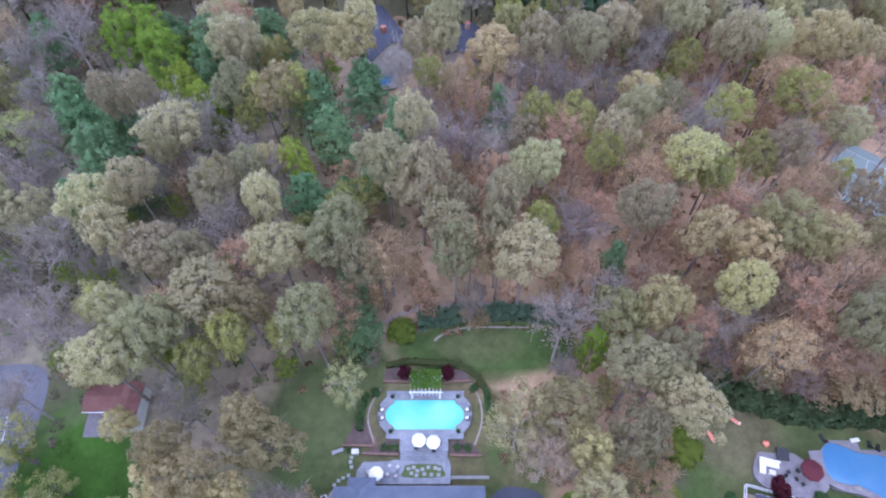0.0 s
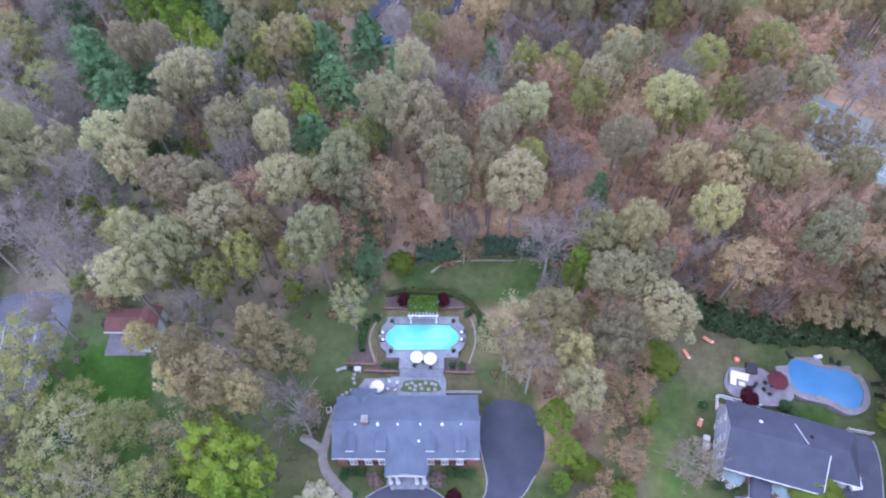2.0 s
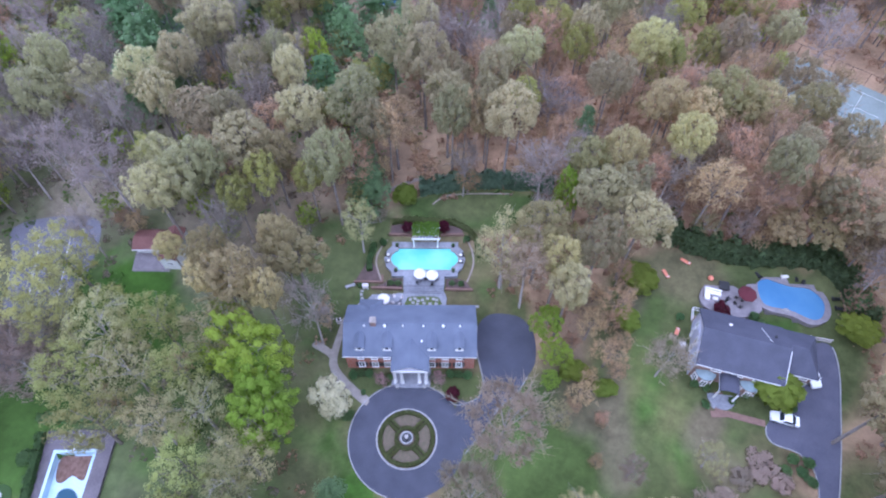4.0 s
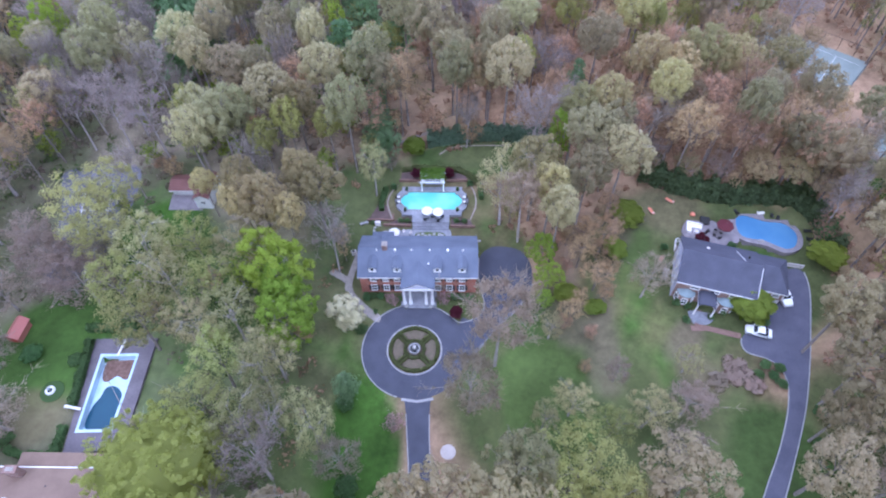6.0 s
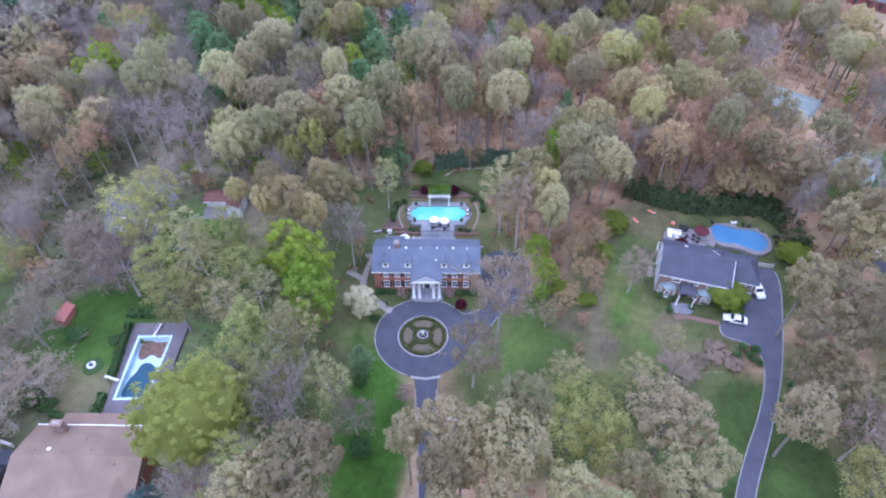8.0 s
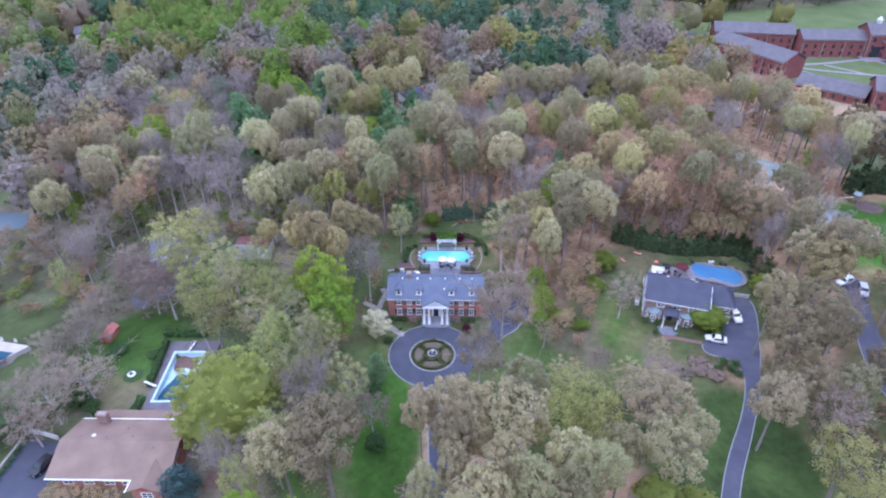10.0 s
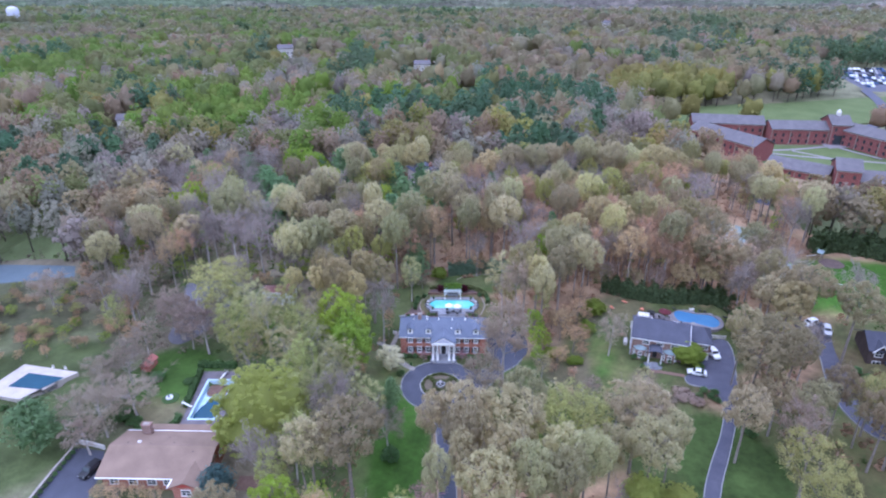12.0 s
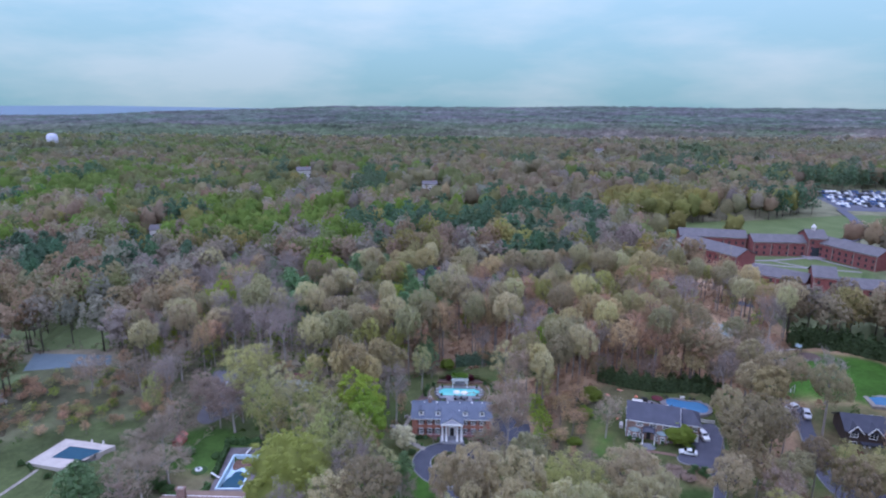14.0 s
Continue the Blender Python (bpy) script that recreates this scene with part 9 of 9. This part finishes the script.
far_house(-9.0, 111.0, 15, 9, 5.5, -62, CONCRETE, ROOF_DARK, "pale house with a grey roof and chimneys")
far_house(9.6, 108.6, 9, 7, 4.5, 75, CONCRETE, ROOF_DARK, "small grey-roofed house among oaks")
for x, y, L, d, h, a, lab in ((-139, 394, 22, 12, 14, 20, "tall white house above the treetops"), (-23, 325, 20, 10, 13, 10, "white house showing through the woods"), (-165, 190, 26, 10, 13, 12, "long white house behind green maples"),
                              (-160, 162, 15, 10, 10, 30, "grey-roofed house in the woods"), (-213, 187, 15, 10, 10, -20, "pale house among pines"), (-68, 247, 14, 9, 10, 15, "white house between trees"), (-42, 229, 13, 9, 8, -10, "grey cottage in a clearing"),
                              (9, 262, 14, 9, 11, 25, "pale house under tall pines"), (-72, 278, 14, 9, 11, 5, "grey house between trees"), (-158, 52, 14, 8, 5, 15, "low white house at the wood's edge"), (175, 640, 18, 10, 16, 10, "white house above distant woods")):
    far_house(x, y, L * .55, d * .7, h * .58, a, CONCRETE, ROOF_DULL, lab)
tank = thing("water_tower", "distant pale water tower above the woods", "water tower", pose(-600, 736, terrain(-600, 736) - 4))
bm = bmesh.new()
lathe(bm, [(6, 14), (7.4, 17), (7.4, 27), (5, 30), (1, 31)], 20)
part("tank", bm, SIDING, tank, "", True)
bm = bmesh.new()
lathe(bm, [(4.5, -1), (4.5, 16)], 16)
part("shaft", bm, CONCRETE, tank)

# north terrace, bench and pool of the house in the woods
nbp = thing("swimming_pool", "blue pool beside the house in the woods", "pool", pose(0, 0, terrain(-8.6, 103)))
bm = bmesh.new()
slab_mesh(bm, NORTH_POOL, -1.0, .12)
part("water", bm, WATER_BLUE, nbp)
bm = bmesh.new()
slab_mesh(bm, [(-13.4, 107.2), (-4.0, 107.0), (-4.8, 99.8), (-12.6, 98.8)], -1, .22, NORTH_POOL)
part("coping", bm, STONE_WARM, nbp)
drape("pavement_brick_terrace", [(-20.2, 85.9), (-10.0, 84.8), (-11.0, 82.4), (-17.0, 81.6)], BRICK_FLAT, .08, 2.5, None, "brick terrace in the woods", "paving")
low_wall([(-20.4, 86.2), (-15.0, 86.0), (-10.0, 85.0)], .8, GREY_STONE, .4, "grey stone wall behind the terrace")
ribbon("pavement_wood_path", smooth_loop([(-5.8, 96.0), (-8.0, 92.6), (-11.6, 89.2)], 4, False), 1.0, STONE_WARM, .08, label="pale path up to the house in the woods", category="path")

# parked cars far off
CAR_SMALL = []
for paint in (CAR_WHITE, STEEL, CAR_BLACK, plain("blue car paint", (.05, .09, .2), .2)):
    bm = bmesh.new()
    box(bm, -2.2, 2.2, -.9, .9, .25, .95)
    vs = box(bm, -1.2, 1.4, -.8, .8, .95, 1.5)
    for v in vs[4:]:
        v.co.x *= .75
    bmesh.ops.bevel(bm, geom=bm.edges[:], offset=.12, segments=1, affect="EDGES")
    me = bpy.data.meshes.new("parked_car")
    bm.to_mesh(me)
    bm.free()
    me.materials.append(paint)
    CAR_SMALL.append(me)
rng = np.random.default_rng(31)
for row in range(8):
    for k in range(24):
        if rng.uniform() < .22:
            continue
        x, y = 288 + k * 3.3 + row * 2.8, 318 + row * 11.0 + k * .2
        c = new("parked_car", CAR_SMALL[(0, 1, 2, 3, 1, 2, 0, 3)[int(rng.integers(8))]])
        c.matrix_basis = pose(x, y, terrain(x, y) + .12, 0, 0, 86 + rng.uniform(-3, 3))
        tagged(c, "parked car in rows on the distant car park", "car", "parked cars")

# the sea beyond the western lowland
bm = bmesh.new()
pts = [(4940 * math.sin(radians(a)), 4940 * math.cos(radians(a)) - 130) for a in np.linspace(-60, -5, 24)]
for i in range(23):
    f = [1.0 if j < 12 else max(0.0, 1 - (j - 12) / 11) for j in (i, i + 1)]
    q = [bm.verts.new((*pts[i], -60)), bm.verts.new((*pts[i + 1], -60)), bm.verts.new((*pts[i + 1], 20 + 42 * f[1])), bm.verts.new((*pts[i], 20 + 42 * f[0]))]
    bm.faces.new(q)
sea = part("backdrop_sea", bm, plain("distant sea", (.4, .5, .62), .9))
tagged(sea, "pale blue strip of sea on the horizon", "sea", kind="structure")
